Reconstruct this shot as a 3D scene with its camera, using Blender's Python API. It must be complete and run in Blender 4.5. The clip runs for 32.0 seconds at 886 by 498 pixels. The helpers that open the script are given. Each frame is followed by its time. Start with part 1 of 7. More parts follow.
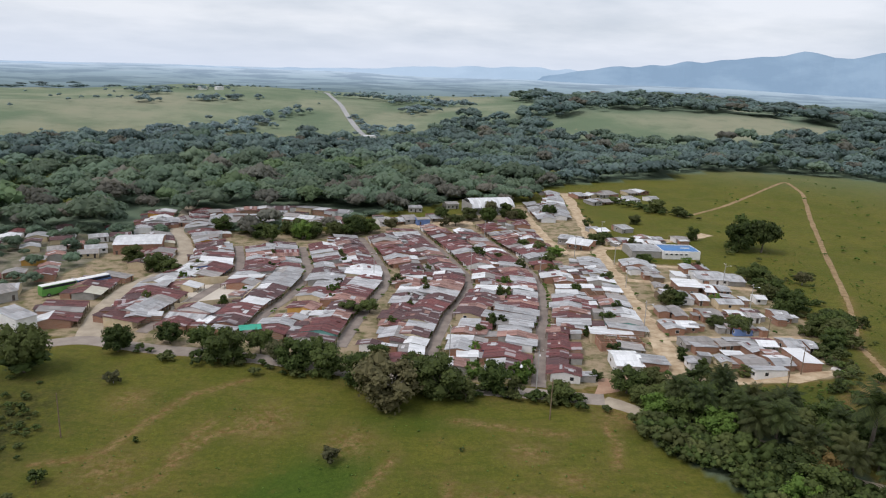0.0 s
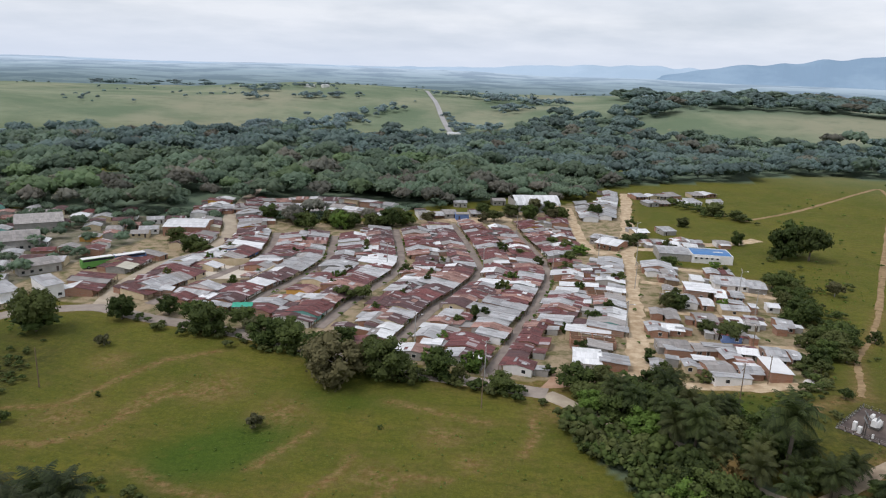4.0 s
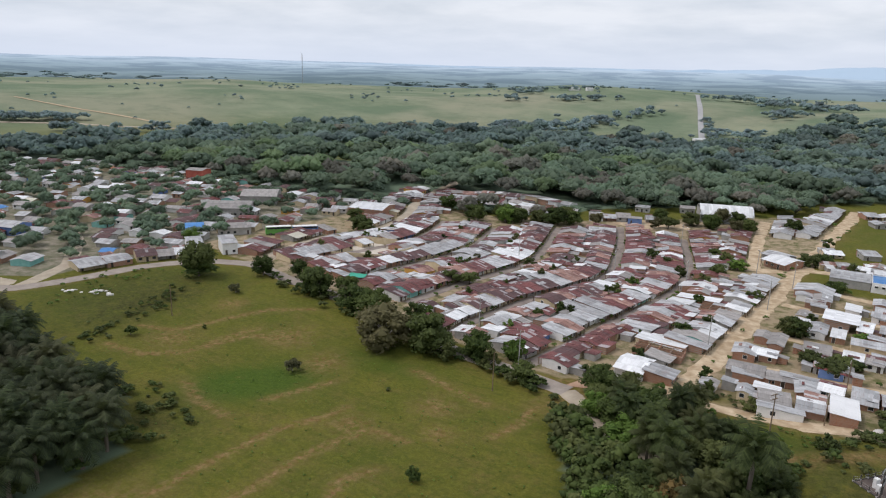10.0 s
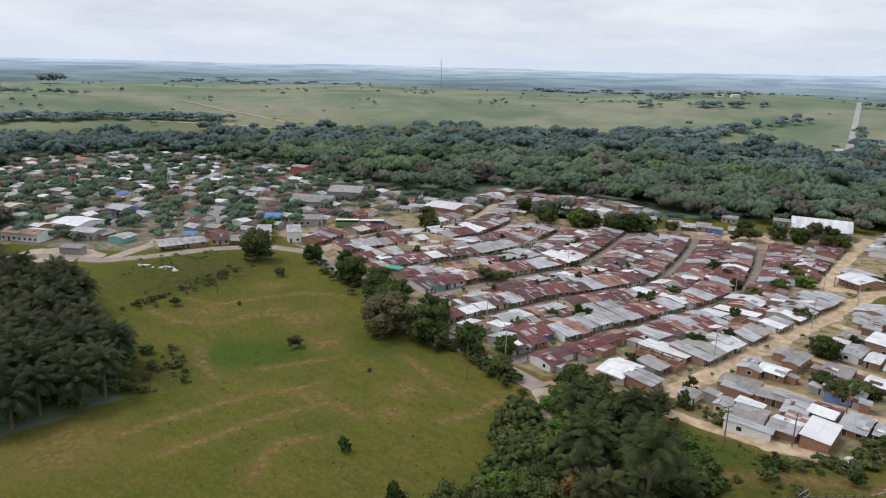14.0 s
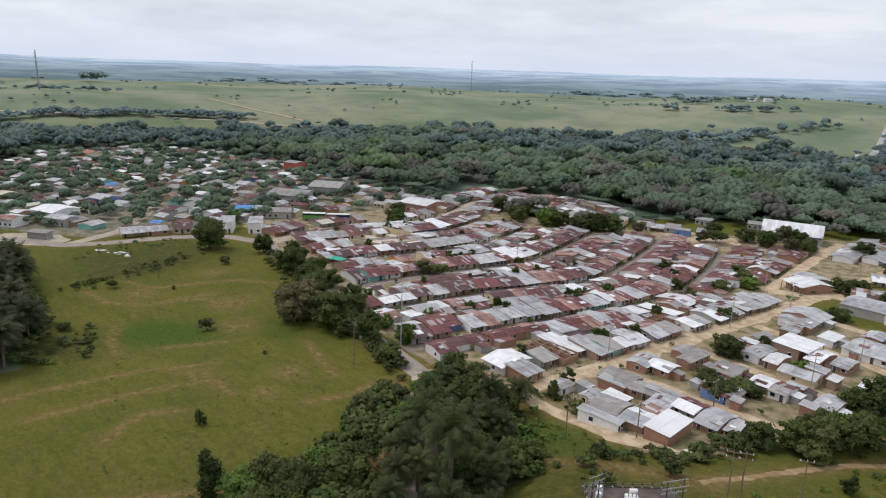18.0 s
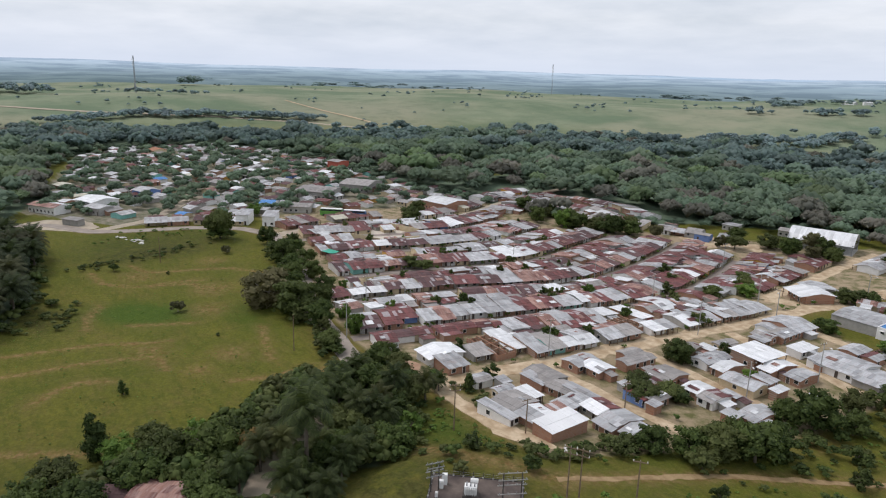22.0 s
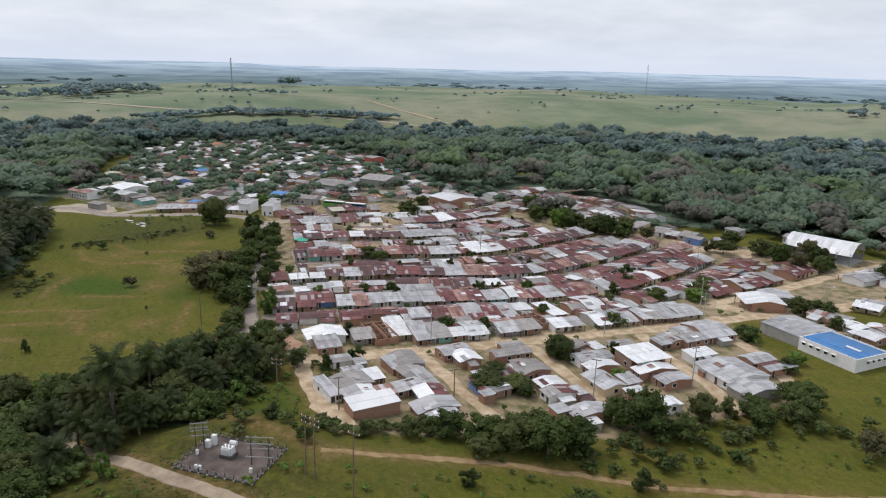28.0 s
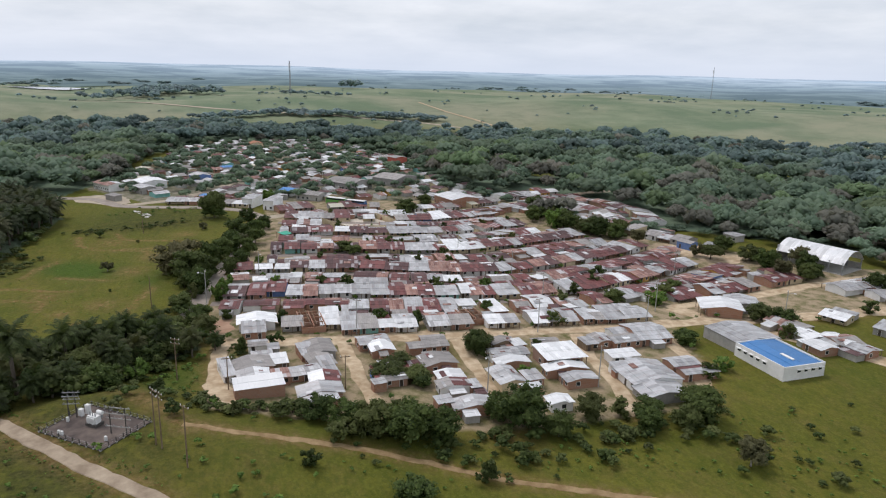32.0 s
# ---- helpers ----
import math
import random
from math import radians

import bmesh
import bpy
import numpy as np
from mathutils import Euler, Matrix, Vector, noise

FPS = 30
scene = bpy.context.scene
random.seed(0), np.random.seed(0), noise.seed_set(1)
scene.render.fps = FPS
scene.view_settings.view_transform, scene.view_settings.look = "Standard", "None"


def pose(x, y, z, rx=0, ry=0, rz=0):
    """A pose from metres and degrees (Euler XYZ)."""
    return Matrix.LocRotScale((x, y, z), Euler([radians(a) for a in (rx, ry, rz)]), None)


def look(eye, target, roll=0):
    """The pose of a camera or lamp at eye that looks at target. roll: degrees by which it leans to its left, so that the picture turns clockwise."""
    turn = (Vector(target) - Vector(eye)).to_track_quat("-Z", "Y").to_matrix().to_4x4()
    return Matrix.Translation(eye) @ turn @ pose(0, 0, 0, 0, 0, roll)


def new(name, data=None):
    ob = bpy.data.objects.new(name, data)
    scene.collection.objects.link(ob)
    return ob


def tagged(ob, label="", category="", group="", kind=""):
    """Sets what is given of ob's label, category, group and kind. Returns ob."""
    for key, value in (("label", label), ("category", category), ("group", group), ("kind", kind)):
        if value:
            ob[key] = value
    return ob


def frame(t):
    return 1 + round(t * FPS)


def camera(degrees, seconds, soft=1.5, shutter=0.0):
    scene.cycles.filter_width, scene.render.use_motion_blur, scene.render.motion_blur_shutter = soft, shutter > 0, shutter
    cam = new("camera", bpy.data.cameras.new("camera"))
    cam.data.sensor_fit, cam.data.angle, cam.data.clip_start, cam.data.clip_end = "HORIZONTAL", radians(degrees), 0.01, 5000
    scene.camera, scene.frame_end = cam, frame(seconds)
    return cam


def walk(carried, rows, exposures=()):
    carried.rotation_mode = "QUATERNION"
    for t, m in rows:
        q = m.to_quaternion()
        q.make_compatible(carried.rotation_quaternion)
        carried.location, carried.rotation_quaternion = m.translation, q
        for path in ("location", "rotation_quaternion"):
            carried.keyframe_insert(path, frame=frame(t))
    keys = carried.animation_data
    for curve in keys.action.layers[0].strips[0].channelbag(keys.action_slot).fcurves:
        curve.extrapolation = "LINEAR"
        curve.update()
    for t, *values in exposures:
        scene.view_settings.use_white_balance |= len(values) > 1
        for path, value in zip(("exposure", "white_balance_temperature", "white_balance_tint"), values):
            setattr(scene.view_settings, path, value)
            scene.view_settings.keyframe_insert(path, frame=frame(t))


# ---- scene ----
cam = camera(65.4, 32.0, 1.15)
PATH = [
    (0, (0.155, 1.285, 59.613), (0.162, 3.225, 59.126), 2.3),
    (0.5, (4.383, 0.831, 59.672), (4.326, 2.769, 59.181), 2.3),
    (1, (8.308, 0.529, 59.707), (8.253, 2.467, 59.216), 2.3),
    (1.5, (12.213, 0.301, 59.546), (12.106, 2.237, 59.054), 2.2),
    (2, (16.187, 0.134, 59.665), (16.044, 2.067, 59.17), 2.3),
    (2.5, (20.107, -0.123, 59.613), (19.959, 1.81, 59.119), 2.4),
    (3, (24.047, -0.379, 60.126), (23.883, 1.551, 59.629), 2.6),
    (3.5, (28.406, -0.648, 59.987), (28.144, 1.271, 59.486), 2.5),
    (5.5, (43.365, 0.052, 60.274), (42.896, 1.927, 59.76), 2.2),
    (6, (47.683, 0.622, 60.376), (47.021, 2.436, 59.853), 2.1),
    (6.5, (51.574, 1.015, 60.532), (50.911, 2.828, 60.011), 2.1),
    (7, (55.667, 1.828, 60.458), (54.973, 3.631, 59.938), 2.1),
    (7.5, (59.768, 2.788, 60.261), (59.045, 4.579, 59.744), 2.0),
    (8, (63.52, 3.645, 60.237), (62.693, 5.39, 59.718), 2.0),
    (8.5, (67.53, 4.989, 59.982), (66.654, 6.711, 59.465), 1.9),
    (9, (71.211, 6.17, 60.069), (70.294, 7.871, 59.552), 1.9),
    (9.5, (75.136, 7.51, 60.001), (74.082, 9.128, 59.481), 1.9),
    (10, (78.892, 8.932, 60.068), (77.832, 10.546, 59.549), 1.9),
    (10.5, (82.483, 10.362, 59.996), (81.349, 11.926, 59.477), 1.9),
    (11, (86.239, 12.189, 59.925), (85.009, 13.677, 59.403), 1.8),
    (11.5, (89.784, 13.948, 59.848), (88.53, 15.417, 59.329), 1.8),
    (12, (93.433, 15.921, 59.684), (92.178, 17.39, 59.167), 1.8),
    (12.5, (96.683, 17.763, 59.559), (95.393, 19.201, 59.044), 1.8),
    (13, (100.211, 20.153, 59.568), (98.834, 21.507, 59.051), 1.7),
    (13.5, (103.64, 22.423, 59.649), (102.253, 23.768, 59.133), 1.7),
    (14, (106.924, 24.748, 59.687), (105.538, 26.094, 59.173), 1.7),
    (14.5, (110.165, 27.206, 59.63), (108.778, 28.553, 59.117), 1.8),
    (16.5, (121.549, 37.147, 59.166), (120.167, 38.5, 58.658), 2.3),
    (17, (124.578, 40.13, 59.063), (123.193, 41.481, 58.555), 2.2),
    (17.5, (127.545, 42.862, 58.935), (126.16, 44.213, 58.428), 2.2),
    (18, (130.401, 45.334, 58.801), (128.927, 46.586, 58.29), 2.1),
    (18.5, (133.321, 48.136, 58.875), (131.707, 49.197, 58.356), 2.0),
    (19, (136.23, 51.038, 58.786), (134.602, 52.078, 58.268), 2.0),
    (19.5, (138.955, 53.801, 58.791), (137.326, 54.841, 58.275), 2.0),
    (20, (141.52, 56.962, 58.765), (139.89, 58.0, 58.25), 1.9),
    (20.5, (143.969, 59.947, 58.52), (142.338, 60.985, 58.008), 2.0),
    (21, (146.431, 63.138, 58.42), (144.799, 64.174, 57.909), 1.9),
    (21.5, (148.755, 66.448, 58.262), (147.122, 67.483, 57.753), 1.8),
    (22, (150.99, 69.658, 58.015), (149.355, 70.692, 57.507), 1.8),
    (22.5, (153.281, 72.941, 57.956), (151.645, 73.974, 57.45), 1.8),
    (23, (155.642, 75.803, 58.02), (153.996, 76.82, 57.513), 1.8),
    (23.5, (157.961, 79.164, 57.999), (156.307, 80.168, 57.492), 1.7),
    (24, (160.228, 82.43, 57.87), (158.563, 83.416, 57.364), 1.7),
    (24.5, (161.644, 85.973, 57.707), (159.95, 86.907, 57.2), 1.8),
    (25, (164.311, 89.088, 58.031), (162.611, 90.012, 57.523), 1.7),
    (25.5, (166.708, 92.387, 58.002), (165.0, 93.297, 57.495), 1.8),
    (27.5, (175.586, 105.767, 58.48), (173.807, 106.521, 57.963), 1.5),
    (28, (177.166, 109.009, 57.973), (175.383, 109.757, 57.46), 1.6),
    (28.5, (178.859, 112.507, 57.948), (177.046, 113.175, 57.433), 1.6),
    (29, (180.723, 116.048, 57.924), (178.887, 116.649, 57.408), 1.6),
    (29.5, (182.408, 119.656, 57.729), (180.571, 120.256, 57.216), 1.5),
    (30, (183.73, 123.12, 57.436), (181.891, 123.716, 56.925), 1.6),
    (30.5, (185.4, 126.752, 57.464), (183.554, 127.327, 56.953), 1.6),
    (31, (186.813, 130.35, 57.236), (184.966, 130.924, 56.727), 1.6),
    (31.5, (188.012, 133.806, 57.035), (186.164, 134.378, 56.528), 1.7),
    (32, (189.506, 137.613, 56.965), (187.652, 138.164, 56.458), 1.6),
]
SCALE = 1.4  # metres for one unit of the plan below
walk(cam, [(t, look(SCALE * Vector(eye), SCALE * Vector(target), roll)) for t, eye, target, roll in PATH], [(0, 0.10, 6400, 19.5), (32, 0.10, 6400, 19.5)])

# ---- world and sun ----
SUN_EL, SUN_AZ = radians(58), radians(-150)
world = bpy.data.worlds.new("overcast")
scene.world = world
world.use_nodes = True
wn, wl = world.node_tree.nodes, world.node_tree.links
wn.clear()
w_out = wn.new("ShaderNodeOutputWorld")
w_bg = wn.new("ShaderNodeBackground")
w_sky = wn.new("ShaderNodeTexSky")
w_sky.sky_type, w_sky.sun_disc = "NISHITA", False
w_sky.sun_elevation, w_sky.sun_rotation = SUN_EL, radians(90) - SUN_AZ
w_sky.dust_density, w_sky.air_density = 3.0, 1.0
w_dim = wn.new("ShaderNodeMix")
w_dim.data_type, w_dim.blend_type = "RGBA", "MULTIPLY"
w_dim.inputs[0].default_value = 1.0
w_dim.inputs[7].default_value = (0.10, 0.10, 0.10, 1)
wl.new(w_sky.outputs[0], w_dim.inputs[6])
w_tc = wn.new("ShaderNodeTexCoord")
w_sep = wn.new("ShaderNodeSeparateXYZ")
wl.new(w_tc.outputs["Generated"], w_sep.inputs[0])
w_add = wn.new("ShaderNodeMath")
w_add.operation = "ADD"
w_add.inputs[1].default_value = 0.16
wl.new(w_sep.outputs[2], w_add.inputs[0])
w_max = wn.new("ShaderNodeMath")
w_max.operation = "MAXIMUM"
w_max.inputs[1].default_value = 0.05
wl.new(w_add.outputs[0], w_max.inputs[0])
w_com = wn.new("ShaderNodeCombineXYZ")
for k in (0, 1):
    w_div = wn.new("ShaderNodeMath")
    w_div.operation = "DIVIDE"
    wl.new(w_sep.outputs[k], w_div.inputs[0])
    wl.new(w_max.outputs[0], w_div.inputs[1])
    wl.new(w_div.outputs[0], w_com.inputs[k])
w_noise = wn.new("ShaderNodeTexNoise")
w_noise.inputs["Scale"].default_value = 0.9
w_noise.inputs["Detail"].default_value = 6
w_noise.inputs["Roughness"].default_value = 0.55
wl.new(w_com.outputs[0], w_noise.inputs["Vector"])
w_ramp = wn.new("ShaderNodeValToRGB")
w_ramp.color_ramp.elements[0].position = 0.36
w_ramp.color_ramp.elements[0].color = (0.600, 0.690, 0.730, 1)
w_ramp.color_ramp.elements[1].position = 0.62
w_ramp.color_ramp.elements[1].color = (0.800, 0.875, 0.886, 1)
wl.new(w_noise.outputs["Fac"], w_ramp.inputs[0])
w_hz = wn.new("ShaderNodeMapRange")
w_hz.inputs[1].default_value, w_hz.inputs[2].default_value = 0.0, 0.07
w_hz.inputs[3].default_value, w_hz.inputs[4].default_value = 0.85, 0.0
wl.new(w_sep.outputs[2], w_hz.inputs[0])
w_mix1 = wn.new("ShaderNodeMix")
w_mix1.data_type = "RGBA"
w_mix1.inputs[7].default_value = (0.68, 0.79, 0.88, 1)
wl.new(w_hz.outputs[0], w_mix1.inputs[0])
wl.new(w_ramp.outputs[0], w_mix1.inputs[6])
w_mix2 = wn.new("ShaderNodeMix")
w_mix2.data_type = "RGBA"
w_mix2.inputs[0].default_value = 0.9
wl.new(w_dim.outputs[2], w_mix2.inputs[6])
wl.new(w_mix1.outputs[2], w_mix2.inputs[7])
wl.new(w_mix2.outputs[2], w_bg.inputs[0])
w_bg.inputs[1].default_value = 1.0
wl.new(w_bg.outputs[0], w_out.inputs[0])

sun = new("sun", bpy.data.lights.new("sun", "SUN"))
sun.data.energy, sun.data.angle, sun.data.color = 1.6, radians(22), (1.0, 0.96, 0.9)
sun.matrix_world = look((0, 0, 300), Vector((0, 0, 300)) - 100 * Vector((math.cos(SUN_EL) * math.cos(SUN_AZ), math.cos(SUN_EL) * math.sin(SUN_AZ), math.sin(SUN_EL))))


# ---- materials ----
def node_mat(name, rough=0.9, metal=0.0, spec=0.3):
    m = bpy.data.materials.new(name)
    m.use_nodes = True
    nt = m.node_tree
    b = nt.nodes["Principled BSDF"]
    b.inputs["Roughness"].default_value = rough
    b.inputs["Metallic"].default_value = metal
    b.inputs["Specular IOR Level"].default_value = spec
    return m, nt, b


def rgb_mix(nt, fac, a, b, mode="MIX"):
    n = nt.nodes.new("ShaderNodeMix")
    n.data_type, n.blend_type = "RGBA", mode
    for sock, v in ((n.inputs[0], fac), (n.inputs[6], a), (n.inputs[7], b)):
        if isinstance(v, (int, float)):
            sock.default_value = v
        elif isinstance(v, tuple):
            sock.default_value = (*v, 1)
        else:
            nt.links.new(v, sock)
    return n.outputs[2]


def noise_fac(nt, scale, detail=4, lo=0.4, hi=0.6, rough=0.55, coord="Object", stretch=(1, 1, 1)):
    tc = nt.nodes.new("ShaderNodeTexCoord")
    mp = nt.nodes.new("ShaderNodeMapping")
    mp.inputs["Scale"].default_value = stretch
    nt.links.new(tc.outputs[coord], mp.inputs[0])
    n = nt.nodes.new("ShaderNodeTexNoise")
    n.inputs["Scale"].default_value, n.inputs["Detail"].default_value, n.inputs["Roughness"].default_value = scale, detail, rough
    nt.links.new(mp.outputs[0], n.inputs["Vector"])
    r = nt.nodes.new("ShaderNodeMapRange")
    r.inputs[1].default_value, r.inputs[2].default_value = lo, hi
    nt.links.new(n.outputs["Fac"], r.inputs[0])
    return r.outputs[0]


def math_node(nt, op, a, b):
    n = nt.nodes.new("ShaderNodeMath")
    n.operation = op
    for sock, v in zip(n.inputs, (a, b)):
        if isinstance(v, (int, float)):
            sock.default_value = v
        else:
            nt.links.new(v, sock)
    return n.outputs[0]


def bump(nt, b, fac, strength=0.3, dist=0.05):
    n = nt.nodes.new("ShaderNodeBump")
    n.inputs["Strength"].default_value, n.inputs["Distance"].default_value = strength, dist
    nt.links.new(fac, n.inputs["Height"])
    nt.links.new(n.outputs[0], b.inputs["Normal"])


def attr_fac(nt, name):
    n = nt.nodes.new("ShaderNodeAttribute")
    n.attribute_name = name
    return n.outputs["Fac"]


def plain_mat(name, a, b, scale=1.5, rough=0.9, metal=0.0, by_object=0.0, fine=12.0):
    """Two tones by noise, a finer grain, and some change from piece to piece."""
    m, nt, bs = node_mat(name, rough, metal)
    c = rgb_mix(nt, noise_fac(nt, scale, 5, 0.35, 0.65), a, b)
    g = noise_fac(nt, fine, 4, 0.3, 0.7)
    c = rgb_mix(nt, math_node(nt, "MULTIPLY", g, 0.22), c, (a[0] * 0.6, a[1] * 0.6, a[2] * 0.6))
    if by_object:
        oi = nt.nodes.new("ShaderNodeObjectInfo")
        hsv = nt.nodes.new("ShaderNodeHueSaturation")
        v = math_node(nt, "ADD", math_node(nt, "MULTIPLY", oi.outputs["Random"], by_object), 1 - by_object / 2)
        nt.links.new(v, hsv.inputs["Value"])
        nt.links.new(c, hsv.inputs["Color"])
        c = hsv.outputs[0]
    nt.links.new(c, bs.inputs["Base Color"])
    bump(nt, bs, g, 0.3, 0.03)
    return m


def roof_mat(name, a, b, stain, stain_amount, rough=0.55, metal=0.1, odd_amount=0.0):
    """Corrugated sheets: tone by sheet, streaks down the slope, rust stains and ribs."""
    m, nt, bs = node_mat(name, rough, metal, 0.35)
    uv = nt.nodes.new("ShaderNodeTexCoord")
    snap = nt.nodes.new("ShaderNodeVectorMath")
    snap.operation = "SNAP"
    snap.inputs[1].default_value = (0.85, 2.4, 1.0)
    nt.links.new(uv.outputs["UV"], snap.inputs[0])
    oi = nt.nodes.new("ShaderNodeObjectInfo")
    wn_ = nt.nodes.new("ShaderNodeTexWhiteNoise")
    wn_.noise_dimensions = "4D"
    nt.links.new(snap.outputs[0], wn_.inputs["Vector"])
    nt.links.new(oi.outputs["Random"], wn_.inputs["W"])
    c = rgb_mix(nt, wn_.outputs["Value"], a, b)
    odd = nt.nodes.new("ShaderNodeMapRange")
    odd.inputs[1].default_value, odd.inputs[2].default_value = 0.90, 0.91
    nt.links.new(math_node(nt, "FRACT", math_node(nt, "MULTIPLY", wn_.outputs["Value"], 17.3), 0), odd.inputs[0])
    c = rgb_mix(nt, math_node(nt, "MULTIPLY", odd.outputs[0], odd_amount), c, (0.55, 0.55, 0.56))
    tone = nt.nodes.new("ShaderNodeHueSaturation")
    nt.links.new(math_node(nt, "ADD", math_node(nt, "MULTIPLY", oi.outputs["Random"], 0.35), 0.82), tone.inputs["Value"])
    nt.links.new(c, tone.inputs["Color"])
    c = tone.outputs[0]
    streak = noise_fac(nt, 1.2, 5, 0.42, 0.75, 0.6, "UV", (3.0, 0.35, 1))
    c = rgb_mix(nt, math_node(nt, "MULTIPLY", streak, stain_amount), c, stain)
    patch = noise_fac(nt, 0.35, 5, 0.55, 0.7, 0.65, "UV")
    c = rgb_mix(nt, math_node(nt, "MULTIPLY", patch, stain_amount * 0.8), c, stain)
    fine = noise_fac(nt, 3.0, 5, 0.35, 0.7, 0.6, "UV", (2, 0.6, 1))
    c = rgb_mix(nt, math_node(nt, "MULTIPLY", fine, 0.25), c, (a[0] * 0.45, a[1] * 0.45, a[2] * 0.45))
    nt.links.new(c, bs.inputs["Base Color"])
    tc = nt.nodes.new("ShaderNodeTexCoord")
    wv = nt.nodes.new("ShaderNodeTexWave")
    wv.inputs["Scale"].default_value = 2.0
    nt.links.new(tc.outputs["UV"], wv.inputs["Vector"])
    bump(nt, bs, wv.outputs["Fac"], 0.5, 0.03)
    return m


ZINC = roof_mat("zinc_sheet", (0.29, 0.30, 0.305), (0.54, 0.555, 0.565), (0.27, 0.185, 0.15), 0.5, 0.42, 0.25, 0.5)
ZINC_NEW = roof_mat("new_zinc_sheet", (0.60, 0.615, 0.62), (0.80, 0.815, 0.82), (0.48, 0.46, 0.44), 0.35, 0.45)
ZINC_WHITE = roof_mat("white_coated_sheet", (0.76, 0.77, 0.77), (0.84, 0.85, 0.85), (0.70, 0.69, 0.67), 0.2, 0.5, 0.0)
ZINC_DULL = roof_mat("dull_fibre_cement_sheet", (0.26, 0.25, 0.24), (0.37, 0.35, 0.33), (0.15, 0.13, 0.12), 0.55, 0.85, 0.0)
RUST = roof_mat("rusted_sheet", (0.068, 0.019, 0.019), (0.170, 0.047, 0.044), (0.25, 0.135, 0.115), 0.34, 0.62, 0.0, 0.55)
RUST_OLD = roof_mat("old_rusted_sheet", (0.13, 0.045, 0.035), (0.36, 0.20, 0.155), (0.46, 0.39, 0.36), 0.5, 0.8, 0.0, 0.9)
RUST_DARK = roof_mat("dark_rusted_sheet", (0.070, 0.038, 0.040), (0.115, 0.058, 0.056), (0.20, 0.15, 0.14), 0.3, 0.85, 0.0, 0.5)
RED_SHEET = roof_mat("red_painted_sheet", (0.22, 0.055, 0.055), (0.30, 0.085, 0.08), (0.22, 0.13, 0.12), 0.5)
BLUE_SHEET = roof_mat("blue_painted_sheet", (0.045, 0.19, 0.44), (0.06, 0.22, 0.50), (0.05, 0.16, 0.36), 0.2, 0.45)
CLAY = roof_mat("clay_roof", (0.30, 0.13, 0.07), (0.38, 0.19, 0.11), (0.2, 0.12, 0.09), 0.4, 0.9, 0.0)
CREAM_SHEET = roof_mat("cream_sheet", (0.52, 0.50, 0.40), (0.60, 0.58, 0.48), (0.35, 0.33, 0.27), 0.4, 0.8, 0.0)

WALL_WHITE = plain_mat("white_plaster", (0.70, 0.69, 0.67), (0.80, 0.79, 0.77), 0.8, by_object=0.25)
WALL_GREY = plain_mat("grey_render", (0.30, 0.29, 0.27), (0.40, 0.38, 0.35), 0.8, by_object=0.3)
WALL_CREAM = plain_mat("cream_paint", (0.52, 0.42, 0.27), (0.60, 0.50, 0.34), 0.8, by_object=0.3)
WALL_GREEN = plain_mat("turquoise_paint", (0.18, 0.42, 0.38), (0.25, 0.50, 0.45), 0.8, by_object=0.3)
WALL_OCHRE = plain_mat("ochre_paint", (0.50, 0.27, 0.06), (0.56, 0.33, 0.10), 0.8, by_object=0.3)
WALL_BLUE = plain_mat("blue_paint", (0.12, 0.20, 0.42), (0.17, 0.26, 0.50), 0.8, by_object=0.3)
WALL_RED = plain_mat("red_paint", (0.38, 0.09, 0.06), (0.46, 0.13, 0.09), 0.8)
DOOR = plain_mat("dark_door_paint", (0.05, 0.04, 0.035), (0.09, 0.07, 0.06), 2.0, 0.6, by_object=0.8)
TIMBER = plain_mat("weathered_timber", (0.16, 0.11, 0.07), (0.24, 0.18, 0.12), 3.0)
CONCRETE = plain_mat("concrete", (0.34, 0.33, 0.31), (0.44, 0.43, 0.40), 0.6)
STEEL = plain_mat("galvanised_steel", (0.30, 0.31, 0.32), (0.38, 0.39, 0.40), 2.0, 0.5, 0.5)
WHITE_METAL = plain_mat("white_enamel", (0.70, 0.70, 0.68), (0.78, 0.78, 0.76), 2.0, 0.45)
BARK = plain_mat("bark", (0.10, 0.08, 0.06), (0.19, 0.16, 0.13), 3.0)
TARP = plain_mat("green_tarpaulin", (0.03, 0.30, 0.20), (0.05, 0.38, 0.27), 1.0, 0.7)
DARK = plain_mat("dark_opening", (0.015, 0.015, 0.015), (0.03, 0.028, 0.026), 2.0)
WHITE_CLOTH = plain_mat("white_rubble", (0.55, 0.53, 0.50), (0.68, 0.66, 0.62), 2.0)


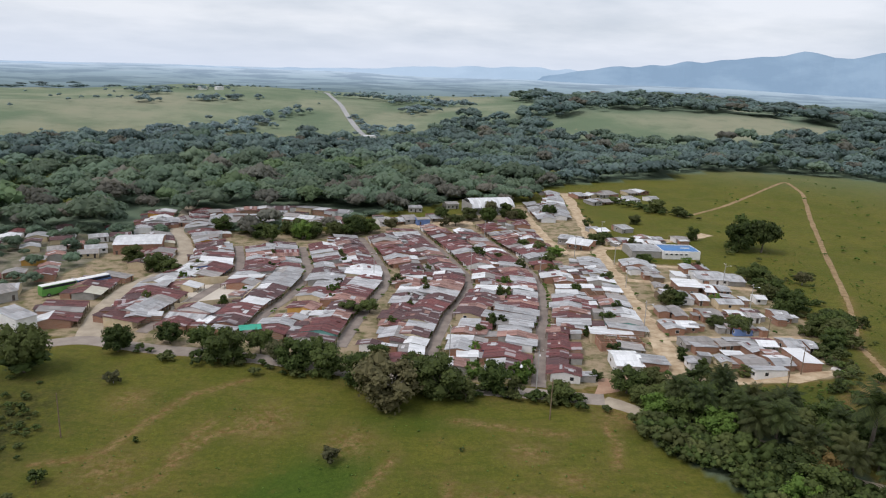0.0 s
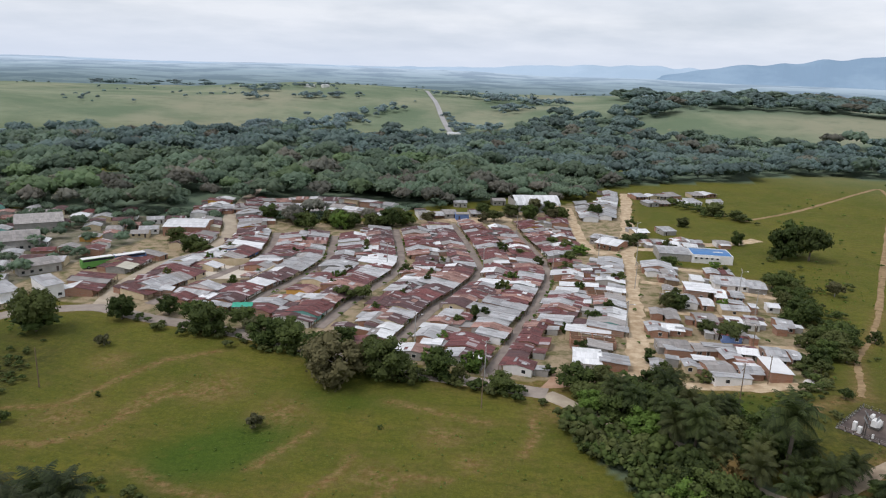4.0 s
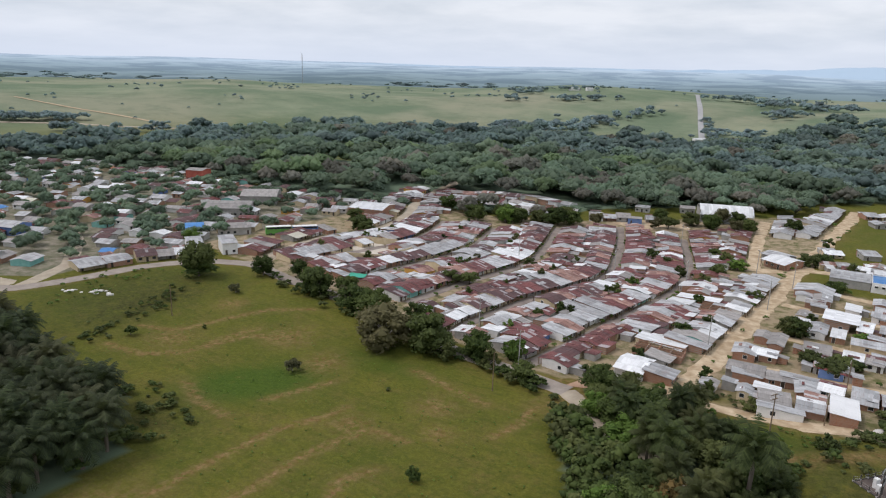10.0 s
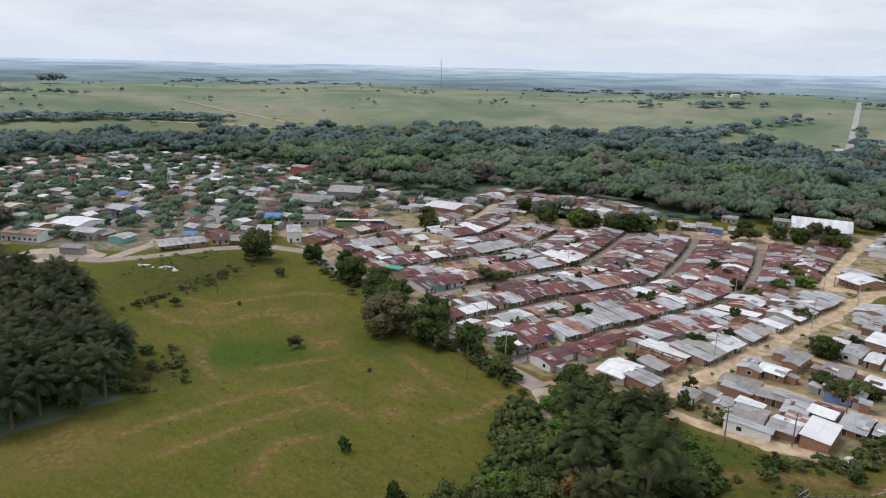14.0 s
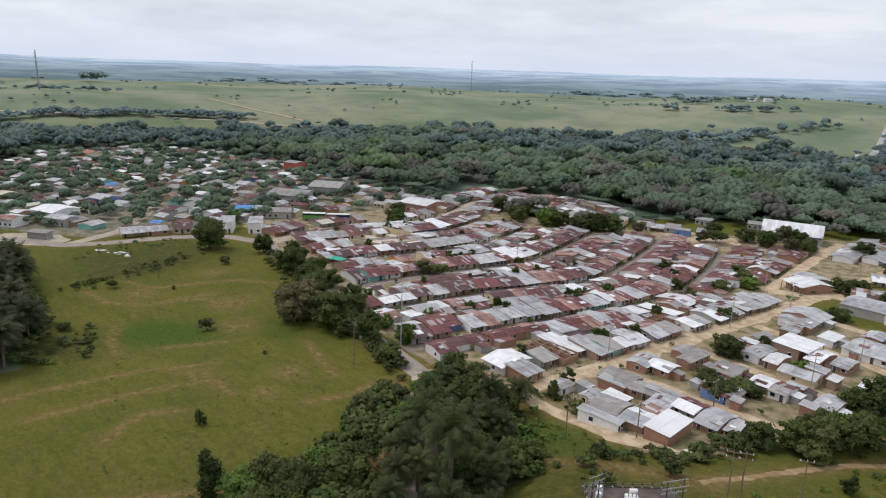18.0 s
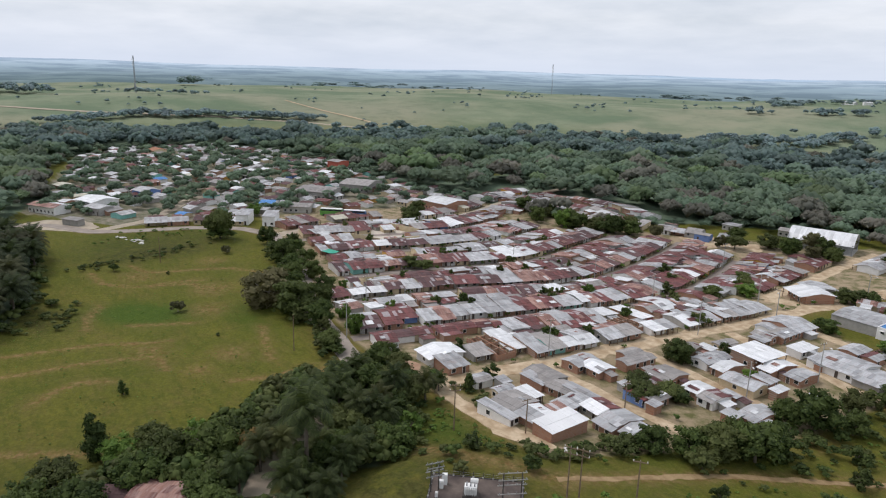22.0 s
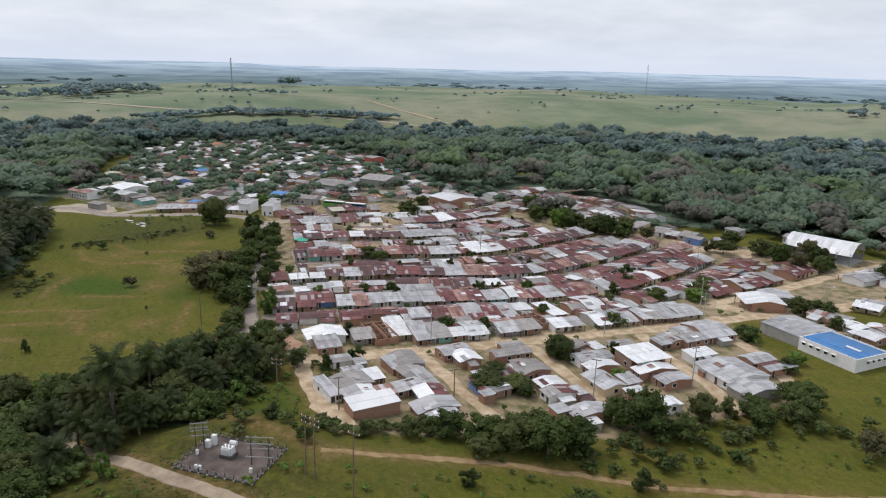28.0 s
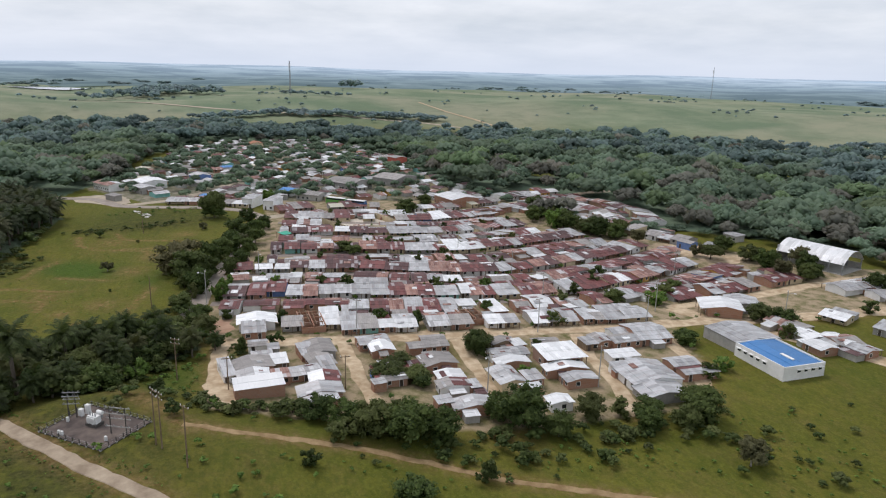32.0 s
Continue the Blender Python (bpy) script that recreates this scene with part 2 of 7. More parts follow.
def brick_mat():
    m, nt, bs = node_mat("red_brick_wall", 0.92)
    tc = nt.nodes.new("ShaderNodeTexCoord")
    br = nt.nodes.new("ShaderNodeTexBrick")
    br.inputs["Scale"].default_value = 1.0
    br.inputs["Brick Width"].default_value, br.inputs["Row Height"].default_value, br.inputs["Mortar Size"].default_value = 0.42, 0.22, 0.02
    br.inputs["Color1"].default_value, br.inputs["Color2"].default_value, br.inputs["Mortar"].default_value = (0.29, 0.13, 0.075, 1), (0.36, 0.18, 0.11, 1), (0.30, 0.26, 0.22, 1)
    mp = nt.nodes.new("ShaderNodeMapping")
    mp.inputs["Rotation"].default_value = (radians(90), 0, 0)
    nt.links.new(tc.outputs["Object"], mp.inputs[0])
    nt.links.new(mp.outputs[0], br.inputs["Vector"])
    c = rgb_mix(nt, noise_fac(nt, 0.7, 5, 0.4, 0.7), br.outputs["Color"], (0.33, 0.20, 0.14))
    nt.links.new(c, bs.inputs["Base Color"])
    return m


BRICK = brick_mat()


def glass_mat():
    m, nt, bs = node_mat("window_glass", 0.12, 0.0, 0.5)
    bs.inputs["Base Color"].default_value = (0.02, 0.025, 0.03, 1)
    return m


GLASS = glass_mat()


def leaf_mat(name, a, b, c3, through_light=0.25):
    """Green by clump, by tree, and by leaf."""
    m, nt, bs = node_mat(name, 0.75, 0.0, 0.25)
    geo = nt.nodes.new("ShaderNodeNewGeometry")
    oi = nt.nodes.new("ShaderNodeObjectInfo")
    tint = math_node(nt, "FRACT", math_node(nt, "ADD", attr_fac(nt, "tint"), oi.outputs["Random"]), 0)
    c = rgb_mix(nt, geo.outputs["Random Per Island"], a, b)
    c = rgb_mix(nt, math_node(nt, "MULTIPLY", math_node(nt, "POWER", tint, 2.0), 0.75), c, c3)
    hsv = nt.nodes.new("ShaderNodeHueSaturation")
    v = math_node(nt, "ADD", math_node(nt, "MULTIPLY", math_node(nt, "FRACT", math_node(nt, "MULTIPLY", tint, 7.31), 0), 0.55), 0.72)
    nt.links.new(v, hsv.inputs["Value"])
    nt.links.new(c, hsv.inputs["Color"])
    nt.links.new(hsv.outputs[0], bs.inputs["Base Color"])
    tl = nt.nodes.new("ShaderNodeBsdfTranslucent")
    nt.links.new(rgb_mix(nt, 1.0, hsv.outputs[0], (1.0, 1.0, 0.75), "MULTIPLY"), tl.inputs["Color"])
    mx = nt.nodes.new("ShaderNodeMixShader")
    mx.inputs[0].default_value = through_light
    nt.links.new(bs.outputs[0], mx.inputs[1])
    nt.links.new(tl.outputs[0], mx.inputs[2])
    nt.links.new(mx.outputs[0], nt.nodes["Material Output"].inputs["Surface"])
    return m


LEAF = leaf_mat("broad_leaves", (0.026, 0.048, 0.010), (0.078, 0.112, 0.026), (0.115, 0.125, 0.042), 0.3)
LEAF_BRIGHT = leaf_mat("bright_leaves", (0.060, 0.115, 0.022), (0.125, 0.195, 0.035), (0.10, 0.17, 0.03))
LEAF_GREY = leaf_mat("grey_green_leaves", (0.055, 0.062, 0.026), (0.108, 0.108, 0.050), (0.115, 0.100, 0.045))
LEAF_RUSSET = leaf_mat("russet_leaves", (0.10, 0.075, 0.025), (0.19, 0.12, 0.04), (0.12, 0.11, 0.04))
# woodland greens, greys and light greens, each lifted in colour to imitate haze
LEAF_WOODS_HAZED = leaf_mat("woodland_leaves", (0.127, 0.189, 0.132), (0.171, 0.245, 0.167), (0.193, 0.253, 0.162), 0.5)
LEAF_WOODS_GREY_HAZED = leaf_mat("hazed_grey_woodland_leaves", (0.166, 0.175, 0.145), (0.210, 0.211, 0.175), (0.223, 0.206, 0.169), 0.5)
LEAF_WOODS_LIGHT_HAZED = leaf_mat("hazed_light_woodland_leaves", (0.143, 0.217, 0.112), (0.183, 0.264, 0.135), (0.207, 0.271, 0.146), 0.5)
# distance haze is put into these leaf colours: paler and bluer than foliage
LEAF_BACK_HAZED = leaf_mat("back_woodland_leaves", (0.132, 0.194, 0.187), (0.169, 0.243, 0.231), (0.188, 0.252, 0.225), 0.5)
LEAF_BACK_LIGHT_HAZED = leaf_mat("hazed_light_back_woodland_leaves", (0.150, 0.222, 0.168), (0.184, 0.262, 0.195), (0.204, 0.268, 0.202), 0.5)
LEAF_FAR_HAZED = leaf_mat("hazed_copse_leaves", (0.197, 0.280, 0.298), (0.252, 0.341, 0.356), (0.270, 0.341, 0.364), 0.5)
FROND_DARK = leaf_mat("plantation_fronds", (0.016, 0.028, 0.011), (0.052, 0.072, 0.026), (0.07, 0.07, 0.035))
FROND = leaf_mat("palm_fronds", (0.018, 0.032, 0.009), (0.058, 0.082, 0.022), (0.085, 0.088, 0.03))


def ground_mat():
    m, nt, bs = node_mat("meadow_and_earth", 0.95, 0.0, 0.1)
    c = rgb_mix(nt, noise_fac(nt, 0.045, 6, 0.38, 0.62), (0.099, 0.111, 0.013), (0.165, 0.146, 0.022))
    c = rgb_mix(nt, math_node(nt, "MULTIPLY", noise_fac(nt, 0.16, 7, 0.46, 0.68, 0.65), 0.70), c, (0.178, 0.125, 0.038))
    c = rgb_mix(nt, math_node(nt, "MULTIPLY", noise_fac(nt, 0.9, 6, 0.45, 0.66, 0.7), 0.70), c, (0.070, 0.084, 0.013))
    c = rgb_mix(nt, math_node(nt, "MULTIPLY", noise_fac(nt, 2.4, 6, 0.42, 0.64, 0.75), 0.62), c, (0.066, 0.078, 0.013))
    c = rgb_mix(nt, math_node(nt, "MULTIPLY", noise_fac(nt, 1.3, 7, 0.50, 0.62, 0.75), 0.6), c, (0.158, 0.158, 0.024))
    c = rgb_mix(nt, math_node(nt, "MULTIPLY", noise_fac(nt, 0.45, 6, 0.50, 0.62, 0.65, "Object", (0.45, 1.5, 1)), 0.55), c, (0.076, 0.091, 0.011))
    c = rgb_mix(nt, math_node(nt, "MULTIPLY", noise_fac(nt, 5.0, 4, 0.62, 0.70, 0.6), 0.5), c, (0.20, 0.185, 0.09))
    lush = math_node(nt, "MULTIPLY", attr_fac(nt, "lush"), noise_fac(nt, 0.3, 5, 0.2, 0.45))
    c = rgb_mix(nt, math_node(nt, "MULTIPLY", lush, 0.85), c, rgb_mix(nt, noise_fac(nt, 1.8, 6, 0.4, 0.62, 0.75), (0.035, 0.076, 0.008), (0.070, 0.118, 0.013)))
    c = rgb_mix(nt, math_node(nt, "MULTIPLY", attr_fac(nt, "rough"), noise_fac(nt, 0.5, 6, 0.3, 0.55, 0.7)), c, rgb_mix(nt, noise_fac(nt, 1.4, 6, 0.4, 0.62, 0.75), (0.030, 0.036, 0.008), (0.085, 0.080, 0.022)))
    c = rgb_mix(nt, 1.0, c, (0.87, 0.89, 0.97), "MULTIPLY")
    # far hill grass and soil, with haze put into the colour as distance grows
    hazy_upland = rgb_mix(nt, noise_fac(nt, 0.009, 6, 0.40, 0.60, 0.6), (0.125, 0.170, 0.104), (0.205, 0.236, 0.152))
    hazy_upland = rgb_mix(nt, math_node(nt, "MULTIPLY", noise_fac(nt, 0.0045, 4, 0.48, 0.62, 0.5), 0.7), hazy_upland, (0.262, 0.255, 0.178))
    hazy_upland = rgb_mix(nt, math_node(nt, "MULTIPLY", noise_fac(nt, 0.05, 6, 0.48, 0.72, 0.65), 0.55), hazy_upland, (0.108, 0.146, 0.092))
    hazy_upland = rgb_mix(nt, math_node(nt, "MULTIPLY", noise_fac(nt, 0.11, 5, 0.66, 0.74, 0.6), 0.6), hazy_upland, (0.32, 0.24, 0.15))
    c = rgb_mix(nt, attr_fac(nt, "hazy_upland"), c, hazy_upland)
    dirt_tone = rgb_mix(nt, noise_fac(nt, 0.7, 6, 0.38, 0.62, 0.7), (0.150, 0.080, 0.030), (0.29, 0.185, 0.095))
    worn = math_node(nt, "MULTIPLY", attr_fac(nt, "dirt"), noise_fac(nt, 0.9, 7, 0.36, 0.62, 0.75))
    c = rgb_mix(nt, worn, c, dirt_tone)
    yard = rgb_mix(nt, noise_fac(nt, 0.3, 6, 0.44, 0.64, 0.65), (0.34, 0.265, 0.18), (0.11, 0.112, 0.045))
    c = rgb_mix(nt, attr_fac(nt, "town"), c, yard)
    c = rgb_mix(nt, attr_fac(nt, "quarter"), c, rgb_mix(nt, noise_fac(nt, 0.25, 6, 0.4, 0.62, 0.65), (0.120, 0.125, 0.080), (0.27, 0.235, 0.19)))
    # woodland floor lightened to imitate haze in the gaps between crowns
    c = rgb_mix(nt, attr_fac(nt, "woods"), c, (0.120, 0.165, 0.110))
    nt.links.new(c, bs.inputs["Base Color"])
    bump(nt, bs, noise_fac(nt, 1.6, 7, 0.2, 0.8, 0.78), 0.6, 0.3)
    return m


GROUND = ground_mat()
TAN_TRACK = plain_mat("tan_earth_track", (0.20, 0.130, 0.060), (0.33, 0.235, 0.125), 0.5, 0.95, fine=2.5)
PALE_BARK = plain_mat("pale_bark", (0.22, 0.20, 0.17), (0.34, 0.31, 0.27), 3.0)
DIRT_ROAD = plain_mat("pale_dirt_road", (0.34, 0.245, 0.145), (0.56, 0.45, 0.31), 0.45, 0.95, fine=1.6)
GRAVEL_ROAD = plain_mat("grey_gravel_road", (0.32, 0.27, 0.205), (0.43, 0.37, 0.28), 0.3, 0.95, fine=2.0)
TRODDEN = plain_mat("tan_gravel_road", (0.235, 0.180, 0.125), (0.40, 0.325, 0.235), 0.35, 0.95, fine=2.2)
STREET = plain_mat("worn_pinkish_concrete", (0.195, 0.160, 0.138), (0.285, 0.242, 0.208), 0.3, 0.9, fine=1.5)
PAVED = plain_mat("worn_concrete_street", (0.25, 0.212, 0.18), (0.335, 0.292, 0.248), 0.3, 0.9, fine=1.5)
ASPHALT = plain_mat("asphalt_highway", (0.30, 0.30, 0.30), (0.38, 0.38, 0.37), 0.1, 0.9, fine=1.0)
WATER = node_mat("river_water_glint", 0.1)[0]
# the river's sky glint is painted in as a pale base colour
WATER.node_tree.nodes["Principled BSDF"].inputs["Base Color"].default_value = (0.5, 0.52, 0.54, 1)


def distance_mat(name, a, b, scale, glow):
    """Hazy distance, miles away: the haze is painted into the colour and its glow."""
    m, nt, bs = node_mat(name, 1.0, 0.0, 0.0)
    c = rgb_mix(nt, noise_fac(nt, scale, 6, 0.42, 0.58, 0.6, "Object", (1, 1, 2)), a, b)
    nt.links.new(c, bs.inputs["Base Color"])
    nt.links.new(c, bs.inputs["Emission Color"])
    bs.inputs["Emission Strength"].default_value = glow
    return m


def plain_far():
    """The plain from a mile off to the horizon: woods, fields and pale mist patches, with haze painted in and a faint
    glow.
    """
    m, nt, bs = node_mat("hazy_plain", 1.0, 0.0, 0.0)
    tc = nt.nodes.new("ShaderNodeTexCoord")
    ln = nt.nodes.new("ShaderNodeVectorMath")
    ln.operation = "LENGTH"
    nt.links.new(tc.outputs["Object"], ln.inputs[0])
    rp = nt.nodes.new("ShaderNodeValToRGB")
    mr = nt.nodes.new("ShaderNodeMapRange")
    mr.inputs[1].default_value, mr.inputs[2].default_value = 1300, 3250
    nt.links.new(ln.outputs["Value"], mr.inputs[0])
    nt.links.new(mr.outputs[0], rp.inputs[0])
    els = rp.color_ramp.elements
    # painted haze: the ramp turns paler and bluer with distance
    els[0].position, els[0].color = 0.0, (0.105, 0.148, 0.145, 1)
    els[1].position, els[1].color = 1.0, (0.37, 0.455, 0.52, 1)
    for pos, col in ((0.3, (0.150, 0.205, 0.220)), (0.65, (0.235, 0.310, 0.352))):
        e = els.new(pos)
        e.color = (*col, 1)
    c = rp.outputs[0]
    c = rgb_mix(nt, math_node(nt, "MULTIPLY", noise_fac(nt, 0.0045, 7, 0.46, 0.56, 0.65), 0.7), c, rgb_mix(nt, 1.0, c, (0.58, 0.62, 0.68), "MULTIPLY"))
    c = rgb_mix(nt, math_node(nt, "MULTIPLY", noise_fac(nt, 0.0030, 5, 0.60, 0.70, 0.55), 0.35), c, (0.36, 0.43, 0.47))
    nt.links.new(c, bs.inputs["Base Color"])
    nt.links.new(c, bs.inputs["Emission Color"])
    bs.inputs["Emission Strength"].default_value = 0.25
    return m


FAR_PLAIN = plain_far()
RIDGE_NEAR = distance_mat("haze_blue_mountains", (0.165, 0.245, 0.325), (0.20, 0.285, 0.365), 0.003, 0.32)
RIDGE_FAR = distance_mat("haze_pale_mountains", (0.27, 0.36, 0.44), (0.30, 0.39, 0.47), 0.003, 0.34)


# ---- the lie of the land ----
def gauss(x, y, cx, cy, sx, sy):
    return np.exp(-(((x - cx) / sx) ** 2) - ((y - cy) / sy) ** 2)


def smooth(a, b, v):
    t = np.clip((v - a) / (b - a), 0, 1)
    return t * t * (3 - 2 * t)


def ground_z(x, y):
    x, y = np.asarray(x, float), np.asarray(y, float)
    z = 5.6 * gauss(x, y, 106, 112, 38, 40) + 5.0 * gauss(x, y, 235, 430, 95, 110)
    z = z + (0.42 * smooth(30, 46, x) * smooth(110, 92, x) * smooth(122, 132, y) * smooth(262, 245, y)) - (0.38 * smooth(46, 26, x) + 1.9 * smooth(160, 230, y) * smooth(80, 25, x)) * smooth(-150, -95, x) * smooth(112, 140, y) * smooth(305, 255, y)
    z = z - 1.4 * gauss(x, y, -35, 98, 45, 24) + 0.5 * np.sin(x / 17) * np.cos(y / 13) * gauss(x, y, -10, 80, 60, 35)
    r = np.hypot(x + 60, y - 170)
    az = np.arctan2(y - 170, x + 60)
    deg = np.degrees(az)
    deg = np.where(deg < -90, deg + 360, deg)
    north = np.exp(-(((deg - 95) / 18) ** 2))
    start = 450 + 70 * north
    rise = smooth(start, start + 210, r) * (1 - 0.85 * smooth(1020, 1500, r))
    rise = rise * (1 - 0.75 * np.exp(-(((deg - 197.5) / 7) ** 2)) * smooth(560, 760, r))
    z = z + rise * (17.5 + 2.0 * np.sin(5 * az + 1) + 1.5 * np.sin(11 * az) + 2.2 * np.sin(x / 75 + 1) * np.cos(y / 62) + 1.2 * np.sin(x / 31) * np.cos(y / 37 + 2))
    z = z + smooth(620, 900, r) * (1 - smooth(1000, 1450, r)) * (13 * np.exp(-(((deg - 106) / 13) ** 2)) + 15 * np.exp(-(((deg - 66) / 20) ** 2)))
    z = z + 14 * gauss(x, y, 270, 790, 170, 85)
    flat = 1 - smooth(9.5, 20, np.hypot(x - 89.0, y - 115.3))
    return z * (1 - flat) + 4.75 * flat


def gz(x, y):
    return float(ground_z(x, y))


def near_line(x, y, pts):
    """Distance of each place to a line of points."""
    best = np.full(np.shape(x), 1e9)
    for (ax, ay), (bx, by) in zip(pts, pts[1:]):
        lx, ly = bx - ax, by - ay
        t = np.clip(((x - ax) * lx + (y - ay) * ly) / (lx * lx + ly * ly), 0, 1)
        best = np.minimum(best, np.hypot(x - ax - t * lx, y - ay - t * ly))
    return best


def flat_mesh(name, verts, faces, mat, uvs=None):
    me = bpy.data.meshes.new(name)
    me.from_pydata([tuple(v) for v in verts], [], faces)
    if uvs is not None:
        layer = me.uv_layers.new(name="UVMap")
        layer.data.foreach_set("uv", np.asarray(uvs, np.float32).ravel())
    me.materials.append(mat)
    return me


def array_mesh(name, verts, quads, mat, tint=None, tris=None):
    """A large mesh straight from arrays; tint: one value for each vertex."""
    me = bpy.data.meshes.new(name)
    n, k = len(quads), quads.shape[1]
    me.vertices.add(len(verts))
    me.vertices.foreach_set("co", np.asarray(verts, np.float32).ravel())
    tris = np.zeros((0, 3), np.int32) if tris is None else tris
    me.loops.add(n * k + 3 * len(tris))
    me.loops.foreach_set("vertex_index", np.concatenate([np.asarray(quads, np.int32).ravel(), np.asarray(tris, np.int32).ravel()]))
    me.polygons.add(n + len(tris))
    me.polygons.foreach_set("loop_start", np.concatenate([np.arange(0, n * k, k), n * k + np.arange(0, 3 * len(tris), 3)]).astype(np.int32))
    if tint is not None:
        at = me.attributes.new("tint", "FLOAT", "POINT")
        at.data.foreach_set("value", np.asarray(tint, np.float32))
    me.update(calc_edges=True)
    me.materials.append(mat)
    return me


def part(name, me, parent=None, label="", where=None):
    ob = new(name, me)
    if parent is not None:
        ob.parent = parent
    if where is not None:
        ob.matrix_basis = where
    return tagged(ob, label)


def thing(name, label, category, where, group="", kind=""):
    ob = new(name)
    ob.empty_display_size = 0.5
    ob.matrix_basis = where
    return tagged(ob, label, category, group, kind)


def box_data(x0, x1, y0, y1, z0, z1, base=0):
    v = [(x0, y0, z0), (x1, y0, z0), (x1, y1, z0), (x0, y1, z0), (x0, y0, z1), (x1, y0, z1), (x1, y1, z1), (x0, y1, z1)]
    f = [(0, 3, 2, 1), (4, 5, 6, 7), (0, 1, 5, 4), (1, 2, 6, 5), (2, 3, 7, 6), (3, 0, 4, 7)]
    return v, [tuple(i + base for i in q) for q in f]


def boxes_mesh(name, boxes, mat):
    vs, fs = [], []
    for b in boxes:
        v, f = box_data(*b, base=len(vs))
        vs += v
        fs += f
    return flat_mesh(name, vs, fs, mat)


def tube_data(path, radii, sides=7):
    """A tapered tube along points."""
    vs, fs = [], []
    for i, (p, r) in enumerate(zip(path, radii)):
        a = Vector(path[min(i + 1, len(path) - 1)]) - Vector(path[max(i - 1, 0)])
        q = a.to_track_quat("Z", "Y")
        for k in range(sides):
            t = 2 * math.pi * k / sides
            vs.append(tuple(Vector(p) + q @ Vector((r * math.cos(t), r * math.sin(t), 0))))
        if i:
            for k in range(sides):
                b0, b1 = (i - 1) * sides, i * sides
                fs.append((b0 + k, b0 + (k + 1) % sides, b1 + (k + 1) % sides, b1 + k))
    fs.append(tuple(range((len(path) - 1) * sides, len(path) * sides)))
    fs.append(tuple(reversed(range(sides))))
    return vs, fs


def tubes_mesh(name, tubes, mat, sides=7):
    vs, fs = [], []
    for path, radii in tubes:
        v, f = tube_data(path, radii, sides)
        fs += [tuple(i + len(vs) for i in q) for q in f]
        vs += v
    return flat_mesh(name, vs, fs, mat)


# streets and tracks, as lines on the plan
MAIN = [(50, 131), (51.8, 143), (53.5, 170), (55, 198), (57, 232), (59.5, 264), (62, 310), (65, 345), (66, 372)]
ST1 = [(20.8, 129), (21.5, 133), (24.2, 149), (26, 162), (28, 176.5), (30.2, 195), (30.6, 211), (28.6, 230), (22.6, 250), (15, 272)]
ST2 = [(-1.5, 131), (-1.4, 144), (2.2, 168), (5.6, 180), (8.6, 196), (9.4, 210), (6, 224), (1.6, 240), (-4, 257), (-10.8, 275)]
ST3 = [(-21.6, 146), (-20, 164), (-18.4, 178), (-16.2, 193), (-16.4, 207), (-18.8, 219), (-24, 238), (-31, 260)]
ST4 = [(-45, 150), (-43.4, 168), (-41.2, 179), (-40.4, 193), (-40.3, 209), (-44.8, 224), (-49.8, 242)]
ST5 = [(-68, 150), (-66, 164), (-63, 190), (-62, 206), (-66, 222), (-72, 240)]
SOUTH = [(-128, 62), (-124, 78), (-107, 90), (-103.5, 103), (-100, 124), (-93, 138), (-78, 145), (-62, 141), (-45, 139.5), (-30, 136.5), (-14, 132), (3, 127.5), (20, 126), (33, 124), (40, 118), (50, 110), (58, 106), (62, 97), (70, 92.4), (76, 96.4), (88, 105.4), (95, 112.2), (102.5, 119), (108, 124.6), (122, 139), (150, 166)]
TRACK_E = [(72, 117), (80, 120.5), (85, 125), (90, 127.6), (93.5, 136.6), (96.6, 146), (98.8, 152.6), (103.6, 162), (109.4, 172), (115, 184), (118, 190), (122, 199)]
LANES = [[(51, 132), (62, 131.5), (75, 131.6), (80, 133.4)], [(55, 156.6), (75, 157), (88, 158.4)], [(57, 180.2), (87, 179.6)], [(59, 208.4), (66, 206), (72, 204.6), (83, 203.6), (97, 201)], [(60, 228), (68, 226), (81, 224), (95, 216)]]
NROAD = [(46, 241), (42.5, 258), (39, 287), (36, 320)]
N_LINK = [(46, 241), (52, 244), (58, 246)]
EAST_LINK = [(59, 250), (66, 250), (80, 262), (95, 268), (110, 280)]
HIGHWAY = [(-72, 655), (-86, 709), (-120, 835), (-157, 969), (-196, 1110)]
HILL_TRACK = [(112, 316), (141, 344), (172, 380), (210, 424), (201, 384), (168, 308), (140, 242), (122, 199)]
NW_ROAD = [(-78, 145), (-84, 165), (-86, 185), (-82, 208), (-86, 228), (-94, 246), (-101, 258), (-106, 278), (-111, 304), (-119, 329)]
NW_ROAD2 = [(-107, 90), (-118, 110), (-140, 125), (-175, 140)]
RUTS = [[(-1.2, 57.4), (-1.6, 65.1), (-1.3, 72.0), (-1.1, 81.0), (2.0, 88.6), (3.0, 94.6)], [(8.4, 59.4), (9.3, 68.4), (8.8, 76.1), (9.7, 83.6), (12.3, 90.4), (19.2, 90.4)], [(23.8, 68.0), (20.0, 71.9), (18.2, 75.5), (20.2, 80.7)], [(3.5, 114.3), (13.4, 111.9), (23.2, 110.1)]]
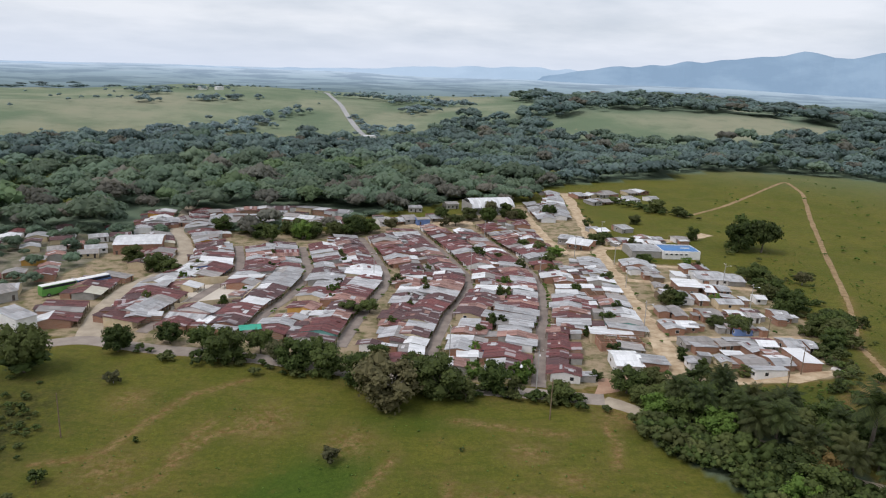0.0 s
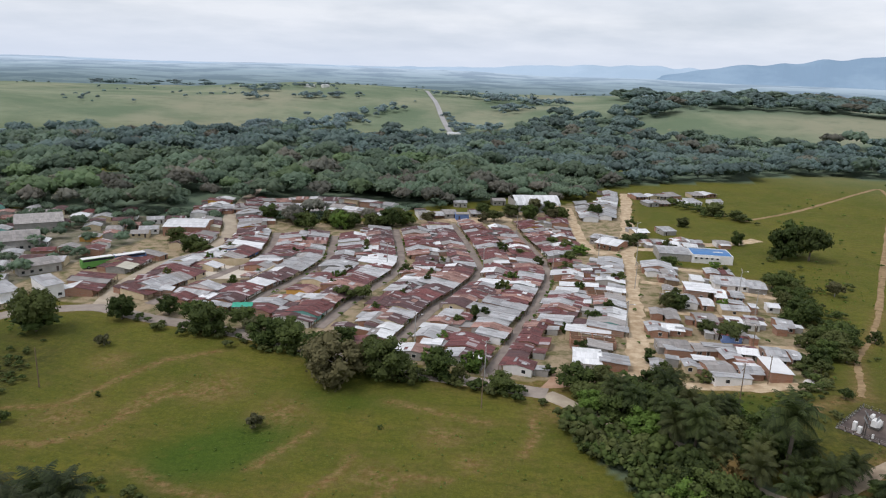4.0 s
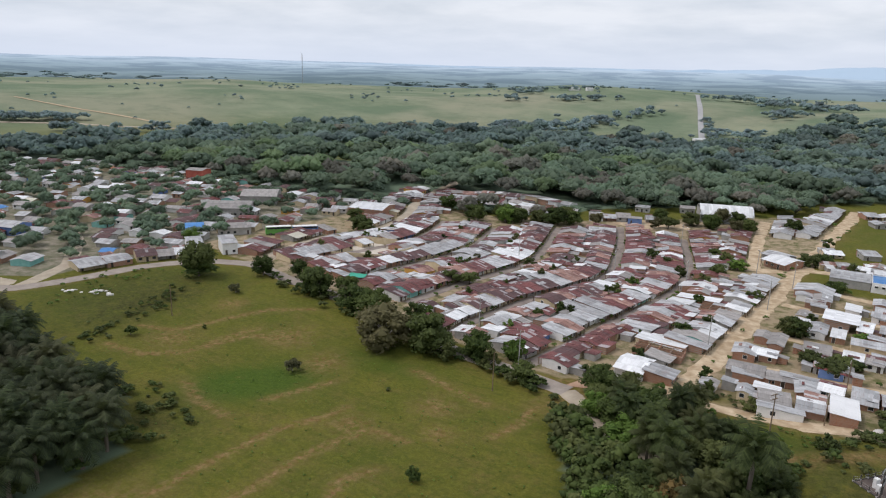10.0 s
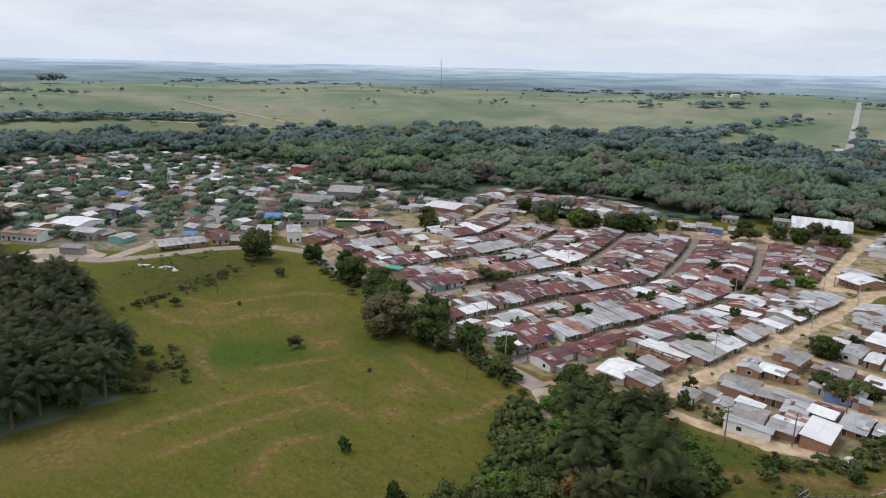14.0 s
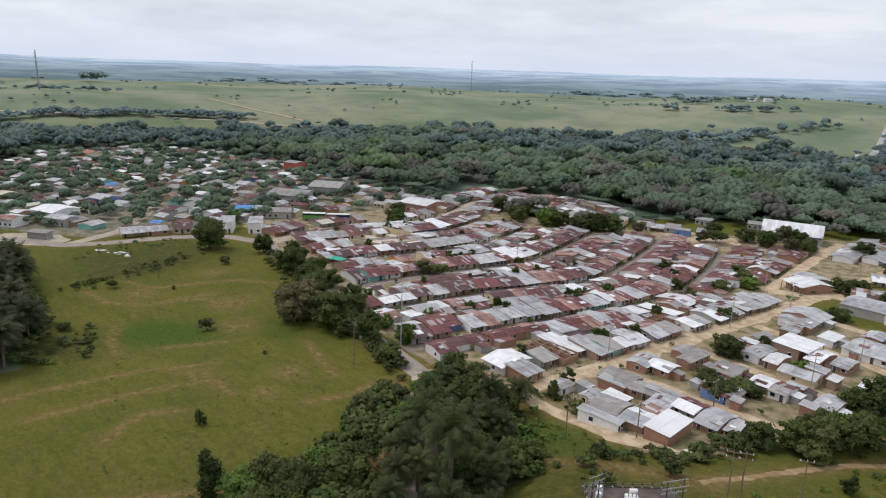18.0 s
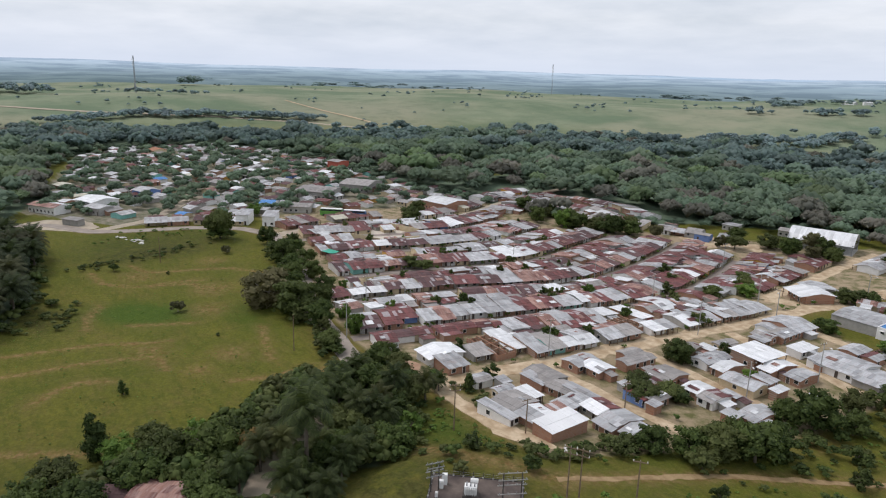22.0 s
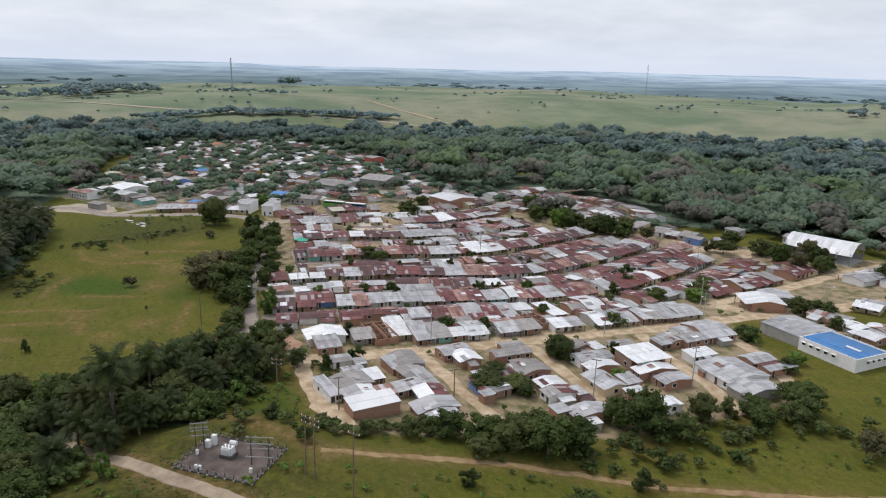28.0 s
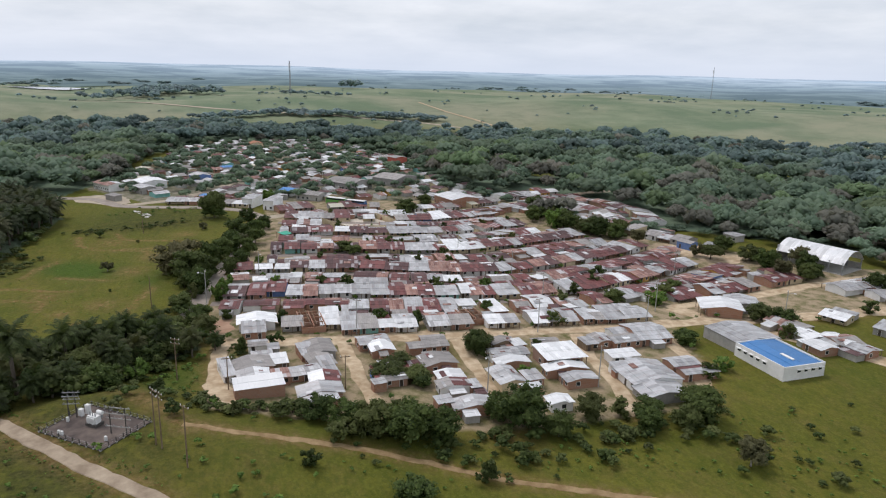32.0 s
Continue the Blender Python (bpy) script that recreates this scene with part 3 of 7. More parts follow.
RUTS += [[(-57.4, 85.0), (-47.4, 86.6), (-41.7, 94.4), (-41.0, 104.6), (-38.8, 111.2)], [(-11.6, 88.4), (-9.0, 94.7), (-6.4, 101.3)], [(-29.6, 84.5), (-21.3, 80.8), (-11.4, 79.6)], [(29.8, 100.2), (31.6, 107.5), (30.8, 114.0)], [(-54.4, 85.1), (-47.5, 86.5), (-41.8, 93.4), (-40.0, 100.7), (-37.3, 107.6), (-31.2, 110.4)], [(-61.3, 95.7), (-53.0, 99.3), (-50.4, 108.6), (-45.6, 120.7), (-37.0, 127.7)], [(32, 48), (39, 63), (44, 73), (50, 80)]]
TOWN_BOX = [(-72, 143), (20, 129), (49, 131), (56, 232), (62, 330), (36, 330), (-10, 285), (-60, 262), (-110, 262), (-110, 150)]


def inside(x, y, poly):
    hit = np.zeros(np.shape(x), bool)
    for (ax, ay), (bx, by) in zip(poly, poly[1:] + poly[:1]):
        c = ((ay > y) != (by > y)) & (x < (bx - ax) * (y - ay) / (by - ay + 1e-12) + ax)
        hit ^= c
    return hit


R_AZ = [-40, 0, 20, 40, 55, 62, 70, 80, 90, 111, 130, 145, 155, 165, 180, 190, 205, 215, 235, 250]
R_IN = [700, 520, 470, 440, 320, 255, 165, 108, 96, 96, 98, 108, 165, 230, 282, 288, 215, 150, 128, 180]
OUT_AZ = [-40, 70, 76, 80, 85, 92, 97, 110, 119, 130, 144, 161, 175, 185, 195, 205, 220, 250]
R_OUT = [1500, 1500, 1350, 800, 500, 395, 420, 430, 410, 425, 365, 340, 360, 395, 415, 430, 480, 420]


CLEARINGS = [(250, 705, 150, 75), (200, 1080, 60, 110), (700, 1250, 300, 120), (-157, 452, 16, 20), (-168, 610, 40, 60), (10, 582, 22, 20), (195, 450, 48, 20), (-215, 352, 20, 18), (-205, 366, 16, 18), (-143, 466, 10, 12), (-180, 300, 20, 10), (60, 470, 30, 10), (-330, 300, 34, 9), (-420, 250, 40, 14), (60, 900, 60, 140), (480, 900, 120, 45)]


def woods_mask(x, y):
    az = np.degrees(np.arctan2(y - 170, x + 60))
    az = np.where(az < -90, az + 360, az)
    r = np.hypot(x + 60, y - 170)
    open_ = np.zeros(np.shape(x), bool)
    for a, b, c, e in CLEARINGS:
        open_ |= ((x - a) / c) ** 2 + ((y - b) / e) ** 2 < 1
    return ~open_ & (r > np.interp(az, R_AZ, R_IN)) & (r < np.interp(az, OUT_AZ, R_OUT) * (1 + 0.05 * np.sin(az / 2.1) + 0.04 * np.sin(az / 0.9))) & (az > -40) & (az < 250)


def axis_steps(lo, hi, step, far_lo, far_hi, grow):
    mid = list(np.arange(lo, hi + 0.01, step))
    up, s, v = [], step, mid[-1]
    while v < far_hi:
        s *= grow
        v += s
        up.append(v)
    dn, s, v = [], step, mid[0]
    while v > far_lo:
        s *= grow
        v -= s
        dn.append(v)
    return np.array(dn[::-1] + mid + up)


def build_ground():
    xs, ys = axis_steps(-112, 150, 1.3, -3300, 3300, 1.07), axis_steps(40, 262, 1.3, -3300, 3300, 1.07)
    gx, gy = np.meshgrid(xs, ys)
    gzv = ground_z(gx, gy)
    verts = np.stack([gx, gy, gzv], -1).reshape(-1, 3)
    nx, ny = len(xs), len(ys)
    a = (np.arange(ny - 1)[:, None] * nx + np.arange(nx - 1)[None]).ravel()
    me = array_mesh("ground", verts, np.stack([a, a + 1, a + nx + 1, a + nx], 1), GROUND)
    x, y = verts[:, 0], verts[:, 1]
    dirt = np.zeros(len(x))
    for line in RUTS:
        dirt = np.maximum(dirt, 0.9 * np.exp(-((near_line(x, y, line) / 0.9) ** 2)) + 0.14 * np.exp(-((near_line(x, y, line) / 3.0) ** 2)))
    for cx, cy, s in ((-30, 112, 6), (-50, 96, 5), (8, 90, 4), (-14, 106, 5), (16, 104, 4), (22, 96, 3), (-56, 118, 4), (35, 118, 6), (42, 128, 6), (32, 126, 7), (-3, 50, 8), (74.5, 116.2, 2.4), (84, 123.6, 2.2), (91, 128, 2.5), (97, 176, 5), (58, 142, 3)):
        dirt = np.maximum(dirt, 0.8 * np.exp(-((x - cx) ** 2 + (y - cy) ** 2) / s**2))
    for line, reach in ((MAIN, 3.6), (SOUTH, 2.6), (TRACK_E, 1.8), *((l, 3.2) for l in LANES)):
        dirt = np.maximum(dirt, 0.85 * np.exp(-((near_line(x, y, line) / reach) ** 2)))
    dirt = np.maximum(dirt, 0.8 * np.exp(-((near_line(x, y, TRACK_E[:4]) / 1.7) ** 2)))
    lush = 1.15 * smooth(0.05, 0.95, gauss((x + 19) * 0.66 + (y - 92) * 0.75, (y - 92) * 0.66 - (x + 19) * 0.75, 0, 0, 15, 9)) + 0.35 * gauss(x, y, -90, 100, 14, 22) + 0.6 * gauss(x, y, -4, 113, 14, 4) + 0.9 * gauss(x, y, 67, 125, 6, 5) + 0.8 * gauss(x, y, 40, 134, 6, 4)
    town = smooth(-1, 1, inside(x, y, TOWN_BOX) * 2.0 - 1) * 0.9
    town = np.maximum(town, 0.8 * smooth(0.5, 1, (inside(x, y, [(50, 130), (84, 130), (90, 150), (97, 176), (97, 215), (80, 226), (58, 234)])) * 1.0))
    town *= 1 - 0.9 * gauss(x, y, 57.5, 135.6, 4.5, 2.6) - 0.7 * gauss(x, y, 64, 177, 8, 3)
    quarter = 0.9 * inside(x, y, [(-110, 130), (-110, 260), (-160, 235), (-300, 235), (-345, 190), (-345, 110), (-150, 70), (-112, 100)])
    for key, val in (("dirt", dirt), ("quarter", quarter), ("lush", np.clip(lush, 0, 1)), ("town", town), ("woods", np.maximum(woods_mask(x, y) * 1.0, 0.8 * inside(x, y, [(38, 108), (48, 92), (52, 76), (64, 64), (74, 70), (70, 90), (66, 102), (74, 109), (66, 115), (57, 122), (52, 128), (40, 124)]) + 0.9 * inside(x, y, [(-12, 42), (-14, 62), (-36, 70), (-58, 71.5), (-86, 74), (-110, 64), (-116, 46), (-90, 32), (-40, 26)]))), ("rough", 0.95 * gauss(x, y, 94, 108, 30, 24) + 0.6 * gauss(x, y, -71, 102, 6, 22) + 0.5 * gauss(x, y, 60, 60, 30, 30) + 0.8 * gauss(x, y, -84, 106, 18, 22) + 0.9 * gauss(x, y, -24, 70, 11, 9)), ("hazy_upland", smooth(300, 560, np.hypot(x + 60, y - 170)))):
        at = me.attributes.new(key, "FLOAT", "POINT")
        at.data.foreach_set("value", val.astype(np.float32))
    for p in me.polygons:
        p.use_smooth = True
    return tagged(new("ground", me), "green pasture with worn earth tracks and bare yards", "ground", kind="structure")


build_ground()


def resample(pts, step):
    out = [Vector((*pts[0], 0))]
    for a, b in zip(pts, pts[1:]):
        a, b = Vector((*a, 0)), Vector((*b, 0))
        n = max(1, round((b - a).length / step))
        out += [a.lerp(b, (k + 1) / n) for k in range(n)]
    for _ in range(2):
        out = [out[0]] + [(out[i - 1] + 2 * out[i] + out[i + 1]) / 4 for i in range(1, len(out) - 1)] + [out[-1]]
    return out


def road(name, pts, width, mat, label, lift=0.06, ragged=0.12, step=2.5, kind="structure"):
    line = resample(pts, step)
    rng = random.Random(len(pts) * 7 + int(width * 10))
    vs, fs = [], []
    for i, p in enumerate(line):
        d = (line[min(i + 1, len(line) - 1)] - line[max(i - 1, 0)]).normalized()
        n = Vector((-d.y, d.x, 0))
        wl_, wr = (width / 2 * (1 + rng.uniform(-ragged, ragged)) for _ in range(2))
        for off, down in ((-wl_ - 0.15, -0.12), (-wl_, 0), (0, 0.03), (wr, 0), (wr + 0.15, -0.12)):
            q = p + n * off
            vs.append((q.x, q.y, gz(q.x, q.y) + lift + down))
        if i:
            fs += [((i - 1) * 5 + k, (i - 1) * 5 + k + 1, i * 5 + k + 1, i * 5 + k) for k in range(4)]
    me = flat_mesh(name, vs, [tuple(reversed(f)) for f in fs], mat)
    return tagged(new(name, me), label, "road", kind=kind)


road("road", MAIN, 4.8, DIRT_ROAD, "wide pale dirt road between grey-roofed houses", 0.10, 0.3)
for line in (ST1, ST2, ST3, ST4, ST5):
    road("road", line, 2.9, STREET, "narrow worn concrete street between rows of houses", 0.09, 0.04)
road("road", SOUTH[:14], 4.4, PAVED, "worn concrete road along the edge of the village", 0.12, 0.06)
road("road", SOUTH[13:19], 3.6, GRAVEL_ROAD, "grey gravel road among dark trees", 0.11, 0.12)
road("road", SOUTH[18:], 2.1, TRODDEN, "tan gravel road with grassy edges past the substation", 0.09, 0.16, 1.6)
road("road", TRACK_E[3:], 1.1, TAN_TRACK, "earth track across the pasture", 0.06, 0.45, 1.5)
for line in LANES:
    road("road", line, 2.7, DIRT_ROAD, "pale dirt lane between small houses", 0.085, 0.25)
road("road", NROAD, 4.0, DIRT_ROAD, "pale dirt street behind the brick house", 0.075, 0.2)
road("road", N_LINK, 5.0, DIRT_ROAD, "dirt link between two dirt streets", 0.095, 0.2)
road("road", EAST_LINK, 5.0, DIRT_ROAD, "pale dirt road leading out to the hill", 0.08, 0.2)
road("road", HIGHWAY, 5.4, ASPHALT, "grey highway climbing over far green hills", 0.5, 0.02, 12)
road("road", HILL_TRACK, 1.7, TAN_TRACK, "thin dirt track over the grassy hill", 0.12, 0.3, 6)
road("road", [(-690, -40), (-641, 54), (-600, 150), (-564, 251), (-510, 327), (-430, 373), (-330, 470)], 6.0, GRAVEL_ROAD, "pale road between tree rows beyond the woods", 0.4, 0.05, 8)
road("road", NW_ROAD, 5.0, GRAVEL_ROAD, "grey street through the old quarter", 0.08, 0.1)
road("road", NW_ROAD2, 4.0, GRAVEL_ROAD, "grey street through the leafy quarter", 0.09, 0.1)
road("road", [(-484, 388), (-520, 383), (-575, 366), (-657, 353)], 3.0, DIRT_ROAD, "thin pale farm track on the far hillside", 0.5, 0.1, 10)


# ---- distance ----
def ring(name, r0, r1, z0, z1, mat, label, a0=-50, a1=250):
    n, k = 120, 16
    az = np.radians(np.linspace(a0, a1, n))
    rr = np.linspace(r0, r1, k)
    A, R = np.meshgrid(az, rr)
    north = np.exp(-(((np.degrees(A) - 85) / 45) ** 2))
    z = z0 + (z1 + 26.6 * north - z0) * ((R - r0) / (r1 - r0)) ** 1.3 + 3 * np.sin(9 * A + R / 300) + 2 * np.sin(23 * A)
    v = np.stack([R * np.cos(A) - 60, R * np.sin(A) + 170, z], -1).reshape(-1, 3)
    a = (np.arange(k - 1)[:, None] * n + np.arange(n - 1)[None]).ravel()
    me = array_mesh(name, v, np.stack([a, a + 1, a + n + 1, a + n], 1), mat)
    return tagged(new(name, me), label, "backdrop", kind="structure")


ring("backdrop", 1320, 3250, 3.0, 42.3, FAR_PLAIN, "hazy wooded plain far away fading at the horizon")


def ridge(name, r, a0, a1, top, seed, mat, label):
    """A mountain chain with real width, miles off, its skyline shaped to fit the camera's view."""
    rng = random.Random(seed)
    n = 160
    ph = [rng.uniform(0, 6.28) for _ in range(8)]
    vs, fs = [], []
    for i in range(n):
        u = i / (n - 1)
        a = radians(a0 + (a1 - a0) * u)
        h = float(top(math.degrees(a))) * (1 + sum(0.022 / (1 + 0.35 * j) * math.sin((2 + 4 * j) * u * 6.28 + ph[j]) for j in range(8)) + 0.035 * abs(math.sin(37 * u + ph[1])) * abs(math.sin(61 * u + ph[2])) - 0.012 * math.sin(150 * u + ph[3]))
        for dr, f in ((-260, 0.0), (-130, 0.55), (0, 1.0), (150, 0.4)):
            vs.append(((r + dr) * math.cos(a), (r + dr) * math.sin(a), -5 + h * f))
        if i:
            fs += [((i - 1) * 4 + k, i * 4 + k, i * 4 + k + 1, (i - 1) * 4 + k + 1) for k in range(3)]
    me = flat_mesh(name, vs, fs, mat)
    return tagged(new(name, me), label, "mountains", kind="structure")


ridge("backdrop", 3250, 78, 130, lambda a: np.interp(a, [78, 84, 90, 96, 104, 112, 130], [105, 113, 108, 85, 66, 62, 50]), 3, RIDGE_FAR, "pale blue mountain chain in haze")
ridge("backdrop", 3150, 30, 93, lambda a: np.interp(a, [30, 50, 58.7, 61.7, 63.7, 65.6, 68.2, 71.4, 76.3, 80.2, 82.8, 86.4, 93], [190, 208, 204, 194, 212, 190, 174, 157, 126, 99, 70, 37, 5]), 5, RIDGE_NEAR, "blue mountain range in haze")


# ---- trees ----
def leaf_cloud(rng, centers, radii, per, size, flat=0.5, stray=0.55):
    """Small leaf faces strewn round clumps: corner points and quads."""
    c = np.repeat(centers, per, 0)
    r = np.repeat(radii, per)
    d = rng.normal(size=(len(c), 3))
    d /= np.linalg.norm(d, axis=1, keepdims=True)
    d[:, 2] *= 0.8
    p = c + d * (r * rng.uniform(0.62, 1.08, len(c)))[:, None]
    nrm = d + rng.normal(size=d.shape) * stray + np.array([0, 0, flat])
    nrm /= np.linalg.norm(nrm, axis=1, keepdims=True)
    t = np.cross(nrm, rng.normal(size=d.shape))
    t /= np.linalg.norm(t, axis=1, keepdims=True) + 1e-9
    b = np.cross(nrm, t)
    s = (size * rng.uniform(0.6, 1.4, len(c)))[:, None]
    q = np.stack([p - t * s - b * s * 0.55, p + t * s * 0.7 - b * s * 0.7, p + t * s + b * s * 0.6, p - t * s * 0.6 + b * s * 0.75], 1)
    return q.reshape(-1, 3), np.arange(len(c) * 4).reshape(-1, 4)


def lumps(rng, centers, radii):
    """Uneven dark inner masses of a crown."""
    base = [(1, 0, 0), (0, 1, 0), (-1, 0, 0), (0, -1, 0), (0, 0, 1), (0, 0, -1)]
    tri = [(0, 1, 4, 4), (1, 2, 4, 4), (2, 3, 4, 4), (3, 0, 4, 4), (1, 0, 5, 5), (2, 1, 5, 5), (3, 2, 5, 5), (0, 3, 5, 5)]
    tri = [t[:3] for t in tri]
    vs, fs = [], []
    bs = np.array(base)
    for c, r in zip(centers, radii):
        fs += [tuple(i + len(vs) * 1 for i in t) for t in tri]
        vs += list(np.asarray(c) + bs * r * rng.uniform(0.9, 1.25, (6, 1)))
    return np.array(vs), np.array(fs)


def crown_arrays(seed, clumps, per, size, shape="round"):
    """Crown of radius 1, from 0.25 to 2 in height, as leaf quads plus inner lumps (as degenerate quads)."""
    rng = np.random.default_rng(seed)
    n = clumps
    d = rng.normal(size=(n, 3))
    d /= np.linalg.norm(d, axis=1, keepdims=True)
    rad = rng.uniform(0.35, 0.86, n)
    c = d * rad[:, None]
    if shape == "flat":
        c[:, 2] = c[:, 2] * 0.6 + 0.2
    elif shape == "tall":
        c[:, 0:2] *= 0.55
        c[:, 2] *= 1.25
    else:
        c[:, 2] = c[:, 2] * 0.92 + 0.05
    c[:, 0] *= rng.uniform(0.85, 1.1)
    c[:, 2] += 1.08
    r = rng.uniform(0.17, 0.34, n)
    qv, qf = leaf_cloud(rng, c, r, per, size)
    lv, lf = lumps(rng, c * np.array([0.9, 0.9, 1]), r * 0.74)
    return qv, qf, lv, lf


def trunk_tubes(seed, height=1.0, spread=0.5, r=0.045):
    rng = random.Random(seed)
    out = [([(0, 0, -0.05), (0.02, 0.01, 0.35 * height), (0.04, -0.02, 0.8 * height)], [r * 1.3, r, r * 0.7])]
    for k in range(5):
        a = k * 1.256 + rng.uniform(-0.4, 0.4)
        e = spread * rng.uniform(0.7, 1.1)
        out.append(([(0.03, 0, (0.45 + 0.06 * k) * height), (e * 0.5 * math.cos(a), e * 0.5 * math.sin(a), (0.75 + 0.05 * k) * height), (e * math.cos(a), e * math.sin(a), (1.05 + 0.06 * k) * height)], [r * 0.6, r * 0.42, r * 0.15]))
    return out


def crown_mesh(name, seed, clumps, per, size, mat, shape="round"):
    qv, qf, lv, lf = crown_arrays(seed, clumps, per, size, shape)
    me = bpy.data.meshes.new(name)
    faces = [tuple(f) for f in qf.tolist()] + [tuple(i + len(qv) for i in f) for f in lf.tolist()]
    me.from_pydata(np.concatenate([qv, lv]).tolist(), [], faces)
    me.materials.append(mat)
    return me


TREE_MESHES = {}


def tree_kind(key, mat, shapes, bark=BARK):
    TREE_MESHES[key] = [(flat_mesh("trunk", *tree_trunk(s), bark), crown_mesh("crown", s, 48, 62, 0.045, mat, sh)) for s, sh in shapes]
    TREE_MESHES[key + "_small"] = [(TREE_MESHES[key][0][0], crown_mesh("crown", s + 5, 20, 30, 0.092, mat, sh)) for s, sh in shapes]


def tree_trunk(seed):
    vs, fs = [], []
    for path, radii in trunk_tubes(seed):
        v, f = tube_data(path, radii, 6)
        fs += [tuple(i + len(vs) for i in q) for q in f]
        vs += v
    return vs, fs


tree_kind("green", LEAF, [(11, "round"), (12, "round"), (13, "flat"), (14, "round")])
tree_kind("bright", LEAF_BRIGHT, [(21, "round"), (22, "round")])
tree_kind("grey", LEAF_GREY, [(31, "round"), (32, "flat")], PALE_BARK)
tree_kind("russet", LEAF_RUSSET, [(41, "round")])
tree_kind("tall", LEAF, [(51, "tall"), (52, "tall")])
TREE_RNG = random.Random(5)
TREE_LABELS = {"green": "dark green broad-leaved tree", "bright": "bright green broad-leaved tree", "grey": "grey-green tree with thin foliage", "russet": "tree with russet and olive leaves", "tall": "slender dark green tree"}


def tree(kind, x, y, radius, height, beside, name="tree"):
    """height: of the whole tree; the crown's mesh is 2 high, 1 in radius."""
    tm, cm = TREE_RNG.choice(TREE_MESHES[kind + ("_small" if radius < 2.9 else "")])
    base = thing(name, f"{TREE_LABELS[kind]} {beside}", name, pose(x, y, gz(x, y), 0, 0, TREE_RNG.uniform(0, 360)), "trees")
    s = Matrix.Diagonal((radius, radius, height / 2.05, 1))
    part("trunk", tm, base, where=s)
    part("crown", cm, base, where=Matrix.Translation((0, 0, -0.17 * height)) @ Matrix.Diagonal((radius, radius, height / 2.05 * 1.17, 1)))
    return base


def palm_meshes(seed, fronds=20, length=1.0, droop=1.0, mat=FROND):
    """A palm of frond length 1: a trunk 1 high, and arched fronds with leaflets."""
    rng = random.Random(seed)
    trunk = flat_mesh("trunk", *tube_data([(0, 0, -0.1), (0.01, 0, 0.3), (0.03, 0.01, 0.7), (0.02, 0, 1.0)], [0.085, 0.07, 0.065, 0.075], 8), BARK)
    crowns = []
    vs, fs = [], []
    for k in range(fronds):
        a = k * 2.399 + rng.uniform(-0.2, 0.2)
        up = 1.25 - 1.5 * k / fronds + rng.uniform(-0.1, 0.1)
        p, d = Vector((0, 0, 1.0)), Vector((math.cos(a) * math.cos(up), math.sin(a) * math.cos(up), math.sin(up)))
        side = Vector((-math.sin(a), math.cos(a), 0))
        steps, ln = 9, length * rng.uniform(0.85, 1.1)
        for j in range(steps):
            q = p + d * ln / steps
            t = (j + 0.5) / steps
            wl_ = 0.27 * ln * math.sin(math.pi * min(1, 0.18 + 0.8 * t)) + 0.03
            for sgn in (-1, 1):
                for m_ in (0.0, 0.5):
                    o = p.lerp(q, m_)
                    tip = o + (side * sgn * 0.9 + d * 0.55).normalized() * wl_ - Vector((0, 0, wl_ * (0.35 + 0.25 * rng.random())))
                    b = len(vs)
                    vs += [tuple(o), tuple(o + d * ln * 0.052), tuple(tip + d * 0.020), tuple(tip)]
                    fs.append((b, b + 1, b + 2, b + 3))
            p = q
            d = (d - Vector((0, 0, 0.20 * droop * (0.5 + t)))).normalized()
    return trunk, flat_mesh("crown", vs, fs, mat)


PALMS = [palm_meshes(s, 26) for s in (1, 2, 3)]
PLANTED = [palm_meshes(s, 30, mat=FROND_DARK) for s in (4, 5, 6)]


def palm(x, y, trunk, frond, beside, label="oil palm with arching dark fronds", kinds=PALMS):
    tm, cm = TREE_RNG.choice(kinds)
    base = thing("palm", f"{label} {beside}", "palm", pose(x, y, gz(x, y), 0, 0, TREE_RNG.uniform(0, 360)), "palms")
    part("trunk", tm, base, where=Matrix.Diagonal((frond * 0.9, frond * 0.9, trunk, 1)))
    part("crown", cm, base, where=Matrix.Translation((0, 0, trunk - frond)) @ Matrix.Diagonal((frond, frond, frond, 1)))
    return base


# trees along the village's southern edge
for k, x, y, r, h in (("green", -81, 127, 5.4, 11.0), ("green", -68, 139, 3.6, 6.5), ("green", -44, 136, 5.0, 8.5), ("green", -29, 133, 4.6, 7.5), ("green", -22, 131, 4.2, 7.0), ("green", -15, 127, 4.5, 7.5),
                      ("grey", -8, 120, 7.0, 10.5), ("green", 1, 123.5, 6.2, 9.5), ("green", -2, 127, 4.5, 7), ("green", 11.5, 125.5, 4.0, 7.0), ("bright", 18.0, 131, 2.6, 5.4), ("green", 24, 122.4, 3.2, 4.6), ("green", 6, 122, 2.6, 4.0), ("green", 15.5, 124.5, 2.2, 4.2), ("green", 38, 127, 4.0, 6.0), ("green", 43, 128.5, 3.4, 5.0),
                      ("green", -38, 141, 3.5, 6.0), ("green", -25, 138.5, 3.4, 6.0), ("green", -12, 136, 3.2, 5.5), ("green", -5, 133.5, 3.0, 5.2), ("bright", 8, 132.5, 2.2, 4.0), ("bright", 17, 131.2, 2.4, 4.4), ("green", 33, 133, 1.8, 2.6), ("green", -51, 142, 3.5, 6.0), ("green", -59, 144.5, 3.2, 5.4), ("grey", -33, 136, 3.6, 6.0)):
    tree(k, x, y, r, h, "at the edge of the pasture")
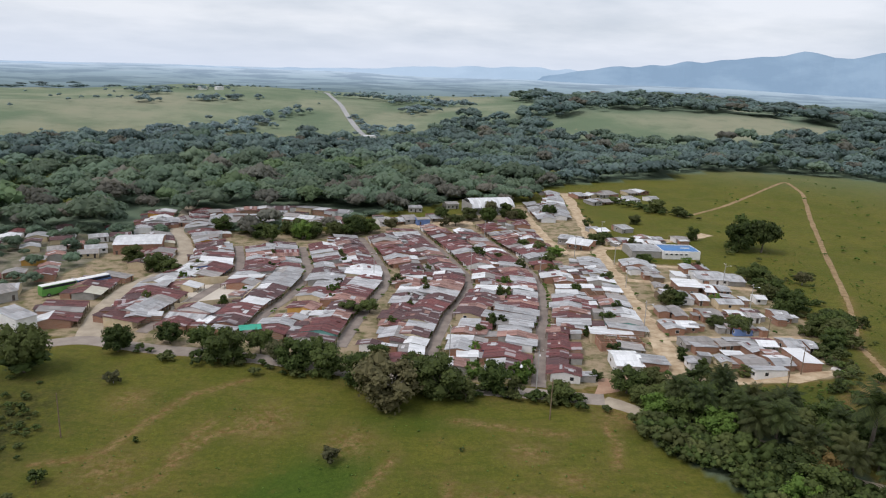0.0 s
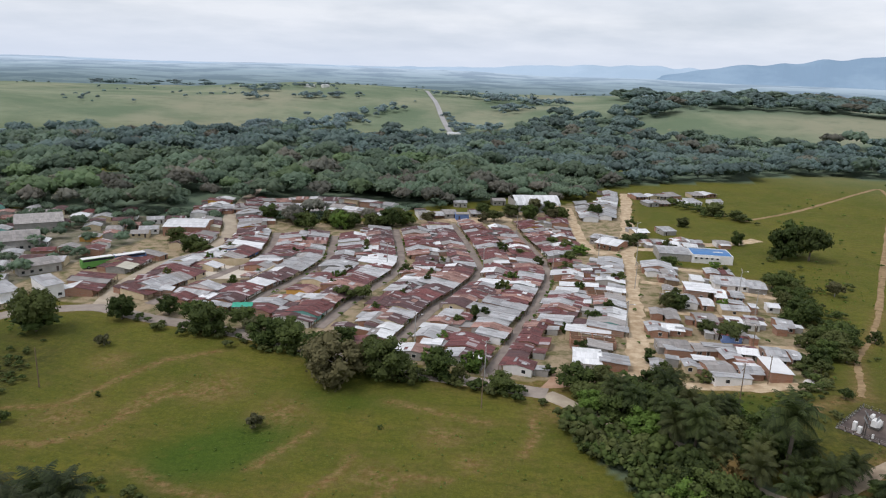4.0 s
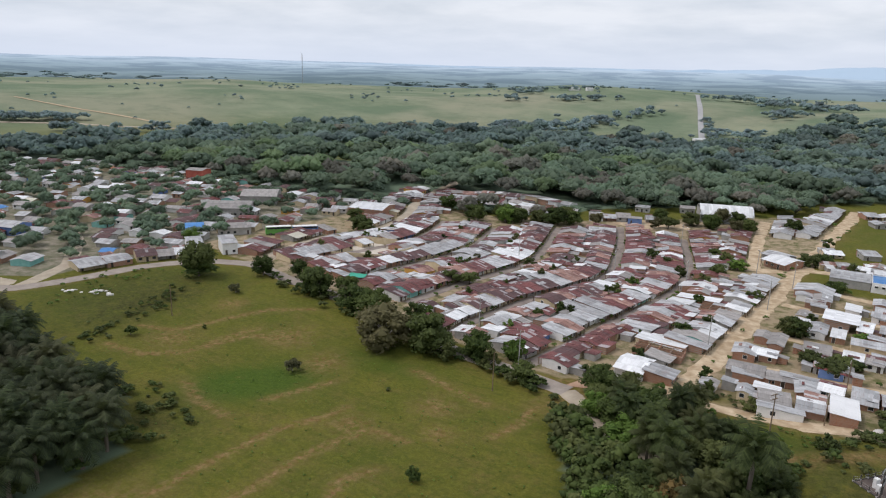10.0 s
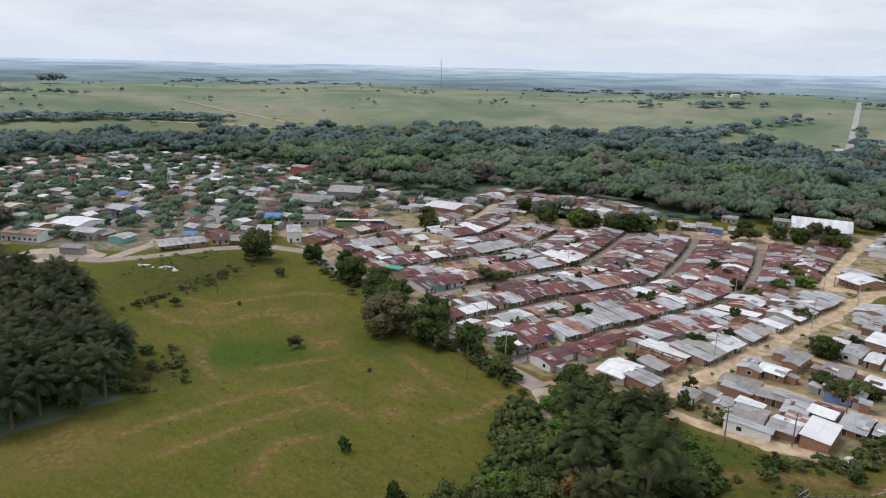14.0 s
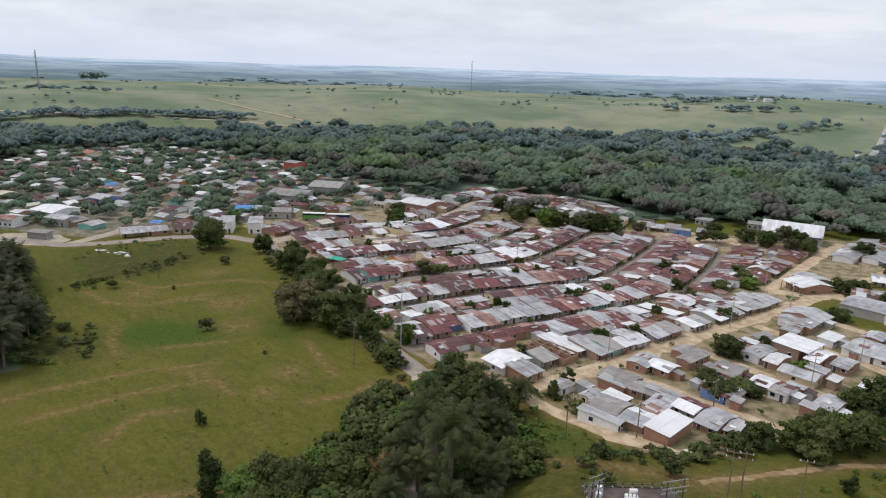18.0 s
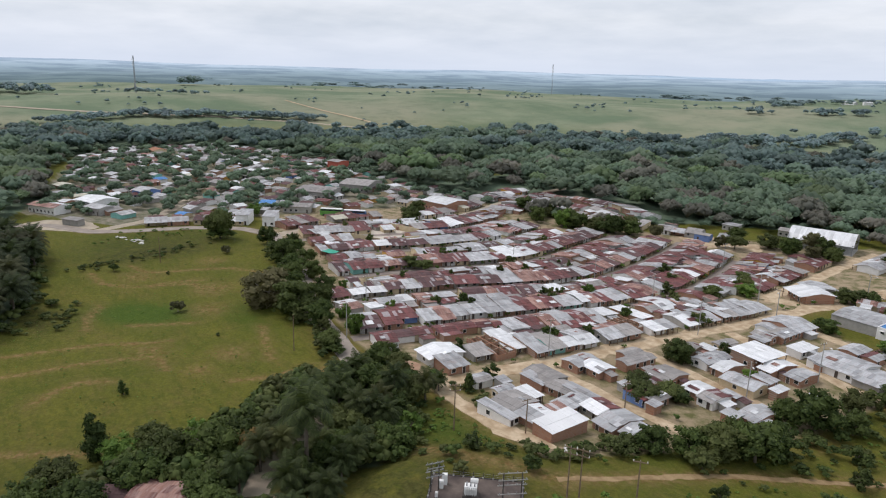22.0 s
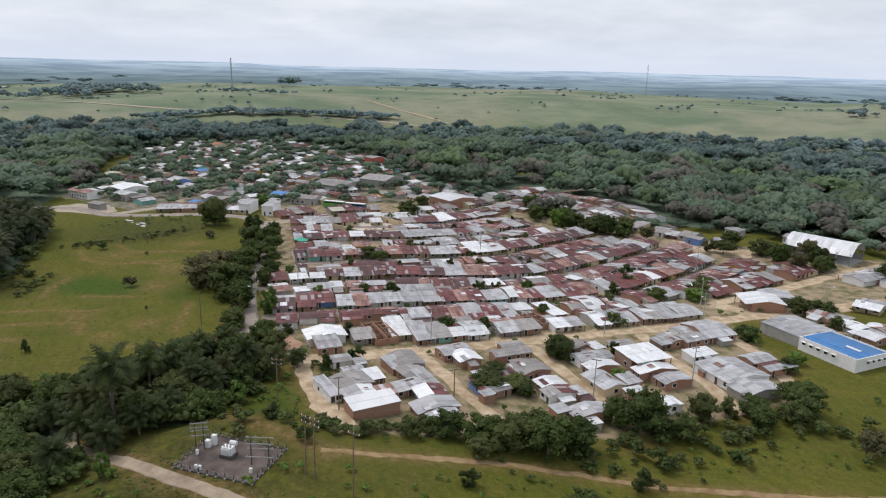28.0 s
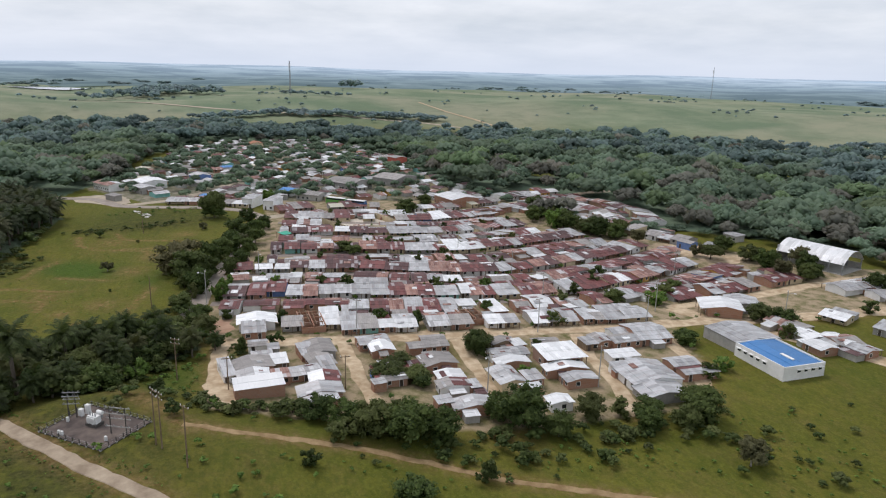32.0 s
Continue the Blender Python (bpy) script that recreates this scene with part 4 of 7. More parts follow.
# the grove beside the gravel road
for k, x, y, r, h in (("bright", 41, 118, 3.6, 5.0), ("green", 40, 122, 3.2, 5.0), ("green", 46, 115.5, 4.0, 7.0), ("green", 49, 119, 4.5, 8), ("bright", 49.5, 110, 4.0, 6.8), ("green", 55, 124, 3.8, 6.5), ("green", 59, 119, 3.4, 5.8), ("bright", 66, 118, 2.6, 4.8), ("green", 56, 96, 4.2, 7.0), ("russet", 60.3, 95.7, 3.6, 6.6), ("green", 57, 90, 4.4, 8.0),
                      ("green", 55, 84, 4.2, 7.5), ("tall", 47.5, 75.5, 3.2, 7.8), ("green", 59, 80, 4.0, 7), ("green", 62, 72, 4.2, 6.5), ("green", 58, 66, 4.0, 6.0), ("green", 52, 70, 3.4, 5.0), ("bright", 50.2, 78.4, 3.2, 5.4), ("green", 49.8, 83, 3.4, 6.0), ("bright", 53.4, 89, 3.6, 6.4), ("green", 62, 109, 4.2, 7.0), ("green", 70, 113, 3.8, 5.8), ("green", 68, 107, 3.5, 5.5), ("green", 66, 88, 3.0, 5.0), ("bright", 78, 88, 1.8, 3.6), ("green", 72.5, 98, 3.0, 6.4), ("green", 69.5, 103.4, 3.0, 6.6), ("green", 76.8, 122.8, 1.7, 3.0), ("green", 86.6, 126.1, 1.6, 2.8), ("green", 62.2, 121.3, 2.2, 3.6), ("green", 76, 100, 2.8, 4.0), ("green", 85, 85, 3.6, 5.0), ("green", 80, 74, 4.2, 6.5), ("green", 90, 80, 2.4, 3.6), ("green", 73, 66, 4.2, 6.5), ("green", 72, 86, 3.6, 5.6), ("green", 76, 87.6, 3.2, 5.2), ("green", 80.5, 88.5, 3.2, 5.0), ("green", 86.5, 89.5, 3.4, 5.2), ("green", 80, 83, 3.8, 6.0), ("green", 67, 86.5, 3.4, 5.6), ("bright", 85.7, 99.2, 1.3, 4.4), ("green", 91, 88, 3.0, 4.4), ("green", 88, 84, 3.4, 5.0), ("green", 75, 79, 3.6, 6.0)):
    tree(k, x, y, r, h * 0.86, "in the roadside grove")
for x, y, t, f in ((69.3, 100.0, 9.7, 5.8), (74.2, 95.4, 3.4, 4.0), (78.4, 99.2, 2.4, 3.6), (81.5, 93.2, 3.0, 3.8), (57, 105, 6.0, 4.8), (53, 112, 5.0, 4.2), (62, 114, 4.0, 3.8), (64, 115, 3.6, 3.6), (60, 100, 4.5, 4.0), (67, 103, 3.0, 3.4), (48, 114, 5.0, 4.0), (58, 117, 3.5, 3.6), (72, 106, 3.0, 3.2), (54, 131, 1.8, 2.6), (64, 95, 4.0, 3.8), (70, 98, 2.6, 3.2), (46, 119, 4.2, 3.8), (68, 70, 3.0, 3.4), (58.6, 98.5, 3.4, 4.0), (64.7, 98, 4.0, 3.6), (73.3, 103.5, 2.4, 3.2), (69.3, 108, 3.0, 3.4), (53.8, 108.8, 5.5, 4.0), (45, 119, 4.4, 4.0), (54.4, 121.6, 4.6, 3.8), (56.3, 126.8, 3.4, 3.4), (67.5, 91, 3.6, 3.4), (54, 106, 4.4, 4.2), (60, 112, 4.6, 3.8)):
    palm(x, y, t + 0.8, f * 0.84, "in the roadside grove")
# the oil-palm plantation
PG = random.Random(77)
GROVE = [(-12, 42), (-14, 62), (-36, 70), (-58, 71.5), (-86, 74), (-110, 64), (-116, 46), (-90, 32), (-40, 26)]
for i in range(19):
    for j in range(10):
        x, y = -120 + i * 5.9 + (j % 2) * 2.9 + PG.uniform(-1, 1), 24 + j * 5.3 + PG.uniform(-1, 1)
        if inside(np.array(x), np.array(y), GROVE):
            palm(x, y, PG.uniform(5.0, 7.5), PG.uniform(4.2, 5.2), "in the plantation", "tall oil palm with dark fronds", PLANTED)
# east side of the lanes
for k, x, y, r, h in (("green", 88, 142, 2.2, 3.0), ("green", 89, 147.5, 3.2, 4.4), ("green", 92.5, 151.5, 3.4, 5.0), ("green", 96.0, 150.5, 2.8, 3.6), ("green", 94.6, 156, 4.2, 6.2), ("green", 97.8, 160.5, 4.6, 7.0), ("green", 98, 165.5, 3.8, 5.6), ("green", 93.5, 161, 3.4, 5.2), ("green", 95.8, 180, 4.8, 7.6), ("green", 92.4, 177, 3.2, 5.0), ("green", 99.8, 184.5, 3.0, 4.6), ("green", 95.8, 192, 3.2, 4.8), ("green", 97.2, 202, 3.0, 4.0), ("green", 97.2, 211.5, 3.6, 5.0), ("green", 96, 198, 2.4, 3.4), ("green", 101, 200, 3.0, 4.2), ("green", 101.5, 207, 3.2, 4.5), ("grey", 114, 209.5, 3.0, 5.0), ("green", 63.5, 183.5, 3.4, 5.0), ("green", 109, 169, 2.2, 3.4), ("green", 103, 145, 1.6, 2.8), ("green", 112, 158, 3.4, 3.6),
                      ("green", 86.5, 135, 1.4, 2.4), ("green", 105, 176, 2.4, 3.2), ("green", 74, 162, 3.6, 3.6), ("green", 70, 165, 3.2, 3.4), ("green", 76, 167, 3.0, 3.2), ("bright", 78, 187.5, 1.8, 3.0), ("green", 69, 229, 2.6, 3.6), ("bright", 84, 228, 2.4, 3.2), ("green", 64, 134, 2.0, 2.6), ("green", 56, 136, 1.6, 3.4), ("green", 67, 195, 1.6, 3.0), ("green", 90, 160, 2.2, 3.4)):
    tree(k, x, y, r, h, "beside the small houses")
# on the grassy hill and pasture
for k, x, y, r, h in (("green", 111, 252, 6.0, 12.5), ("green", 120, 252, 6.6, 14.0), ("green", 116, 259, 6.2, 13.5), ("green", 99.5, 268, 3.0, 6.0), ("green", 100, 211, 4.6, 6.0), ("green", 102, 326, 5.4, 7.0), ("green", 110, 318, 3.8, 5.0), ("green", 84, 296, 3.4, 4.4), ("grey", -16.5, 100, 2.2, 3.2), ("green", -58, 91, 1.6, 2.6), ("green", 5, 104, 0.6, 0.9), ("green", -49, 104, 0.7, 1.1), ("grey", -62, 124, 1.8, 3.2), ("green", -33, 74, 2.0, 2.0), ("green", 27, 82, 1.3, 2.8), ("green", 130, 176, 3.0, 3.6)):
    tree(k, x, y, r, h, "on open grass")


# ---- houses ----
HR = random.Random(2024)


def slope_mesh(name, x0, x1, p0, p1, mat, axis="x", sheet=0.85, rows=2, thick=0.05):
    """A slope of overlapping sheets in one piece, from p0 (ridge: offset, height) to p1 (eave), along the axis from x0 to x1: laps step down, sheet edges ride up."""
    cols = max(1, round((x1 - x0) / sheet))
    us = []
    for c in range(cols):
        a, b = x0 + c * (x1 - x0) / cols, x0 + (c + 1) * (x1 - x0) / cols
        k = HR.uniform(0, 0.03)
        us += [(a + 0.01, 0.015 + k), (b - 0.01, k)]
    ts = []
    for r in range(rows):
        lift = 0.035 * (rows - 1 - r)
        ts += [(r / rows + 0.001, lift), ((r + 1) / rows, lift + 0.01)]
    ln = math.hypot(p1[0] - p0[0], p1[1] - p0[1])
    vs, fs, uvs = [], [], []
    nu = len(us)
    sag = HR.uniform(-0.04, 0.05)
    u0 = HR.uniform(0, 50)
    for low in (0, 1):
        for t, lift in ts:
            o, z = p0[0] + (p1[0] - p0[0]) * t, p0[1] + (p1[1] - p0[1]) * t
            for u, lu in us:
                z2 = z + lift + lu - thick * low - sag * math.sin(math.pi * (u - x0) / (x1 - x0)) * t
                vs.append((u, o, z2) if axis == "x" else (o, u, z2))
    n = nu * len(ts)
    for low in (0, 1):
        for j in range(len(ts) - 1):
            for i in range(nu - 1):
                q = [j * nu + i, j * nu + i + 1, (j + 1) * nu + i + 1, (j + 1) * nu + i]
                fs.append(tuple(k + n * low for k in (q if low else q[::-1])))
    top = len(ts) - 1
    rim = [(0, i) for i in range(nu)] + [(j, nu - 1) for j in range(1, top + 1)] + [(top, i) for i in range(nu - 2, -1, -1)] + [(j, 0) for j in range(top - 1, 0, -1)]
    for (j, i), (j2, i2) in zip(rim, rim[1:] + rim[:1]):
        fs.append((j * nu + i, j2 * nu + i2, n + j2 * nu + i2, n + j * nu + i))
    for f in fs:
        for k in f:
            k2 = k % n
            uvs.append((us[k2 % nu][0] + u0, ts[k2 // nu][0] * ln + (7.2 if p1[0] > p0[0] else 0)))
    return flat_mesh(name, vs, fs, mat, uvs)


def prism(poly, a, b, axis="x"):
    """A closed solid: an outline of (offset, height), run along the axis from a to b."""
    n = len(poly)
    vs = []
    for s in (a, b):
        vs += [(s, o, z) if axis == "x" else (o, s, z) for o, z in poly]
    fs = [tuple(range(n)), tuple(range(2 * n - 1, n - 1, -1))]
    fs += [(i, n + i, n + (i + 1) % n, (i + 1) % n) for i in range(n)]
    return vs, fs


ROOF_WORDS = {"zinc_sheet": "grey zinc", "new_zinc_sheet": "bright zinc", "white_coated_sheet": "plain white", "dull_fibre_cement_sheet": "dull grey", "rusted_sheet": "rusted red", "old_rusted_sheet": "faded rusty", "dark_rusted_sheet": "dark brown", "red_painted_sheet": "red sheet", "blue_painted_sheet": "blue sheet", "clay_roof": "clay tile", "cream_sheet": "cream sheet"}
WALL_WORDS = {"white_plaster": "white plastered", "grey_render": "grey rendered", "cream_paint": "cream painted", "turquoise_paint": "turquoise", "ochre_paint": "ochre painted", "blue_paint": "blue painted", "red_brick_wall": "bare brick", "red_paint": "red painted"}
LETTER = {"W": ZINC_WHITE, "r": RUST, "o": RUST_OLD, "d": RUST_DARK, "g": ZINC, "w": ZINC_NEW, "f": ZINC_DULL, "R": RED_SHEET, "B": BLUE_SHEET, "c": CLAY, "y": CREAM_SHEET}


BUILT = []


def opening(ob, front, ox, oz, w, h, d, axis, sign, near):
    """A window or door set in a wall of the house: the wall stands at offset d along the other axis."""
    s = sign
    z0 = oz
    proud = 0.03
    a, b = (d, d + s * proud) if s > 0 else (d + s * proud, d)
    bx = (ox - w / 2, ox + w / 2, a, b, z0, z0 + h) if axis == "x" else (a, b, ox - w / 2, ox + w / 2, z0, z0 + h)
    name = "door" if front else "window"
    p = part(name, boxes_mesh(name, [bx], DOOR if front else GLASS), ob)
    if near:
        f = 0.06
        q = 0.04
        a, b = (d + 0.001, d + q) if s > 0 else (d - q, d - 0.001)
        pieces = [(ox - w / 2 - f, ox - w / 2, z0, z0 + h + f), (ox + w / 2, ox + w / 2 + f, z0, z0 + h + f), (ox - w / 2, ox + w / 2, z0 + h, z0 + h + f)]
        if not front:
            pieces.append((ox - w / 2 - f, ox + w / 2 + f, z0 - f, z0))
        part("frame", boxes_mesh("frame", [(u0, u1, a, b, v0, v1) if axis == "x" else (a, b, u0, u1, v0, v1) for u0, u1, v0, v1 in pieces], WALL_WHITE), p)
    return p


def house(x, y, ang, w, d, h=2.7, roof=RUST, wall=WALL_WHITE, form="gable", pitch=11, over=0.45, near=False, front=-1, beside="in the village", porch=0.0, z=None, name="house", openings=True, ridge=0.0, group="houses", mix=0.0):
    """w along the street (local x), d in depth (local y); front: the side of local y on the street. form: gable (ridge along x), cross (ridge along y), shed (one slope)."""
    zz = gz(x, y) if z is None else z
    rm = roof.name
    BUILT.append((x, y))
    ob = thing(name, f"{WALL_WORDS.get(wall.name, 'painted')} {name.replace('_', ' ')} with {ROOF_WORDS.get(rm, 'sheet')} roof {beside}", name.replace("_", " "), pose(x, y, zz, 0, 0, ang), group)
    tp = math.tan(radians(pitch))
    mixed = (HR.choice([LETTER[c] for c in "ggrowf"]) if HR.random() < mix else roof)
    rows = 2 if d < 9 else 3
    if form == "shed":
        s = front
        hi, lo = h + tp * d * 0.5, h
        poly = [(-d / 2, -0.8), (d / 2, -0.8), (d / 2, hi if s < 0 else lo), (-d / 2, lo if s < 0 else hi)]
        part("wall", flat_mesh("wall", *prism(poly, -w / 2, w / 2), wall), ob)
        lo_y, hi_y = s * (d / 2 + over + porch), -s * (d / 2 + over)
        slope = (hi - lo) / d
        part("roof", slope_mesh("roof", -w / 2 - over * 0.4, w / 2 + over * 0.4, (hi_y, hi + slope * over + 0.03), (lo_y, lo - slope * (over + porch) + 0.03), roof, rows=rows), ob)
    elif form == "cross":
        rise = tp * w / 2
        k = ridge * w
        poly = [(-w / 2, -0.8), (w / 2, -0.8), (w / 2, h), (k, h + rise), (-w / 2, h)]
        part("wall", flat_mesh("wall", *prism(poly, -d / 2, d / 2, "y"), wall), ob)
        y0, y1 = -d / 2 - over - (porch if front < 0 else 0), d / 2 + over + (porch if front > 0 else 0)
        for e in (-1, 1):
            run = (w / 2 - e * k)
            part("roof", slope_mesh("roof", y0, y1, (k, h + rise + 0.04), (e * (w / 2 + over), h + 0.03 - rise / run * over), roof if e < 0 else mixed, "y", rows=rows if w > 8 else 2), ob)
    else:
        rise = tp * d / 2
        k = ridge * d
        poly = [(-d / 2, -0.8), (d / 2, -0.8), (d / 2, h), (k, h + rise), (-d / 2, h)]
        part("wall", flat_mesh("wall", *prism(poly, -w / 2, w / 2), wall), ob)
        for e in (-1, 1):
            run = d / 2 - e * k
            o = over + (porch if e == front else 0)
            part("roof", slope_mesh("roof", -w / 2 - over * 0.35, w / 2 + over * 0.35, (k, h + rise + 0.04), (e * (d / 2 + o), h + 0.03 - rise / run * o), roof if e == front else mixed, rows=rows if d > 8 else 2), ob)
    if mix > 0 and form == "gable":
        for _ in range(HR.choice((0, 1, 1, 2))):
            e, f0 = HR.choice((-1, 1)), HR.uniform(0.1, 0.55)
            f1, px = f0 + HR.uniform(0.18, 0.4), HR.uniform(-w * 0.4, w * 0.1)
            run = d / 2 - e * k
            rz = lambda f: h + rise + 0.16 - rise * f
            part("roof_patch", slope_mesh("roof_patch", px, px + HR.uniform(0.9, 2.6), (k + e * run * f0, rz(f0)), (k + e * run * f1, rz(f1)), HR.choice((ZINC_NEW, ZINC, ZINC, RUST_OLD, RUST)), rows=1), ob)
    if openings:
        fy = front * d / 2
        n = max(2, int(w / 1.9))
        slots = [(-w / 2 + (i + 0.5) * w / n) for i in range(n)]
        door_at = HR.randrange(n)
        for i, sx in enumerate(slots):
            if i == door_at:
                opening(ob, True, sx, 0.02, 0.66, min(1.45, h - 0.1), fy, "x", front, near)
            elif HR.random() < 0.75:
                opening(ob, False, sx, 0.65, HR.uniform(0.65, 0.95), min(0.75, h - 0.8), fy, "x", front, near)
        if near:
            for s in (-1, 1):
                if HR.random() < 0.6:
                    opening(ob, False, HR.uniform(-d / 4, d / 4), 0.65, 0.8, min(0.75, h - 0.8), s * w / 2, "y", s, near)
            if HR.random() < 0.5:
                opening(ob, False, HR.uniform(-w / 4, w / 4), 0.65, 0.75, min(0.7, h - 0.8), -fy, "x", -front, near)
    if porch > 0.6:
        for e in (-1, 0, 1):
            px, py = e * (w / 2 - 0.15), front * (d / 2 + porch + over * 0.6)
            top = h - tp * porch * 0.8
            part("post", boxes_mesh("post", [(px - 0.07, px + 0.07, py - 0.07, py + 0.07, -0.4, top)], TIMBER), ob)
    return ob


def open_house(x, y, ang, w, d, h, nx, ny, beside):
    """Bare brick walls and partitions with no roof yet, and a few rafters."""
    ob = thing("unfinished_house", f"roofless bare brick house with partition walls {beside}", "house", pose(x, y, gz(x, y), 0, 0, ang), "houses")
    t = 0.09
    for i in range(nx + 1):
        px = -w / 2 + i * w / nx
        part("wall", boxes_mesh("wall", [(px - t, px + t, -d / 2 + t + 0.003, d / 2 - t - 0.003, -0.8, h - 0.25 * abs(i - nx / 2))], BRICK), ob)
    for j in range(ny + 1):
        py = -d / 2 + j * d / ny
        part("wall", boxes_mesh("wall", [(-w / 2 - t, w / 2 + t, py - t, py + t, -0.8, h - 0.12 + 0.02 * j)], BRICK), ob)
    part("floor_slab", boxes_mesh("floor_slab", [(-w / 2, w / 2, -d / 2, d / 2, -0.3, 0.12)], DIRT_ROAD), ob)
    for j in range(ny * 2):
        py = -d / 2 + (j + 0.5) * d / (ny * 2)
        part("rafter", boxes_mesh("rafter", [(-w / 2, w / 2, py - 0.05, py + 0.05, h + 0.02, h + 0.12)], TIMBER), ob)
    for s in (-0.3, 0.22):
        opening(ob, s > 0, s * w, 0.7 if s < 0 else 0.02, 0.8, 0.8 if s < 0 else 1.45, -d / 2 - t, "x", -1, False)
    return ob


def wall_pick(p=None):
    return HR.choices([WALL_WHITE, WALL_GREY, WALL_CREAM, BRICK, WALL_GREEN, WALL_OCHRE, WALL_BLUE], p or [22, 18, 18, 38, 1.5, 2, 0.4])[0]


def along(pts, s):
    for (ax, ay), (bx, by) in zip(pts, pts[1:]):
        ln = math.hypot(bx - ax, by - ay)
        if s <= ln:
            return ax + (bx - ax) * s / ln, ay + (by - ay) * s / ln, math.atan2(by - ay, bx - ax)
        s -= ln
    return None


KEEP_CLEAR = [(46.5, 150.8, 6.2), (50.5, 185.5, 5.0), (40.6, 139, 7.5), (46.6, 138, 6), (-62, 178, 10)]


def row_of_houses(pts, side, letters, gap_street, depth, s0=1.0, s1=999, wmin=4.0, wmax=6.8, near=False, beside="in a terrace", brick=None, pitch=(8, 13)):
    """Terraced houses along a street line; side +1: to the left of its direction. '_' leaves a yard."""
    s, i = s0, 0
    while True:
        w = HR.uniform(wmin, wmax) * 0.9
        at = along(pts, s + w / 2)
        if at is None or s + w > s1:
            return
        letter = letters[i % len(letters)]
        i += 1
        if letter != "_" and not any(math.hypot(at[0] - math.sin(at[2]) * side * (gap_street + depth / 2) - a_, at[1] + math.cos(at[2]) * side * (gap_street + depth / 2) - b_) < c_ for a_, b_, c_ in KEEP_CLEAR):
            d = depth * HR.uniform(0.74, 1.14)
            pd = HR.uniform(0.9, 1.6) if HR.random() < 0.6 else 0.0
            d -= pd
            x, y, a = at
            off = gap_street + pd + d / 2
            hx, hy = x - math.sin(a) * side * off, y + math.cos(a) * side * off
            form = HR.choices(["gable", "shed", "cross"], [62, 30, 8])[0]
            rm = LETTER[letter] if letter != "g" or HR.random() < 0.78 else HR.choice((ZINC_NEW, ZINC_DULL))
            rm = rm if letter != "r" or HR.random() < 0.75 else HR.choice((RUST_DARK, RUST_OLD))
            if HR.random() < 0.75:
                bo = gap_street + pd + d + HR.uniform(0.8, 2.0)
                ux, uy = x - math.sin(a) * side * bo, y + math.cos(a) * side * bo
                house(ux, uy, math.degrees(a) + HR.uniform(-4, 4), w * HR.uniform(0.45, 0.9), HR.uniform(2.4, 3.4), HR.uniform(1.3, 1.5), LETTER[HR.choice("ggwofrdwrd")], HR.choice((BRICK, WALL_GREY)), "shed", HR.uniform(4, 14), 0.25, False, front=HR.choice((-1, 1)), beside="in a back yard", name="lean_to", openings=False, group="yard sheds")
            house(hx, hy, math.degrees(a) + HR.uniform(-1.2, 1.2), w - 0.06, d, HR.uniform(1.55, 1.85), rm, wall_pick(brick), form, HR.uniform(*pitch), HR.uniform(0.3, 0.55), near, front=-side, beside=beside, ridge=HR.uniform(-0.12, 0.12), porch=pd, mix=0.5)
        s += w


def placed_row(pts, side, items):
    """Terraced houses placed along a street to fit the camera's view: roof, form (s: one slope, g: gable), way along
    the line, width, setback and depth.
    """
    for letter, form, s, w, front, d in items:
        x, y, a = along(pts, s)
        off = front + d / 2
        hx, hy = x - math.sin(a) * side * off, y + math.cos(a) * side * off
        rm = LETTER[letter]
        if letter == "g" and HR.random() < 0.2:
            rm = ZINC_NEW
        elif letter == "r" and HR.random() < 0.15:
            rm = RUST_DARK
        near = hx > 0
        high = HR.uniform(1.55, 1.8)
        if form == "s":
            house(hx, hy, math.degrees(a) + HR.uniform(-0.8, 0.8), w + 0.1, d, high, rm, wall_pick(), "shed", HR.uniform(5, 9), 0.35, near, front=-side, beside="in a terrace", porch=HR.uniform(0.5, 1.0))
        else:
            house(hx, hy, math.degrees(a) + HR.uniform(-0.8, 0.8), w + 0.1, d, high, rm, wall_pick(), "gable", HR.uniform(7, 11), 0.35, near, front=-side, beside="in a terrace", ridge=HR.uniform(-0.12, 0.12), porch=HR.uniform(0.4, 1.0), mix=0.35)
        if d < 8.5 and HR.random() < 0.85:
            bo = front + d + HR.uniform(1.2, 2.2)
            ux, uy = x - math.sin(a) * side * bo, y + math.cos(a) * side * bo
            house(ux, uy, math.degrees(a) + HR.uniform(-4, 4), w * HR.uniform(0.5, 0.95), HR.uniform(2.2, 3.6), HR.uniform(1.3, 1.5), LETTER[HR.choice("ggwofrdrd")], HR.choice((BRICK, WALL_GREY)), "shed", HR.uniform(4, 12), 0.25, False, front=HR.choice((-1, 1)), beside="in a back yard", name="lean_to", openings=False, group="yard sheds")


